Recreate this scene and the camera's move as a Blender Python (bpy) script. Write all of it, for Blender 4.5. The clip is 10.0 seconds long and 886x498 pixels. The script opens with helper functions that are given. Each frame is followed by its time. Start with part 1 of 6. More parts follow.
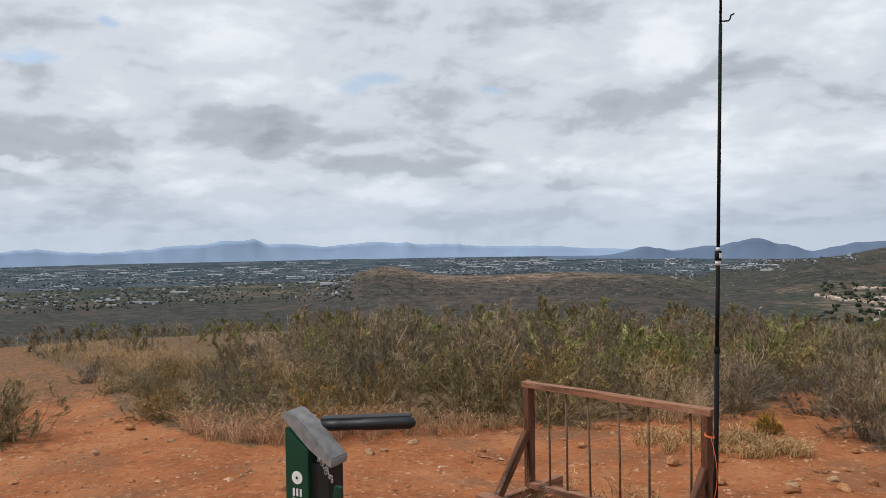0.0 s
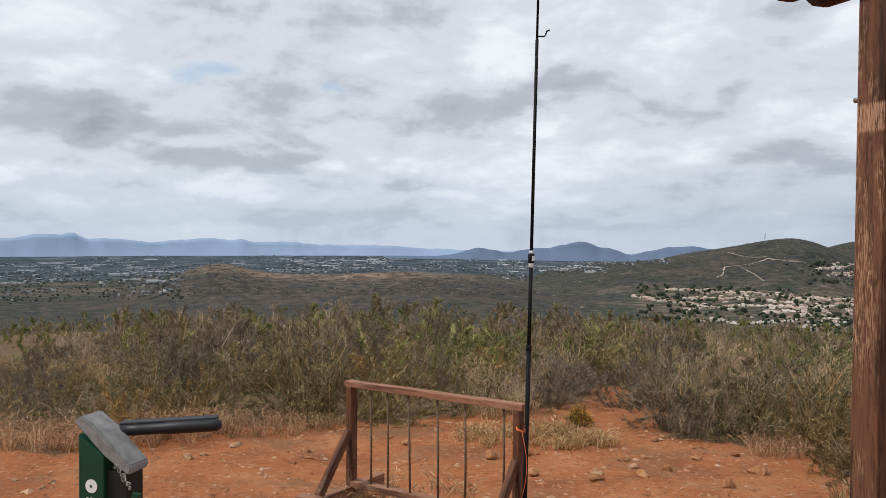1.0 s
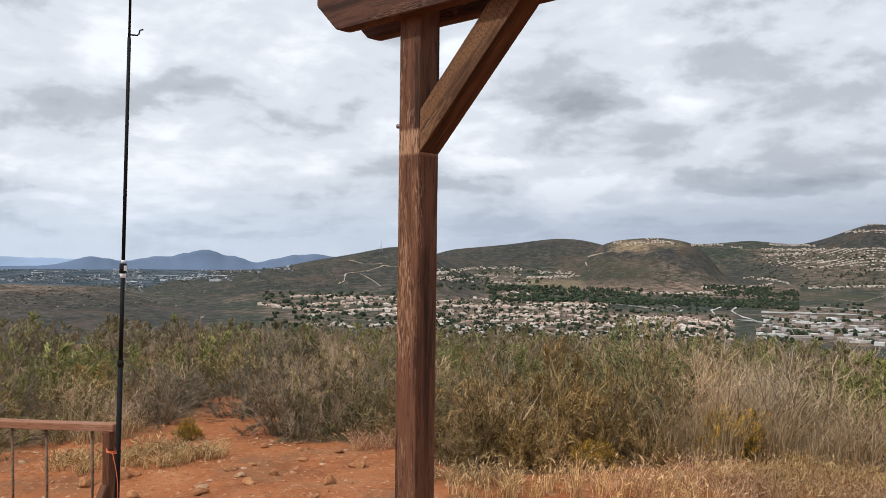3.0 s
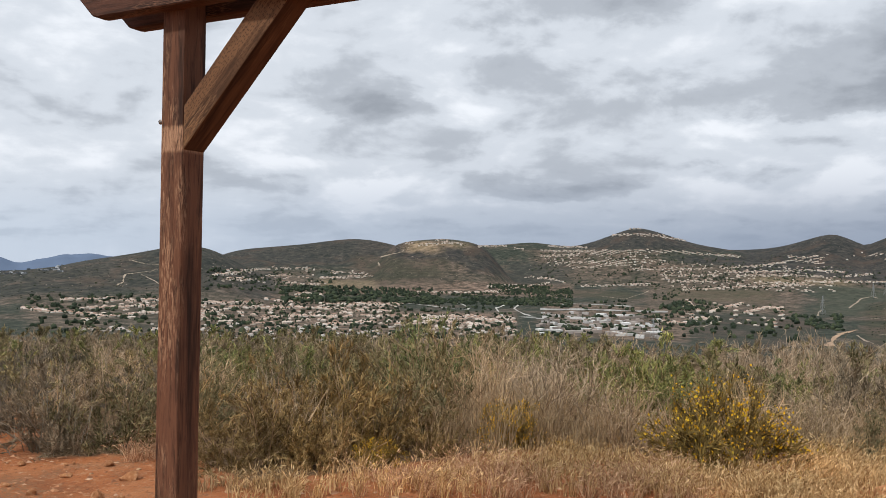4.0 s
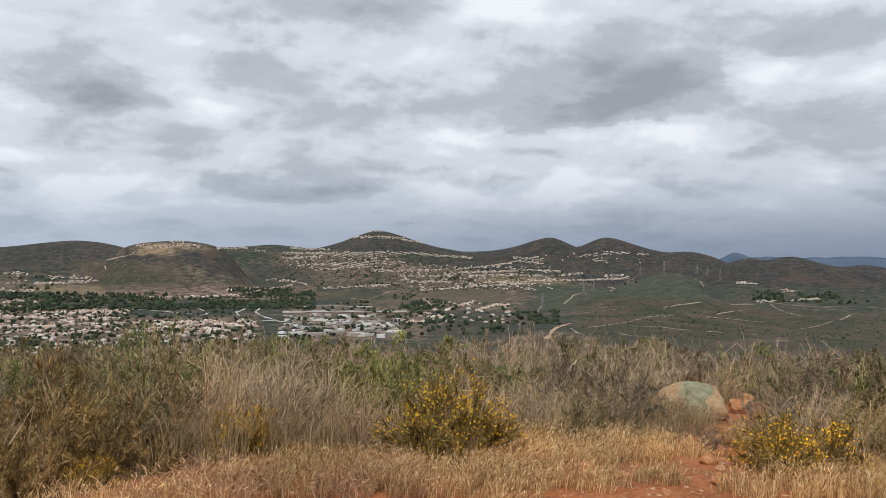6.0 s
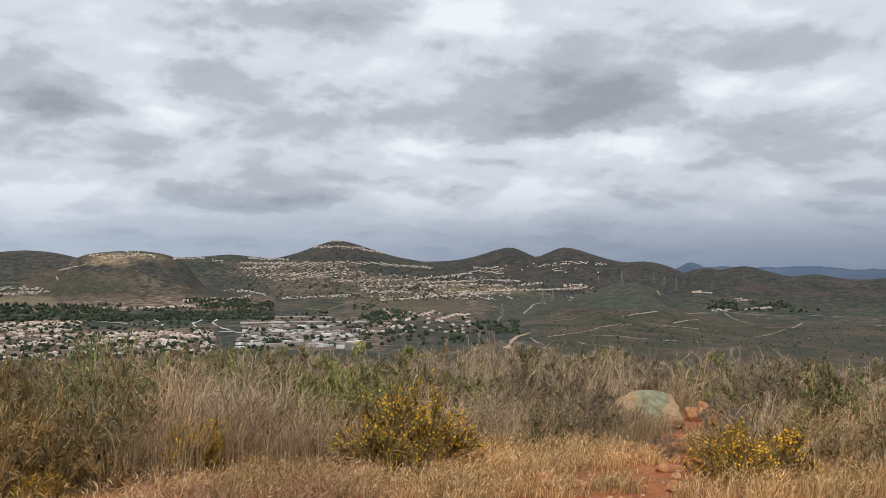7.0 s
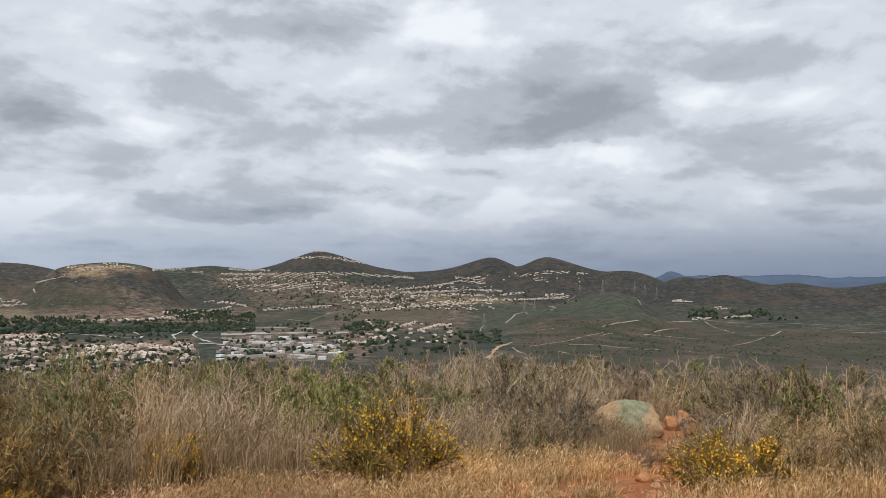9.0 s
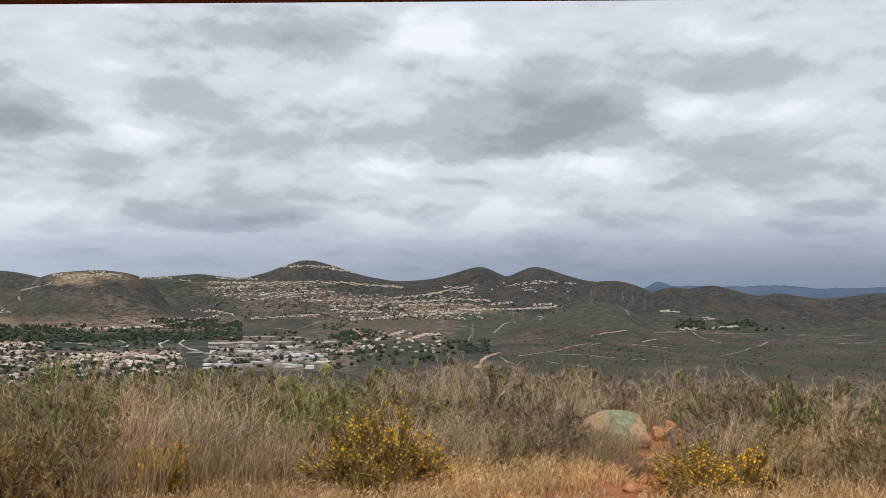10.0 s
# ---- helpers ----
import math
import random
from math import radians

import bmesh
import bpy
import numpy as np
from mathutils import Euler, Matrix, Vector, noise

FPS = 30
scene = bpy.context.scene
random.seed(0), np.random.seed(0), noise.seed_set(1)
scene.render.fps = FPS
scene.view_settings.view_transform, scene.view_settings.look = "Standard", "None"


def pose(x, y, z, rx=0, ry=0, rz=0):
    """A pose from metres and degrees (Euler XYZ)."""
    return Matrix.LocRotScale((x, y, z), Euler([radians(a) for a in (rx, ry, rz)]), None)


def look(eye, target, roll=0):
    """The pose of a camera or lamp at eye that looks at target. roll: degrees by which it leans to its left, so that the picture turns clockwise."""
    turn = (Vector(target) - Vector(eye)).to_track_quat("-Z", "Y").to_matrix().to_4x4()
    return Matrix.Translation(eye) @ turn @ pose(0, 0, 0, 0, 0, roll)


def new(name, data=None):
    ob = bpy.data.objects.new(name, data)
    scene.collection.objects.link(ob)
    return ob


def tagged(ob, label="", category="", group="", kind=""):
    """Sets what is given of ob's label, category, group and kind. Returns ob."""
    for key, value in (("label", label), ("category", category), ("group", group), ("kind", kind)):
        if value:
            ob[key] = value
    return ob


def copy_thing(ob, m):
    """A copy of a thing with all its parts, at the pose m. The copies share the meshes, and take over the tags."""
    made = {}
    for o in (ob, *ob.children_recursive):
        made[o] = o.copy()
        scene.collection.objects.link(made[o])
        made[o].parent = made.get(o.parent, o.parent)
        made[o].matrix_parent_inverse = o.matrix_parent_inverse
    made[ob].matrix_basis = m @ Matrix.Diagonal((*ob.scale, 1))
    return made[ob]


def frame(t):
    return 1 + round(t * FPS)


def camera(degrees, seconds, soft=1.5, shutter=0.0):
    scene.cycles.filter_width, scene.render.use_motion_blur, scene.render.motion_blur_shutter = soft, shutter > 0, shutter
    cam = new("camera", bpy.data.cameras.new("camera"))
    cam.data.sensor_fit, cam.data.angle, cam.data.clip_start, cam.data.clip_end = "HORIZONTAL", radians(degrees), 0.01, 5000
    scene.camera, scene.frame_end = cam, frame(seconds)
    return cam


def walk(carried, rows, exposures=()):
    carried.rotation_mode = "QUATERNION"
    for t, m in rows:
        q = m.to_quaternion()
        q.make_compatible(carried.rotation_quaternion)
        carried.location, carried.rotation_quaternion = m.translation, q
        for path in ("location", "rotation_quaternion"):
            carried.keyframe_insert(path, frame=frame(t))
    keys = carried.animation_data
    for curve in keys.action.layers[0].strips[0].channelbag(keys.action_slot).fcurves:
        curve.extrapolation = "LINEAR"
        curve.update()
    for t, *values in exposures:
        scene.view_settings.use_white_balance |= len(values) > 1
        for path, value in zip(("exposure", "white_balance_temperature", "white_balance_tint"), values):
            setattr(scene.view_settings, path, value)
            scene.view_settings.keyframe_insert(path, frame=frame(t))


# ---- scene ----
cam = camera(58.46, 10.0, 0.8)
# seconds, eye x, y, z, heading, pitch, roll
PATH = [
    (0, 0.003, 0.000, 2.090, 31.50, -1.17, 0.83),
    (0.5, 0.042, 0.011, 2.095, 24.79, -1.23, 0.00),
    (1, 0.106, 0.012, 2.096, 19.84, -1.27, -0.41),
    (1.5, 0.168, 0.019, 2.099, 15.01, -1.20, -0.63),
    (2, 0.217, 0.020, 2.099, 9.78, -1.17, -0.37),
    (2.5, 0.255, 0.017, 2.102, 1.82, -0.84, -0.39),
    (3, 0.283, -0.009, 2.104, -6.75, -0.44, -0.67),
    (3.2, 0.293, -0.031, 2.105, -9.93, -0.38, -0.78),
    (4.3, 0.370, -0.072, 2.110, -25.51, -0.12, -1.23),
    (4.5, 0.382, -0.077, 2.112, -27.96, -0.07, -1.35),
    (5, 0.396, -0.100, 2.116, -33.72, 0.10, -0.93),
    (5.5, 0.422, -0.092, 2.108, -37.30, 0.11, -0.79),
    (6, 0.439, -0.089, 2.105, -40.09, 0.28, -0.97),
    (7.5, 0.446, -0.110, 2.119, -43.57, 1.37, -0.86),
    (8, 0.450, -0.119, 2.123, -43.90, 1.77, -0.75),
    (8.5, 0.456, -0.117, 2.124, -44.10, 1.86, -0.66),
    (9, 0.458, -0.125, 2.128, -44.29, 1.80, -0.65),
    (9.5, 0.447, -0.137, 2.129, -44.57, 1.96, -0.72),
    (10, 0.453, -0.131, 2.131, -45.12, 2.49, -0.89),
]
EXPOSURES = [(0.0, 0.0, 6380, 10), (1.0, 0.04, 6380, 10), (1.5, 0.10, 6380, 10), (2.5, 0.20, 6380, 10), (3.0, 0.18, 6380, 10), (4.5, 0.07, 6380, 10), (5.5, 0.05, 6380, 10), (7.5, 0.03, 6380, 10), (10.0, 0.06, 6380, 10)]
walk(cam, [(t, pose(x, y, z, 90 + pitch, roll, yaw)) for t, x, y, z, yaw, pitch, roll in PATH], EXPOSURES)

# ---------------------------------------------------------------- light
SUN_AZIMUTH, SUN_HEIGHT = -118.0, 52.0      # degrees clockwise from +y, degrees above the horizon


def way(azimuth, height):
    a, e = radians(azimuth), radians(height)
    return Vector((math.sin(a) * math.cos(e), math.cos(a) * math.cos(e), math.sin(e)))


def N(tree, kind, operation="", data_type="", blend_type="", interpolation_type="", attribute_name="", distance="", use_clamp=False):
    """A new shader node with its commonest settings."""
    node = tree.nodes.new(kind)
    if operation:
        node.operation = operation
    if data_type:
        node.data_type = data_type
    if blend_type:
        node.blend_type = blend_type
    if interpolation_type:
        node.interpolation_type = interpolation_type
    if attribute_name:
        node.attribute_name = attribute_name
    if distance:
        node.distance = distance
    if use_clamp:
        node.use_clamp = True
    return node


# the heavier and the thinner clouds: heading, height, half width, half height in degrees, brightness
CLOUDS_NORTH_WEST = [
    (-57.7, 6.8, 4.6, 1.4, -0.12), (-59.3, 9.0, 2.2, 1.8, -0.05), (-45.5, 7.6, 5.7, 1.6, -0.12), (-49.3, 9.6, 3.3, 1.1, -0.04), (-35.3, 4.9, 5.7, 0.8, -0.09), (-12.3, 10.3, 4.2, 1.3, -0.08), (-25.4, 15.8, 10.3, 1.0, -0.05), (-19.5, 7.3, 4.7, 0.7, -0.03),
    (-50.1, 3.1, 2.0, 0.6, 0.09), (-34.9, 2.9, 4.5, 0.7, 0.10), (-20.7, 2.5, 2.2, 0.5, 0.08), (-59.4, 4.9, 1.9, 0.4, 0.10), (-59.3, 2.6, 1.4, 0.4, 0.07), (-27.9, 4.9, 1.6, 0.5, 0.07), (-16.8, 12.1, 3.2, 1.7, 0.09), (-13.4, 7.9, 2.0, 0.8, 0.10),
    (-45.8, 12.0, 6.1, 1.5, 0.03), (-53.8, 1.0, 5.9, 0.4, -0.04), (16.5, 9.9, 4.4, 1.1, -0.07), (25.7, 11.9, 3.8, 2.1, -0.05), (-2.9, 12.4, 4.5, 3.1, 0.05), (18.4, 3.6, 7.5, 1.1, 0.07), (19.5, 1.2, 9.2, 0.5, -0.04), (-20.9, 4.5, 7.3, 0.8, 0.03),
]
CLOUDS_NORTH_EAST = [
    (13.5, 10.6, 6.1, 1.4, -0.07), (20.3, 7.8, 5.2, 1.4, -0.06), (51.4, 12.0, 6.9, 1.7, -0.08), (7.0, 3.9, 4.6, 0.5, -0.05), (25.2, 4.2, 7.7, 1.0, -0.07), (8.8, 5.6, 3.3, 0.8, 0.08), (15.2, 4.5, 2.3, 0.7, 0.08), (21.0, 10.6, 2.4, 1.4, 0.05),
    (9.7, 14.0, 5.5, 1.1, 0.04), (39.9, 16.2, 2.3, 1.5, 0.06), (27.9, 16.7, 9.1, 1.0, -0.06), (48.2, 10.3, 10.5, 1.2, -0.11), (54.2, 13.6, 7.1, 2.9, -0.08), (33.5, 9.0, 7.1, 1.7, -0.08), (18.7, 9.8, 4.7, 0.7, -0.04), (29.7, 3.9, 7.3, 0.8, -0.09),
    (41.7, 5.5, 3.9, 0.5, -0.08), (67.6, 14.7, 5.8, 1.3, -0.06), (64.5, 8.7, 6.8, 2.1, -0.05), (70.6, 4.9, 3.1, 1.0, -0.06),
]
CLOUDS_EAST = [
    (40.1, 2.4, 6.9, 0.4, -0.05), (22.9, 9.3, 2.5, 0.9, 0.07), (48.4, 5.3, 1.7, 1.0, 0.11), (42.5, 8.2, 3.7, 0.6, 0.09), (53.0, 8.4, 5.2, 0.7, 0.09), (61.9, 12.3, 2.4, 1.0, 0.09), (68.9, 11.5, 4.0, 1.3, 0.05), (50.7, 4.3, 4.4, 0.9, 0.08),
    (19.1, 4.8, 3.7, 0.7, 0.06), (43.5, 17.9, 3.1, 1.7, 0.11), (24.2, 14.4, 4.0, 0.9, 0.06), (16.2, 3.0, 3.9, 0.5, 0.04), (34.2, 14.3, 4.8, 1.5, 0.05), (64.8, 5.8, 2.1, 0.6, 0.05), (60.1, 2.8, 7.5, 0.5, -0.04),
]
GAPS = [(-59.6, 11.4, 1.6, 0.45), (-36.7, 11.0, 1.3, 0.6), (-27.5, 10.0, 0.8, 0.4), (-53.5, 13.9, 0.8, 0.6)]


def make_world():
    world = bpy.data.worlds.new("cloudy_sky")
    scene.world = world
    world.use_nodes = True
    tree = world.node_tree
    tree.nodes.clear()
    link = tree.links.new
    out = N(tree, "ShaderNodeOutputWorld")
    bg = N(tree, "ShaderNodeBackground")
    bg.inputs["Strength"].default_value = 1.0
    link(bg.outputs[0], out.inputs["Surface"])
    sky = N(tree, "ShaderNodeTexSky")
    sky.sky_type, sky.sun_disc = "NISHITA", False
    sky.sun_elevation = radians(SUN_HEIGHT)
    sky.sun_rotation = radians(SUN_AZIMUTH)
    sky.altitude = 300
    dim = N(tree, "ShaderNodeVectorMath", operation="SCALE")
    dim.inputs["Scale"].default_value = 0.14
    link(sky.outputs[0], dim.inputs[0])
    co = N(tree, "ShaderNodeTexCoord")
    sep = N(tree, "ShaderNodeSeparateXYZ")
    link(co.outputs["Generated"], sep.inputs[0])

    def op(kind, a, b=None, clamp=False):
        node = N(tree, "ShaderNodeMath", operation=kind, use_clamp=clamp)
        for i, v in enumerate((a, b)):
            if v is None:
                continue
            if isinstance(v, (int, float)):
                node.inputs[i].default_value = v
            else:
                link(v, node.inputs[i])
        return node.outputs[0]

    up = op("MAXIMUM", sep.outputs["Z"], 0.0)
    lift = op("ADD", up, 0.22)
    plane = N(tree, "ShaderNodeCombineXYZ")
    link(op("DIVIDE", sep.outputs["X"], lift), plane.inputs[0])
    link(op("DIVIDE", sep.outputs["Y"], lift), plane.inputs[1])
    plane.inputs[2].default_value = 3.7

    # heading and height in degrees
    heading = op("MULTIPLY", op("ARCTAN2", sep.outputs["X"], sep.outputs["Y"]), 57.2958)
    rise = op("MULTIPLY", op("ARCSINE", sep.outputs["Z"]), 57.2958)
    flat = N(tree, "ShaderNodeCombineXYZ")
    link(heading, flat.inputs[0])
    link(op("MULTIPLY", rise, 1.9), flat.inputs[1])

    def fbm(scale, detail, rough, warp, offset, colour=False, on=plane):
        move = N(tree, "ShaderNodeVectorMath", operation="ADD")
        move.inputs[1].default_value = offset
        link(on.outputs[0], move.inputs[0])
        noise_ = N(tree, "ShaderNodeTexNoise")
        noise_.inputs["Scale"].default_value = scale
        noise_.inputs["Detail"].default_value = detail
        noise_.inputs["Roughness"].default_value = rough
        noise_.inputs["Distortion"].default_value = warp
        link(move.outputs[0], noise_.inputs["Vector"])
        return noise_.outputs["Color" if colour else "Fac"]

    mid = fbm(1.7, 8.0, 0.50, 0.15, (1.0, 9.0, 2.0))
    lit = fbm(1.7, 8.0, 0.50, 0.15, (1.05, 9.03, 2.0))
    fine = fbm(6.0, 6.0, 0.55, 0.2, (7.0, 2.0, 5.0))
    body = op("ADD", op("MULTIPLY", mid, 0.34), op("MULTIPLY", fine, 0.06))
    body = op("ADD", op("ADD", body, op("MULTIPLY", op("SUBTRACT", mid, lit), 0.15)), 0.372)
    # puffs, finer near the horizon
    puff = fbm(0.13, 8.0, 0.54, 0.25, (3.0, 40.0, 8.0), on=flat)
    puff_lit = fbm(0.13, 8.0, 0.54, 0.25, (3.3, 39.0, 8.0), on=flat)
    body = op("ADD", body, op("MULTIPLY", op("SUBTRACT", puff, 0.5), 0.26))
    body = op("ADD", body, op("MULTIPLY", op("SUBTRACT", puff, puff_lit), 0.22))
    # the clouds that stand out, with ruffled edges
    ruffle = N(tree, "ShaderNodeVectorMath", operation="MULTIPLY_ADD")
    link(fbm(0.16, 8.0, 0.56, 0.0, (12.0, 5.0, 1.0), True, flat), ruffle.inputs[0])
    ruffle.inputs[1].default_value = (7.0, 4.0, 0.0)
    ruffle.inputs[2].default_value = (-3.5, -2.0, 0.0)
    shaken = N(tree, "ShaderNodeVectorMath", operation="ADD")
    spot_at = N(tree, "ShaderNodeCombineXYZ")
    link(heading, spot_at.inputs[0])
    link(rise, spot_at.inputs[1])
    link(spot_at.outputs[0], shaken.inputs[0])
    link(ruffle.outputs[0], shaken.inputs[1])

    def near(spot, soft, hard, top):
        a, e, wide, high = spot
        gap = N(tree, "ShaderNodeVectorMath", operation="MULTIPLY_ADD")
        link(shaken.outputs[0], gap.inputs[0])
        gap.inputs[1].default_value = (1 / wide, 1 / high, 0.0)
        gap.inputs[2].default_value = (-a / wide, -e / high, 0.0)
        size = N(tree, "ShaderNodeVectorMath", operation="LENGTH")
        link(gap.outputs[0], size.inputs[0])
        fall = N(tree, "ShaderNodeMapRange", interpolation_type="SMOOTHSTEP")
        link(size.outputs["Value"], fall.inputs["Value"])
        fall.inputs["From Min"].default_value, fall.inputs["From Max"].default_value = soft, hard
        fall.inputs["To Max"].default_value = top
        return fall.outputs[0]

    for *spot, more in CLOUDS_NORTH_WEST + CLOUDS_NORTH_EAST + CLOUDS_EAST:
        body = op("ADD", body, near(spot, 1.6, 0.3, more))
    ramp = N(tree, "ShaderNodeValToRGB")
    ramp.color_ramp.interpolation = "EASE"
    stops = ((0.36, (0.322, 0.35, 0.392, 1)), (0.48, (0.463, 0.497, 0.545, 1)), (0.57, (0.650, 0.69, 0.742, 1)), (0.69, (0.848, 0.876, 0.917, 1)))
    ramp.color_ramp.elements[0].position, ramp.color_ramp.elements[0].color = stops[0]
    ramp.color_ramp.elements[1].position, ramp.color_ramp.elements[1].color = stops[-1]
    for at, colour in stops[1:-1]:
        ramp.color_ramp.elements.new(at).color = colour
    link(body, ramp.inputs[0])
    # small gaps of blue between the clouds
    blue = None
    for spot in GAPS:
        hole = near(spot, 1.5, 0.2, 0.6)
        blue = hole if blue is None else op("MAXIMUM", blue, hole)
    mix1 = N(tree, "ShaderNodeMix", data_type="RGBA")
    link(blue, mix1.inputs["Factor"])
    link(ramp.outputs[0], mix1.inputs[6])
    link(dim.outputs[0], mix1.inputs[7])
    # the far, blue-grey air under the clouds
    low = N(tree, "ShaderNodeMapRange", interpolation_type="SMOOTHERSTEP")
    low.inputs["From Min"].default_value = 0.115
    low.inputs["From Max"].default_value = -0.02
    low.inputs["To Max"].default_value = 0.88
    link(sep.outputs["Z"], low.inputs["Value"])
    haze = N(tree, "ShaderNodeMix", data_type="RGBA")
    # paler towards the sun's side, greyer away from it
    side = N(tree, "ShaderNodeMapRange")
    side.inputs["From Min"].default_value = -0.2
    side.inputs["From Max"].default_value = 0.95
    link(sep.outputs["X"], side.inputs["Value"])
    link(side.outputs[0], haze.inputs["Factor"])
    haze.inputs[6].default_value = (0.50, 0.585, 0.70, 1)
    haze.inputs[7].default_value = (0.175, 0.22, 0.31, 1)
    mix2 = N(tree, "ShaderNodeMix", data_type="RGBA")
    link(op("MULTIPLY", low.outputs[0], op("ADD", op("MULTIPLY", side.outputs[0], 0.35), 0.65)), mix2.inputs["Factor"])
    bank = N(tree, "ShaderNodeMapRange", interpolation_type="SMOOTHSTEP")
    bank.inputs["From Min"].default_value = 0.17
    bank.inputs["From Max"].default_value = 0.01
    bank.inputs["To Max"].default_value = 0.45
    link(sep.outputs["Z"], bank.inputs["Value"])
    banked = N(tree, "ShaderNodeMix", data_type="RGBA")
    link(op("MULTIPLY", bank.outputs[0], side.outputs[0]), banked.inputs["Factor"])
    link(mix1.outputs[2], banked.inputs[6])
    banked.inputs[7].default_value = (0.30, 0.345, 0.43, 1)
    link(banked.outputs[2], mix2.inputs[6])
    link(haze.outputs[2], mix2.inputs[7])
    link(mix2.outputs[2], bg.inputs["Color"])


make_world()
sun_lamp = new("sun", bpy.data.lights.new("sun", "SUN"))
sun_lamp.data.energy, sun_lamp.data.angle, sun_lamp.data.color = 2.7, radians(4), (1.0, 0.965, 0.91)
sun_lamp.matrix_world = look(tuple(way(SUN_AZIMUTH, SUN_HEIGHT) * 50), (0, 0, 0))

# ---------------------------------------------------------------- materials


class Mat:
    """A small builder for node materials."""

    def __init__(self, name, rough=0.8, metal=0.0, spec=0.3):
        self.m = bpy.data.materials.new(name)
        self.m.use_nodes = True
        self.t = self.m.node_tree
        self.b = self.t.nodes["Principled BSDF"]
        self.b.inputs["Roughness"].default_value = rough
        self.b.inputs["Metallic"].default_value = metal
        self.b.inputs["Specular IOR Level"].default_value = spec
        self.obj = N(self.t, "ShaderNodeTexCoord").outputs["Object"]

    def link(self, a, b):
        self.t.links.new(a, b)

    def world(self):
        return N(self.t, "ShaderNodeNewGeometry").outputs["Position"]

    def noise(self, scale, detail=5.0, rough=0.55, vec=None, stretch=None, warp=0.0):
        vec = vec or self.obj
        if stretch:
            mp = N(self.t, "ShaderNodeMapping")
            mp.inputs["Scale"].default_value = stretch
            self.link(vec, mp.inputs["Vector"])
            vec = mp.outputs[0]
        n = N(self.t, "ShaderNodeTexNoise")
        for key, value in (("Scale", scale), ("Detail", detail), ("Roughness", rough), ("Distortion", warp)):
            n.inputs[key].default_value = value
        self.link(vec, n.inputs["Vector"])
        return n.outputs["Fac"]

    def ramp(self, fac, *stops):
        r = N(self.t, "ShaderNodeValToRGB")
        els = r.color_ramp.elements
        els[0].position, els[0].color = stops[0][0], (*stops[0][1], 1)
        els[1].position, els[1].color = stops[-1][0], (*stops[-1][1], 1)
        for at, c in stops[1:-1]:
            els.new(at).color = (*c, 1)
        self.link(fac, r.inputs[0])
        return r.outputs[0]

    def mix(self, fac, a, b, blend="MIX"):
        n = N(self.t, "ShaderNodeMix", data_type="RGBA", blend_type=blend)
        for slot, v in ((0, fac), (6, a), (7, b)):
            if isinstance(v, tuple):
                n.inputs[slot].default_value = (*v, 1) if len(v) == 3 else v
            elif isinstance(v, (int, float)):
                n.inputs[slot].default_value = v
            else:
                self.link(v, n.inputs[slot])
        return n.outputs[2]

    def step(self, fac, a, b):
        n = N(self.t, "ShaderNodeMapRange", interpolation_type="SMOOTHSTEP")
        n.inputs["From Min"].default_value, n.inputs["From Max"].default_value = a, b
        self.link(fac, n.inputs["Value"])
        return n.outputs[0]

    def random(self, island=False):
        if island:
            return N(self.t, "ShaderNodeNewGeometry").outputs["Random Per Island"]
        return N(self.t, "ShaderNodeObjectInfo").outputs["Random"]

    def attribute(self, name):
        return N(self.t, "ShaderNodeAttribute", attribute_name=name)

    def colour(self, c):
        self.link(c, self.b.inputs["Base Color"])
        return self

    def bump(self, height, strength=0.4, distance=0.01):
        n = N(self.t, "ShaderNodeBump")
        n.inputs["Strength"].default_value, n.inputs["Distance"].default_value = strength, distance
        self.link(height, n.inputs["Height"])
        self.link(n.outputs[0], self.b.inputs["Normal"])
        return self

    def thin(self, weight=0.35):
        """Leaves let some light through."""
        tr = N(self.t, "ShaderNodeBsdfTranslucent")
        mx = N(self.t, "ShaderNodeMixShader")
        mx.inputs[0].default_value = weight
        src = self.b.inputs["Base Color"].links[0].from_socket
        self.link(src, tr.inputs[0])
        self.link(self.b.outputs[0], mx.inputs[1])
        self.link(tr.outputs[0], mx.inputs[2])
        self.link(mx.outputs[0], self.t.nodes["Material Output"].inputs["Surface"])
        return self


def leafy(name, dark, mid, light, rough=0.7, see=0.18):
    k = Mat(name, rough, spec=0.2)
    soft_ = lambda c: tuple(1.15 * v - 0.15 * m for v, m in zip(c, mid))  # noqa: E731
    per = k.ramp(k.random(True), (0.0, soft_(dark)), (0.5, mid), (1.0, soft_(light)))
    whole = k.ramp(k.random(), (0.0, (0.76, 0.77, 0.78)), (0.5, (1.02, 1.02, 1.0)), (1.0, (1.28, 1.18, 0.98)))
    patch = k.ramp(k.noise(0.55, 4.0, 0.6, vec=k.world()), (0.34, (0.74, 0.76, 0.73)), (0.5, (1.02, 1.02, 1.0)), (0.66, (1.28, 1.21, 1.1)))
    k.colour(k.mix(1.0, k.mix(1.0, per, whole, "MULTIPLY"), patch, "MULTIPLY"))
    return k.thin(see).m


def plain(name, base, rough=0.6, vary=0.15, scale=20.0, metal=0.0, spec=0.3, bump=0.2):
    k = Mat(name, rough, metal, spec)
    lo, hi = tuple(c * (1 - vary) for c in base), tuple(min(1, c * (1 + vary)) for c in base)
    n = k.noise(scale, 6.0)
    k.colour(k.ramp(n, (0.3, lo), (0.7, hi)))
    if bump:
        k.bump(k.noise(scale * 6, 4.0), bump, 0.003)
    return k.m


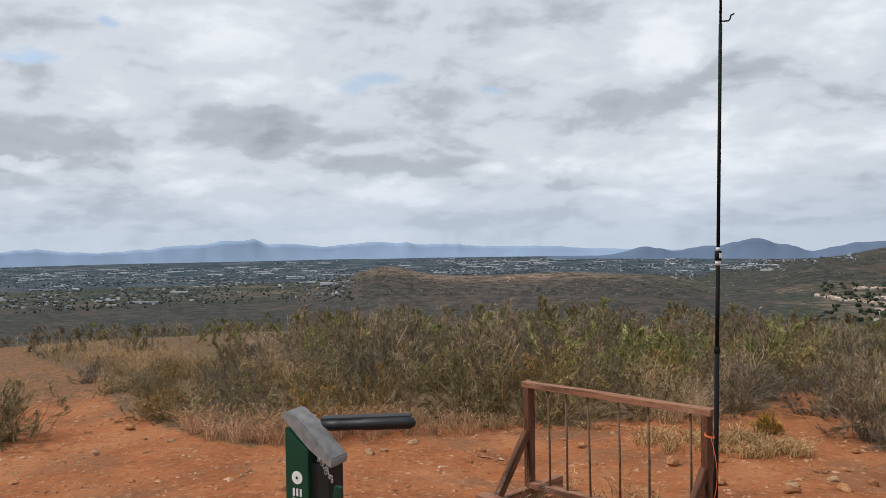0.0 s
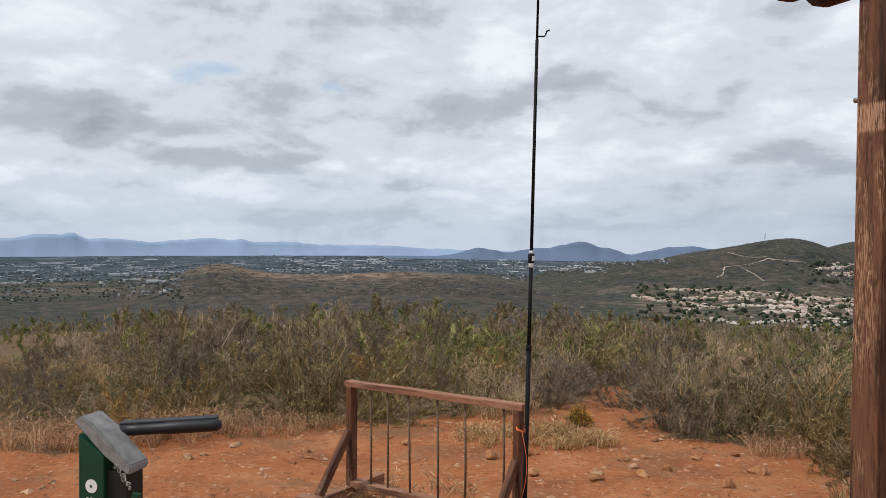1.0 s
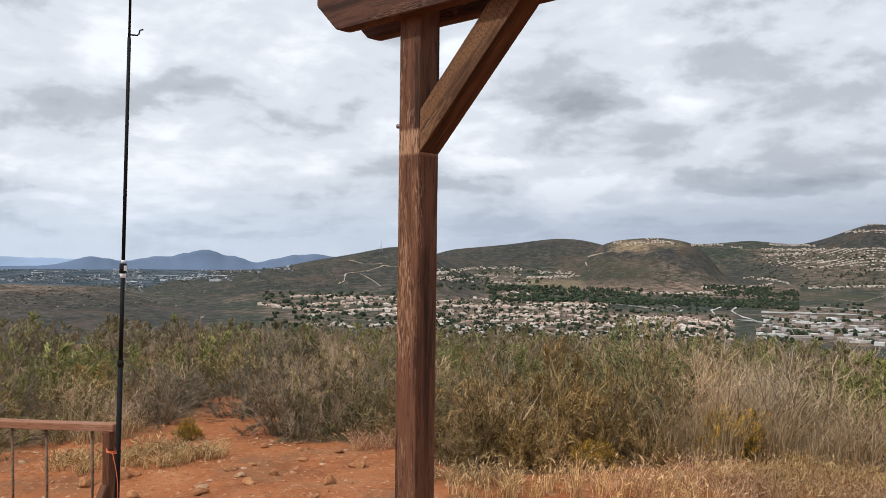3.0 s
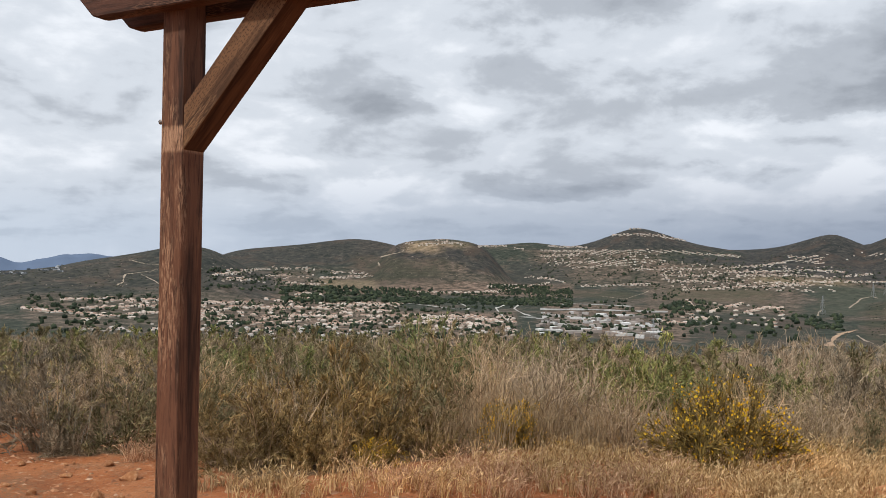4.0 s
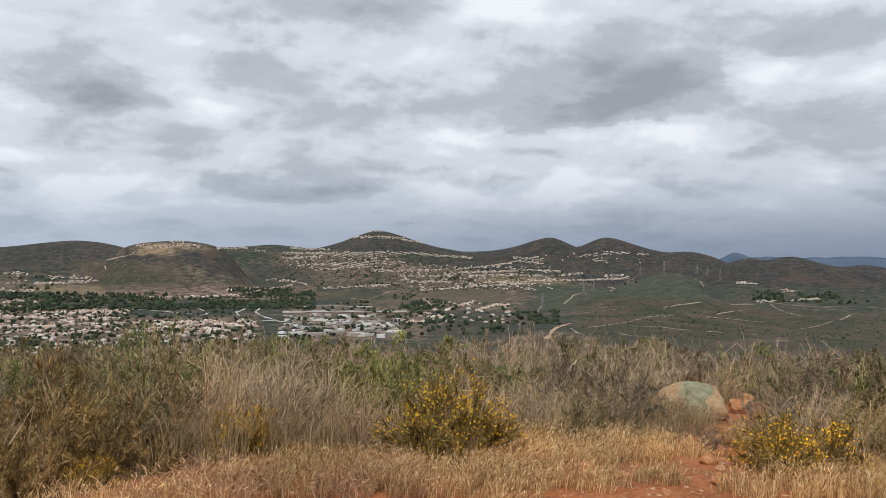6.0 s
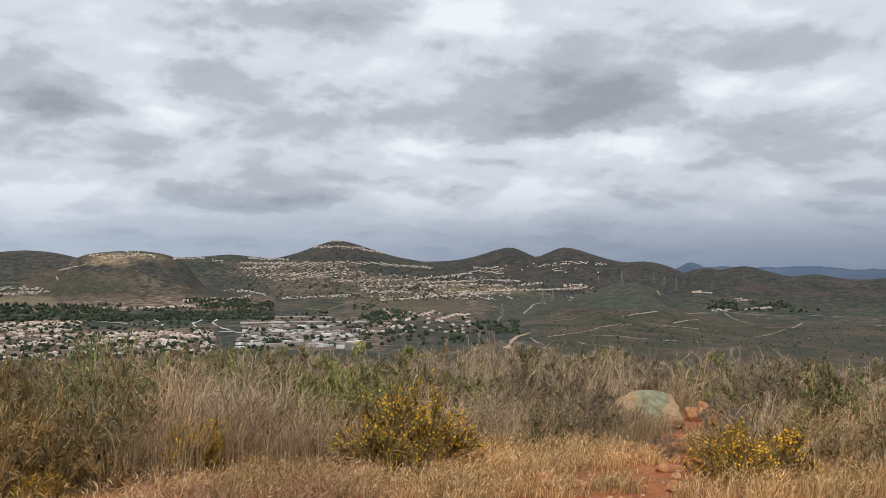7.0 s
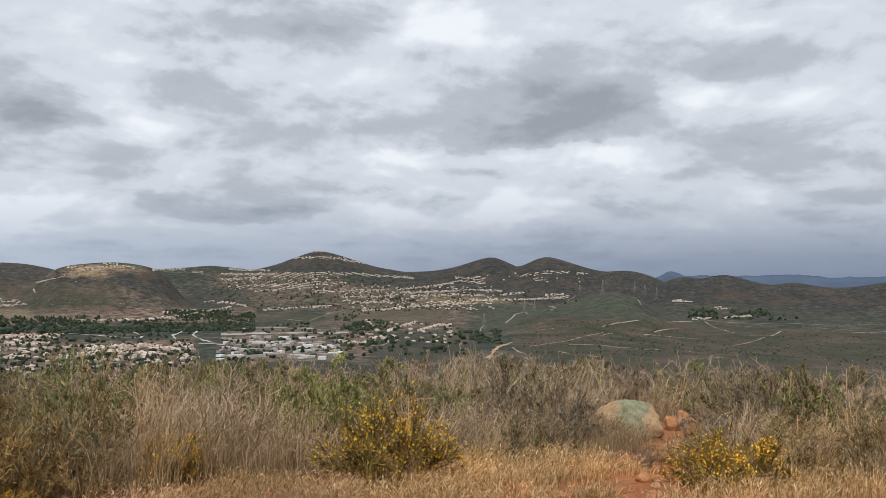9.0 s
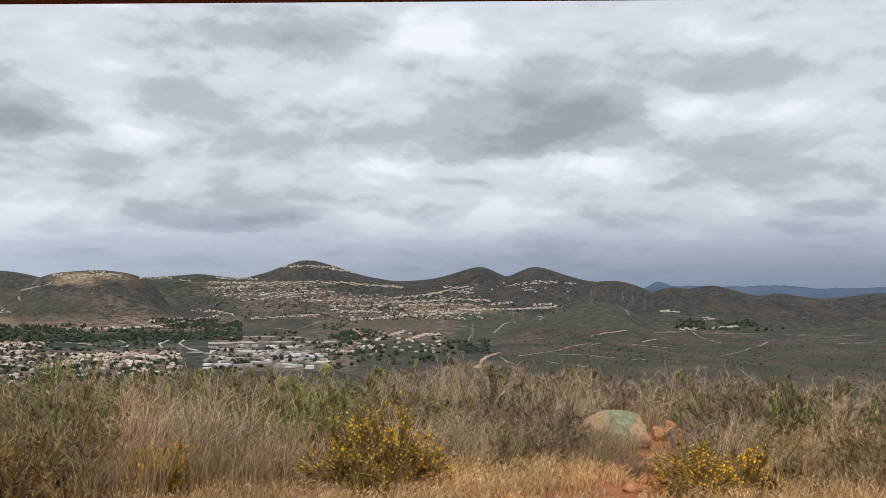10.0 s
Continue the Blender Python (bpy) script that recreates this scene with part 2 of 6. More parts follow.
def wood(name, dark, mid, pale, along=(14, 14, 1.2), incised=False, band=None):
    """Stained softwood: grain along the local z axis, worn paler patches, dark checks."""
    k = Mat(name, 0.75, spec=0.2)
    grain = k.noise(9.0, 8.0, 0.62, stretch=along, warp=0.6)
    fine = k.noise(34.0, 5.0, 0.6, stretch=along)
    c = k.ramp(grain, (0.30, dark), (0.50, mid), (0.72, tuple(v * 1.15 for v in mid)))
    worn = k.step(k.noise(3.2, 5.0, 0.6, stretch=(5, 5, 1.0)), 0.48, 0.68)
    c = k.mix(k.step(k.noise(2.4, 4.0, 0.6, stretch=(9, 9, 0.7)), 0.50, 0.66), c, tuple(v * 0.8 for v in dark))
    streak = k.step(fine, 0.47, 0.60)
    both = N(k.t, "ShaderNodeMath", operation="MULTIPLY")
    k.link(worn, both.inputs[0])
    k.link(streak, both.inputs[1])
    c = k.mix(both.outputs[0], c, pale)
    if band:
        sz = N(k.t, "ShaderNodeSeparateXYZ")
        k.link(k.obj, sz.inputs[0])
        rub = N(k.t, "ShaderNodeMath", operation="MULTIPLY")
        k.link(k.step(sz.outputs["Z"], band[0] - 0.004, band[0] + 0.008), rub.inputs[0])
        k.link(k.step(sz.outputs["Z"], band[1] + 0.004, band[1] - 0.006), rub.inputs[1])
        some = N(k.t, "ShaderNodeMath", operation="MULTIPLY")
        k.link(rub.outputs[0], some.inputs[0])
        k.link(k.step(fine, 0.36, 0.56), some.inputs[1])
        c = k.mix(some.outputs[0], c, pale)
    knots = N(k.t, "ShaderNodeTexVoronoi")
    mp = N(k.t, "ShaderNodeMapping")
    mp.inputs["Scale"].default_value = (7.0, 7.0, 3.6)
    k.link(k.obj, mp.inputs["Vector"])
    k.link(mp.outputs[0], knots.inputs["Vector"])
    knots.inputs["Scale"].default_value = 1.0
    if not incised:
        c = k.mix(k.step(knots.outputs["Distance"], 0.13, 0.06), c, tuple(v * 0.35 for v in dark))
    if incised:
        sepx = N(k.t, "ShaderNodeSeparateXYZ")
        comb = N(k.t, "ShaderNodeCombineXYZ")
        k.link(k.obj, sepx.inputs[0])
        k.link(sepx.outputs["Z"], comb.inputs[0])
        k.link(sepx.outputs["X"], comb.inputs[1])
        wv = N(k.t, "ShaderNodeTexVoronoi", distance="CHEBYCHEV")
        wv.voronoi_dimensions = "2D"
        mp2 = N(k.t, "ShaderNodeMapping")
        mp2.inputs["Scale"].default_value = (88, 205, 1)
        k.link(comb.outputs[0], mp2.inputs["Vector"])
        k.link(mp2.outputs[0], wv.inputs["Vector"])
        wv.inputs["Scale"].default_value = 1.0
        wv.inputs["Randomness"].default_value = 0.6
        cut = k.step(wv.outputs["Distance"], 0.27, 0.10)
        facing = N(k.t, "ShaderNodeSeparateXYZ")
        k.link(N(k.t, "ShaderNodeTexCoord").outputs["Normal"], facing.inputs[0])
        side = N(k.t, "ShaderNodeMath", operation="ABSOLUTE")
        k.link(facing.outputs["Y"], side.inputs[0])
        only = N(k.t, "ShaderNodeMath", operation="MULTIPLY")
        k.link(cut, only.inputs[0])
        k.link(k.step(side.outputs[0], 0.6, 0.8), only.inputs[1])
        cut = only.outputs[0]
        # faces without cuts get a darker colour, for the shade under the brace
        c = k.mix(k.step(side.outputs[0], 0.6, 0.8), k.mix(1.0, c, (0.55, 0.48, 0.45), "MULTIPLY"), c)
        c = k.mix(cut, c, tuple(v * 0.75 for v in dark))
    k.colour(c)
    return k.bump(fine, 0.35, 0.002).m


def dirt_ground():
    """Orange decomposed soil near by, litter under the brush, dry scrub on the slopes, by the sheet's own zone values."""
    k = Mat("ground_soil", 0.95, spec=0.1)
    pos = k.world()
    zone = k.attribute("zone").outputs["Color"]
    sp = N(k.t, "ShaderNodeSeparateColor")
    k.link(zone, sp.inputs[0])
    brush, slope, bare = sp.outputs[0], sp.outputs[1], sp.outputs[2]
    n1 = k.noise(1.1, 6.0, 0.6, vec=pos)
    n2 = k.noise(14.0, 6.0, 0.65, vec=pos)
    n3 = k.noise(75.0, 3.0, 0.6, vec=pos)
    soil = k.ramp(n1, (0.32, (0.25, 0.088, 0.036)), (0.5, (0.365, 0.128, 0.049)), (0.68, (0.43, 0.178, 0.077)))
    soil = k.mix(k.step(k.noise(0.45, 5.0, 0.6, vec=pos), 0.54, 0.68), soil, (0.205, 0.100, 0.055))
    soil = k.mix(k.step(n2, 0.52, 0.72), soil, (0.43, 0.235, 0.125))
    soil = k.mix(k.step(n2, 0.45, 0.30), soil, (0.16, 0.066, 0.033))
    soil = k.mix(k.step(n3, 0.64, 0.74), soil, (0.44, 0.27, 0.16))
    soil = k.mix(k.step(n3, 0.42, 0.32), soil, (0.13, 0.060, 0.034))
    litter = k.ramp(k.noise(26.0, 7.0, 0.75, vec=pos), (0.34, (0.055, 0.032, 0.018)), (0.5, (0.14, 0.085, 0.046)), (0.62, (0.26, 0.18, 0.105)), (0.72, (0.40, 0.30, 0.19)))
    edge = N(k.t, "ShaderNodeMath", operation="ADD")
    k.link(brush, edge.inputs[0])
    off = N(k.t, "ShaderNodeMath", operation="MULTIPLY_ADD")
    k.link(k.noise(5.0, 6.0, 0.65, vec=pos), off.inputs[0])
    off.inputs[1].default_value, off.inputs[2].default_value = 0.9, -0.45
    k.link(off.outputs[0], edge.inputs[1])
    drift = N(k.t, "ShaderNodeMath", operation="MULTIPLY")
    k.link(k.step(k.noise(0.9, 6.0, 0.65, vec=pos), 0.50, 0.62), drift.inputs[0])
    k.link(k.step(k.noise(30.0, 5.0, 0.7, vec=pos), 0.46, 0.56), drift.inputs[1])
    soil = k.mix(drift.outputs[0], soil, (0.235, 0.125, 0.066))
    near = k.mix(k.step(edge.outputs[0], 0.35, 0.75), soil, litter)
    f1 = k.noise(0.0065, 7.0, 0.62, vec=pos, warp=0.6)
    f2 = k.noise(0.035, 8.0, 0.72, vec=pos)
    f3 = k.noise(0.16, 4.0, 0.7, vec=pos)
    # far scrub, chaparral and field colours are lightened, chaparral blued, for distance haze
    scrub = k.ramp(f2, (0.36, (0.015, 0.022, 0.017)), (0.47, (0.033, 0.041, 0.030)), (0.57, (0.056, 0.060, 0.047)), (0.70, (0.138, 0.112, 0.091)))
    dry = k.ramp(f2, (0.36, (0.034, 0.036, 0.026)), (0.50, (0.084, 0.070, 0.054)), (0.64, (0.186, 0.144, 0.114)))
    scrub = k.mix(k.step(f1, 0.47, 0.62), scrub, dry)
    rocky = k.ramp(f2, (0.38, (0.042, 0.036, 0.026)), (0.48, (0.145, 0.098, 0.072)), (0.60, (0.29, 0.20, 0.15)))
    spot = k.step(f3, 0.56, 0.63)
    scrub = k.mix(spot, scrub, (0.017, 0.023, 0.013))
    rocky = k.mix(spot, rocky, (0.030, 0.033, 0.020))
    far = k.mix(bare, scrub, rocky)
    kinds = N(k.t, "ShaderNodeSeparateColor")
    k.link(k.attribute("cover").outputs["Color"], kinds.inputs[0])
    chaparral = k.ramp(f2, (0.34, (0.014, 0.017, 0.017)), (0.48, (0.031, 0.033, 0.031)), (0.58, (0.052, 0.049, 0.044)), (0.72, (0.143, 0.119, 0.104)))
    chaparral = k.mix(k.step(f1, 0.52, 0.66), chaparral, (0.066, 0.048, 0.038))
    grass_ = k.ramp(f2, (0.34, (0.032, 0.037, 0.026)), (0.5, (0.055, 0.060, 0.042)), (0.66, (0.085, 0.086, 0.062)))
    bands = k.noise(0.012, 8.0, 0.68, vec=pos, stretch=(1.0, 0.35, 1.0), warp=1.2)
    field = k.ramp(bands, (0.36, (0.025, 0.029, 0.018)), (0.46, (0.055, 0.050, 0.034)), (0.55, (0.077, 0.058, 0.045)), (0.63, (0.102, 0.084, 0.056)), (0.72, (0.193, 0.156, 0.119)))
    field = k.mix(k.step(f1, 0.44, 0.56), k.mix(0.6, field, (0.042, 0.048, 0.029)), k.mix(0.3, field, (0.110, 0.080, 0.060)))
    field = k.mix(k.step(f3, 0.56, 0.62), field, (0.014, 0.018, 0.010))
    crag = N(k.t, "ShaderNodeMath", operation="MULTIPLY")
    k.link(k.step(k.noise(0.055, 9.0, 0.78, vec=pos, warp=0.4), 0.505, 0.57), crag.inputs[0])
    k.link(k.step(k.noise(0.011, 5.0, 0.6, vec=pos), 0.38, 0.55), crag.inputs[1])
    chaparral = k.mix(crag.outputs[0], chaparral, (0.076, 0.064, 0.054))
    far = k.mix(kinds.outputs[0], far, chaparral)
    far = k.mix(kinds.outputs[1], far, grass_)
    far = k.mix(kinds.outputs[2], far, field)
    graded = k.ramp(f2, (0.36, (0.17, 0.125, 0.068)), (0.50, (0.26, 0.195, 0.112)), (0.64, (0.36, 0.28, 0.175)))
    far = k.mix(k.attribute("cover").outputs["Alpha"], far, k.mix(spot, graded, (0.075, 0.068, 0.040)))
    k.colour(k.mix(slope, near, far))
    mixb = k.mix(slope, k.mix(0.5, n2, n3), f2)
    return k.bump(mixb, 0.85, 0.04).m


# ---------------------------------------------------------------- mesh helpers


def quick_mesh(name, verts, tris, mats, index=None, smooth=False):
    """A mesh from arrays of vertices and triangles (or quads)."""
    verts, tris = np.asarray(verts, np.float32), np.asarray(tris, np.int32)
    me = bpy.data.meshes.new(name)
    k = tris.shape[1]
    me.vertices.add(len(verts))
    me.vertices.foreach_set("co", verts.ravel())
    me.loops.add(tris.size)
    me.loops.foreach_set("vertex_index", tris.ravel())
    me.polygons.add(len(tris))
    me.polygons.foreach_set("loop_start", np.arange(0, tris.size, k, dtype=np.int32))
    for m in mats if isinstance(mats, (list, tuple)) else [mats]:
        me.materials.append(m)
    if index is not None:
        me.polygons.foreach_set("material_index", np.asarray(index, np.int32))
    me.polygons.foreach_set("use_smooth", np.full(len(tris), smooth))
    me.update(calc_edges=True)
    return me


def hold(ob, parent):
    ob.parent = parent
    return ob


def part(name, shape, material=None, parent=None, label=""):
    """Links a bmesh or a mesh as one object under a thing or a part."""
    me = shape
    if isinstance(shape, bmesh.types.BMesh):
        me = bpy.data.meshes.new(name)
        shape.to_mesh(me)
        shape.free()
    if material is not None and not me.materials:
        me.materials.append(material)
    ob = new(name, me)
    if parent is not None:
        ob.parent = parent
    return tagged(ob, label)


def root(name, at, label, category, group="", turn=0.0, size=1.0):
    ob = new(name)
    ob.empty_display_size = 0.1
    ob.matrix_basis = pose(*at, 0, 0, turn) @ Matrix.Diagonal((size, size, size, 1))
    return tagged(ob, label, category, group)


def axes(p0, p1, side):
    """A frame whose z runs from p0 to p1 and whose x lies close to side."""
    z = (Vector(p1) - Vector(p0)).normalized()
    y = z.cross(Vector(side)).normalized()
    x = y.cross(z)
    m = Matrix((x, y, z)).transposed().to_4x4()
    m.translation = Vector(p0)
    return m


def bar(length, w, d, bevel=0.004, cuts=0, wave=0.0, seed=0):
    """A squared timber along z from 0 to length, slightly uneven, with eased edges."""
    bm = bmesh.new()
    bmesh.ops.create_cube(bm, size=1.0)
    bmesh.ops.scale(bm, vec=(w, d, length), verts=bm.verts)
    bmesh.ops.translate(bm, vec=(0, 0, length / 2), verts=bm.verts)
    if bevel:
        bmesh.ops.bevel(bm, geom=list(bm.edges), offset=bevel, segments=2, affect="EDGES", profile=0.6)
    if cuts:
        for i in range(1, cuts):
            z = length * i / cuts
            bmesh.ops.bisect_plane(bm, geom=list(bm.verts) + list(bm.edges) + list(bm.faces), plane_co=(0, 0, z), plane_no=(0, 0, 1))
    if wave:
        for v in bm.verts:
            n = noise.noise_vector(Vector((v.co.x * 6 + seed, v.co.y * 6, v.co.z * 2.2)))
            v.co.x += n.x * wave
            v.co.y += n.y * wave
    for f in bm.faces:
        f.smooth = False
    return bm


def rod(points, radii, sides=8, closed=True):
    """A round rod through points, with a radius at each."""
    bm = bmesh.new()
    pts = [Vector(p) for p in points]
    rings = []
    for i, p in enumerate(pts):
        t = (pts[min(i + 1, len(pts) - 1)] - pts[max(i - 1, 0)]).normalized()
        a = t.orthogonal().normalized() if i == 0 else (a - t * a.dot(t)).normalized()
        b = t.cross(a)
        r = radii[i] if isinstance(radii, (list, tuple)) else radii
        rings.append([bm.verts.new(p + (a * math.cos(k * math.tau / sides) + b * math.sin(k * math.tau / sides)) * r) for k in range(sides)])
    for r0, r1 in zip(rings, rings[1:]):
        for k in range(sides):
            f = bm.faces.new((r0[k], r0[(k + 1) % sides], r1[(k + 1) % sides], r1[k]))
            f.smooth = True
    if closed:
        bm.faces.new(list(reversed(rings[0])))
        bm.faces.new(rings[-1])
    return bm


def profile(points, depth):
    """A flat outline in x, z pushed out along y, centred."""
    bm = bmesh.new()
    a = [bm.verts.new((x, -depth / 2, z)) for x, z in points]
    b = [bm.verts.new((x, depth / 2, z)) for x, z in points]
    bm.faces.new(a)
    bm.faces.new(list(reversed(b)))
    n = len(points)
    for i in range(n):
        bm.faces.new((a[(i + 1) % n], a[i], b[i], b[(i + 1) % n]))
    bmesh.ops.recalc_face_normals(bm, faces=bm.faces)
    return bm


def lattice_noise(x, y, seed=0):
    """Smooth value noise on arrays, about -1 to 1."""
    xi, yi = np.floor(x).astype(np.int64), np.floor(y).astype(np.int64)
    fx, fy = x - xi, y - yi
    fx, fy = fx * fx * fx * (fx * (fx * 6 - 15) + 10), fy * fy * fy * (fy * (fy * 6 - 15) + 10)

    def h(a, b):
        n = (a * 374761393 + b * 668265263 + seed * 974711) & 0x7FFFFFFF
        n = ((n ^ (n >> 13)) * 1274126177) & 0x7FFFFFFF
        return ((n ^ (n >> 16)) & 0xFFFF) / 32767.5 - 1.0

    top = h(xi, yi) * (1 - fx) + h(xi + 1, yi) * fx
    low = h(xi, yi + 1) * (1 - fx) + h(xi + 1, yi + 1) * fx
    return top * (1 - fy) + low * fy


def fractal(x, y, octaves=4, seed=0, gain=0.5):
    total, size = np.zeros_like(x), 1.0
    for i in range(octaves):
        total += size * lattice_noise(x * 2.0**i, y * 2.0**i, seed + i * 17)
        size *= gain
    return total


# ---------------------------------------------------------------- the land
HERE = np.array((0.32, -0.04))
EYE_HEIGHT = 2.11

# ridges: distance, depth in front and behind in metres; a shoulder (from, to, rise, softness in degrees);
# summits (heading, rise, width to the left, to the right in degrees)
RIDGES = [
    (4780, 700, 400, (20.0, 60.5, 0.10, 1.3), [(28.0, 0.38, 2.0, 2.0), (47.8, 1.24, 2.6, 2.0), (51.7, 1.30, 2.0, 2.9), (57.4, 0.42, 2.2, 2.4)]),
    (4400, 680, 400, (28.5, 44.0, 0.05, 1.2), [(35.4, 1.52, 2.9, 3.6)]),
    (4250, 700, 420, (5.0, 21.0, -0.35, 1.6), [(15.3, 0.40, 4.2, 4.6)]),
    (3700, 540, 450, (17.0, 25.6, 0.34, 0.9), [(21.6, 0.56, 2.4, 2.4), (28.0, -0.3, 2.0, 2.4)]),
    (3050, 680, 500, (-5.5, 8.0, -1.45, 1.8), [(4.2, -0.28, 5.2, 4.0)]),
    (2880, 590, 450, (-9.0, 2.0, -2.5, 1.8), [(-5.0, -1.9, 3.6, 4.0)]),
    (2380, 450, 400, (-40.0, -14.5, -3.12, 1.3), [(-35.6, -2.40, 2.4, 2.2), (-22.0, -2.98, 3.0, 3.0)]),
]
RIDGES_WEST = [
    (2940, 520, 400, (51.0, 60.0, -2.2, 1.4), [(56.6, -1.12, 3.4, 2.8)]),
    (4100, 620, 420, (58.5, 92.0, -0.60, 1.0), [(63.9, 0.15, 2.4, 2.0), (61.2, 0.04, 2.0, 2.2), (68.2, -0.30, 1.5, 1.4), (73.9, -0.20, 1.6, 3.0)]),
    (3900, 760, 450, (37.5, 52.0, -0.95, 2.0), [(44.0, -0.62, 3.5, 3.5)]),
    (3050, 520, 420, (8.5, 16.5, -2.35, 1.6), [(12.5, -2.15, 2.0, 2.0)]),
]
KNOTS = np.array((0, 3.0, 5.0, 6.2, 15.6, 28, 47, 78, 160, 320, 860, 1560, 2120, 3100, 4300, 4600, 4950.0))
LEVELS = np.array((0.44, 0.42, 0.06, 0, -0.47, -1.25, -3.5, -10.4, -34, -74, -140, -170, -174, -174, -165, -156, -140.0))


def land_height(x, y):
    """The height of the ground at arrays of x, y."""
    dx, dy = x - HERE[0], y - HERE[1]
    r = np.hypot(dx, dy)
    az = np.degrees(np.arctan2(dx, dy))
    z = np.interp(r, KNOTS, LEVELS)
    right = np.clip((az + 25) / 60, 0, 1) * np.clip((r - 8) / 26, 0, 1) * np.clip((120 - r) / 60, 0, 1)
    z = z - 0.75 * right
    rise, d_crest = np.zeros_like(z), np.ones_like(z)
    for d, front, back, (a0, a1, level, soft), summits in RIDGES + RIDGES_WEST:
        floor = np.interp(d, KNOTS, LEVELS)
        shoulder = EYE_HEIGHT + d * math.tan(radians(level)) - floor
        crest = shoulder / (1 + np.exp(-np.clip((az - a0) / soft, -30, 30) * 1.5)) / (1 + np.exp(-np.clip((a1 - az) / soft, -30, 30) * 1.5))
        extra = np.zeros_like(z)
        for a, e, wl, wr in summits:
            top = EYE_HEIGHT + d * math.tan(radians(e)) - floor - shoulder
            extra = np.maximum(extra, top * np.exp(-np.abs((az - a) / np.where(az < a, wl, wr)) ** 1.7))
        along = np.exp(-(np.abs(r - d) / np.where(r < d, front, back)) ** 1.8)
        rise += ((crest + extra) * along) ** 6
        d_crest = np.minimum(d_crest, 1 - along * np.clip((crest + extra) / 60, 0, 1))
    rise = rise ** (1 / 6)
    rough_far = np.clip((r - 500) / 900, 0, 1)
    gully = np.abs(fractal(x / 230 + 3.1, y / 230, 4, 5))
    z = z + rise - rough_far * np.clip(gully, 0, 0.8) * 0.11 * rise * np.clip((d_crest - 0.12) * 3, 0, 1)
    z = z + rough_far * 2.6 * fractal(x / 200, y / 200, 4, 9) * np.clip(rise / 60, 0.1, 1) * np.clip((4900 - r) / 900, 0.2, 1)
    close = np.clip((60 - r) / 40, 0, 1)
    z = z + close * (0.05 * fractal(x / 2.1, y / 2.1, 3, 2) + 0.014 * fractal(x / 0.42, y / 0.42, 2, 4)) * np.clip(r / 6, 0.3, 1)
    return z


def height_at(x, y):
    return float(land_height(np.array([float(x)]), np.array([float(y)]))[0])


def near_line(x, y, line):
    """The distance of points from a broken line."""
    best = np.full(np.shape(x), 1e9)
    for (x0, y0), (x1, y1) in zip(line, line[1:]):
        lx, ly = x1 - x0, y1 - y0
        t = np.clip(((x - x0) * lx + (y - y0) * ly) / (lx * lx + ly * ly), 0, 1)
        best = np.minimum(best, np.hypot(x - x0 - t * lx, y - y0 - t * ly))
    return best


# where the brush begins, as y over x, and the two footpaths that lead into it
EDGE_X = np.array((-24, -17, -12, -8.9, -7.1, -6.1, -5.8, -5.3, -4.7, -4.2, -3.6, -3.0, -2.4, -1.8, -1.3, -1.0, -0.43, 0.6, 0.95, 1.35, 2.0, 2.7, 3.4, 4.3, 5.5, 6.3, 7.5, 8.0, 9.0, 12, 26))
EDGE_Y = np.array((14.2, 10.8, 8.8, 6.6, 6.05, 5.85, 6.7, 7.7, 8.3, 8.6, 8.7, 9.3, 9.9, 10.7, 12.0, 9.7, 9.0, 9.0, 8.8, 7.1, 7.2, 7.2, 7.4, 7.8, 7.3, 6.7, 6.4, 4.3, 3.5, 2.0, -1.3))
LEFT_PATH = [(-3.9, 3.4), (-7.6, 5.3), (-12.3, 7.4), (-17.0, 9.6), (-24.0, 13.0)]
BACK_PATH = [(-0.9, 6.5), (-1.1, 9.6), (-1.3, 12.3)]
SIDE_PATH = [(6.0, 4.0), (7.2, 4.9), (8.3, 4.8), (9.3, 5.3), (10.3, 5.8), (12.6, 6.7), (15.5, 8.0)]


def brush_cover(x, y):
    """0 on bare soil, 1 in the brush."""
    inside = np.clip((y - np.interp(x, EDGE_X, EDGE_Y)) / 0.5 + 0.5, 0, 1)
    for line, wide in ((LEFT_PATH, 0.6), (BACK_PATH, 0.34), (SIDE_PATH, 0.30)):
        inside = np.minimum(inside, np.clip((near_line(x, y, line) - wide) / 0.35, 0, 1))
    return inside


# stretches with houses and yards: headings, rises, share of bare ground
BUILT = [(-6.0, 3.5, -3.7, -5.8, 0.3), (3.0, 18.5, -4.0, -6.7, 0.6), (18.5, 27.0, -4.7, -7.0, 0.65), (28.0, 37.0, -0.1, -2.6, 0.28), (36.0, 46.0, -0.9, -4.2, 0.4), (42.0, 54.0, -0.8, -2.2, 0.45), (29.0, 39.0, -3.9, -6.3, 0.6), (19.0, 31.0, -2.5, -3.5, 0.75),
         (15.5, 22.5, 0.3, -0.55, 1.0), (4.5, 12.5, -1.9, -4.0, 0.35), (13.0, 19.5, -2.4, -3.6, 0.75)]
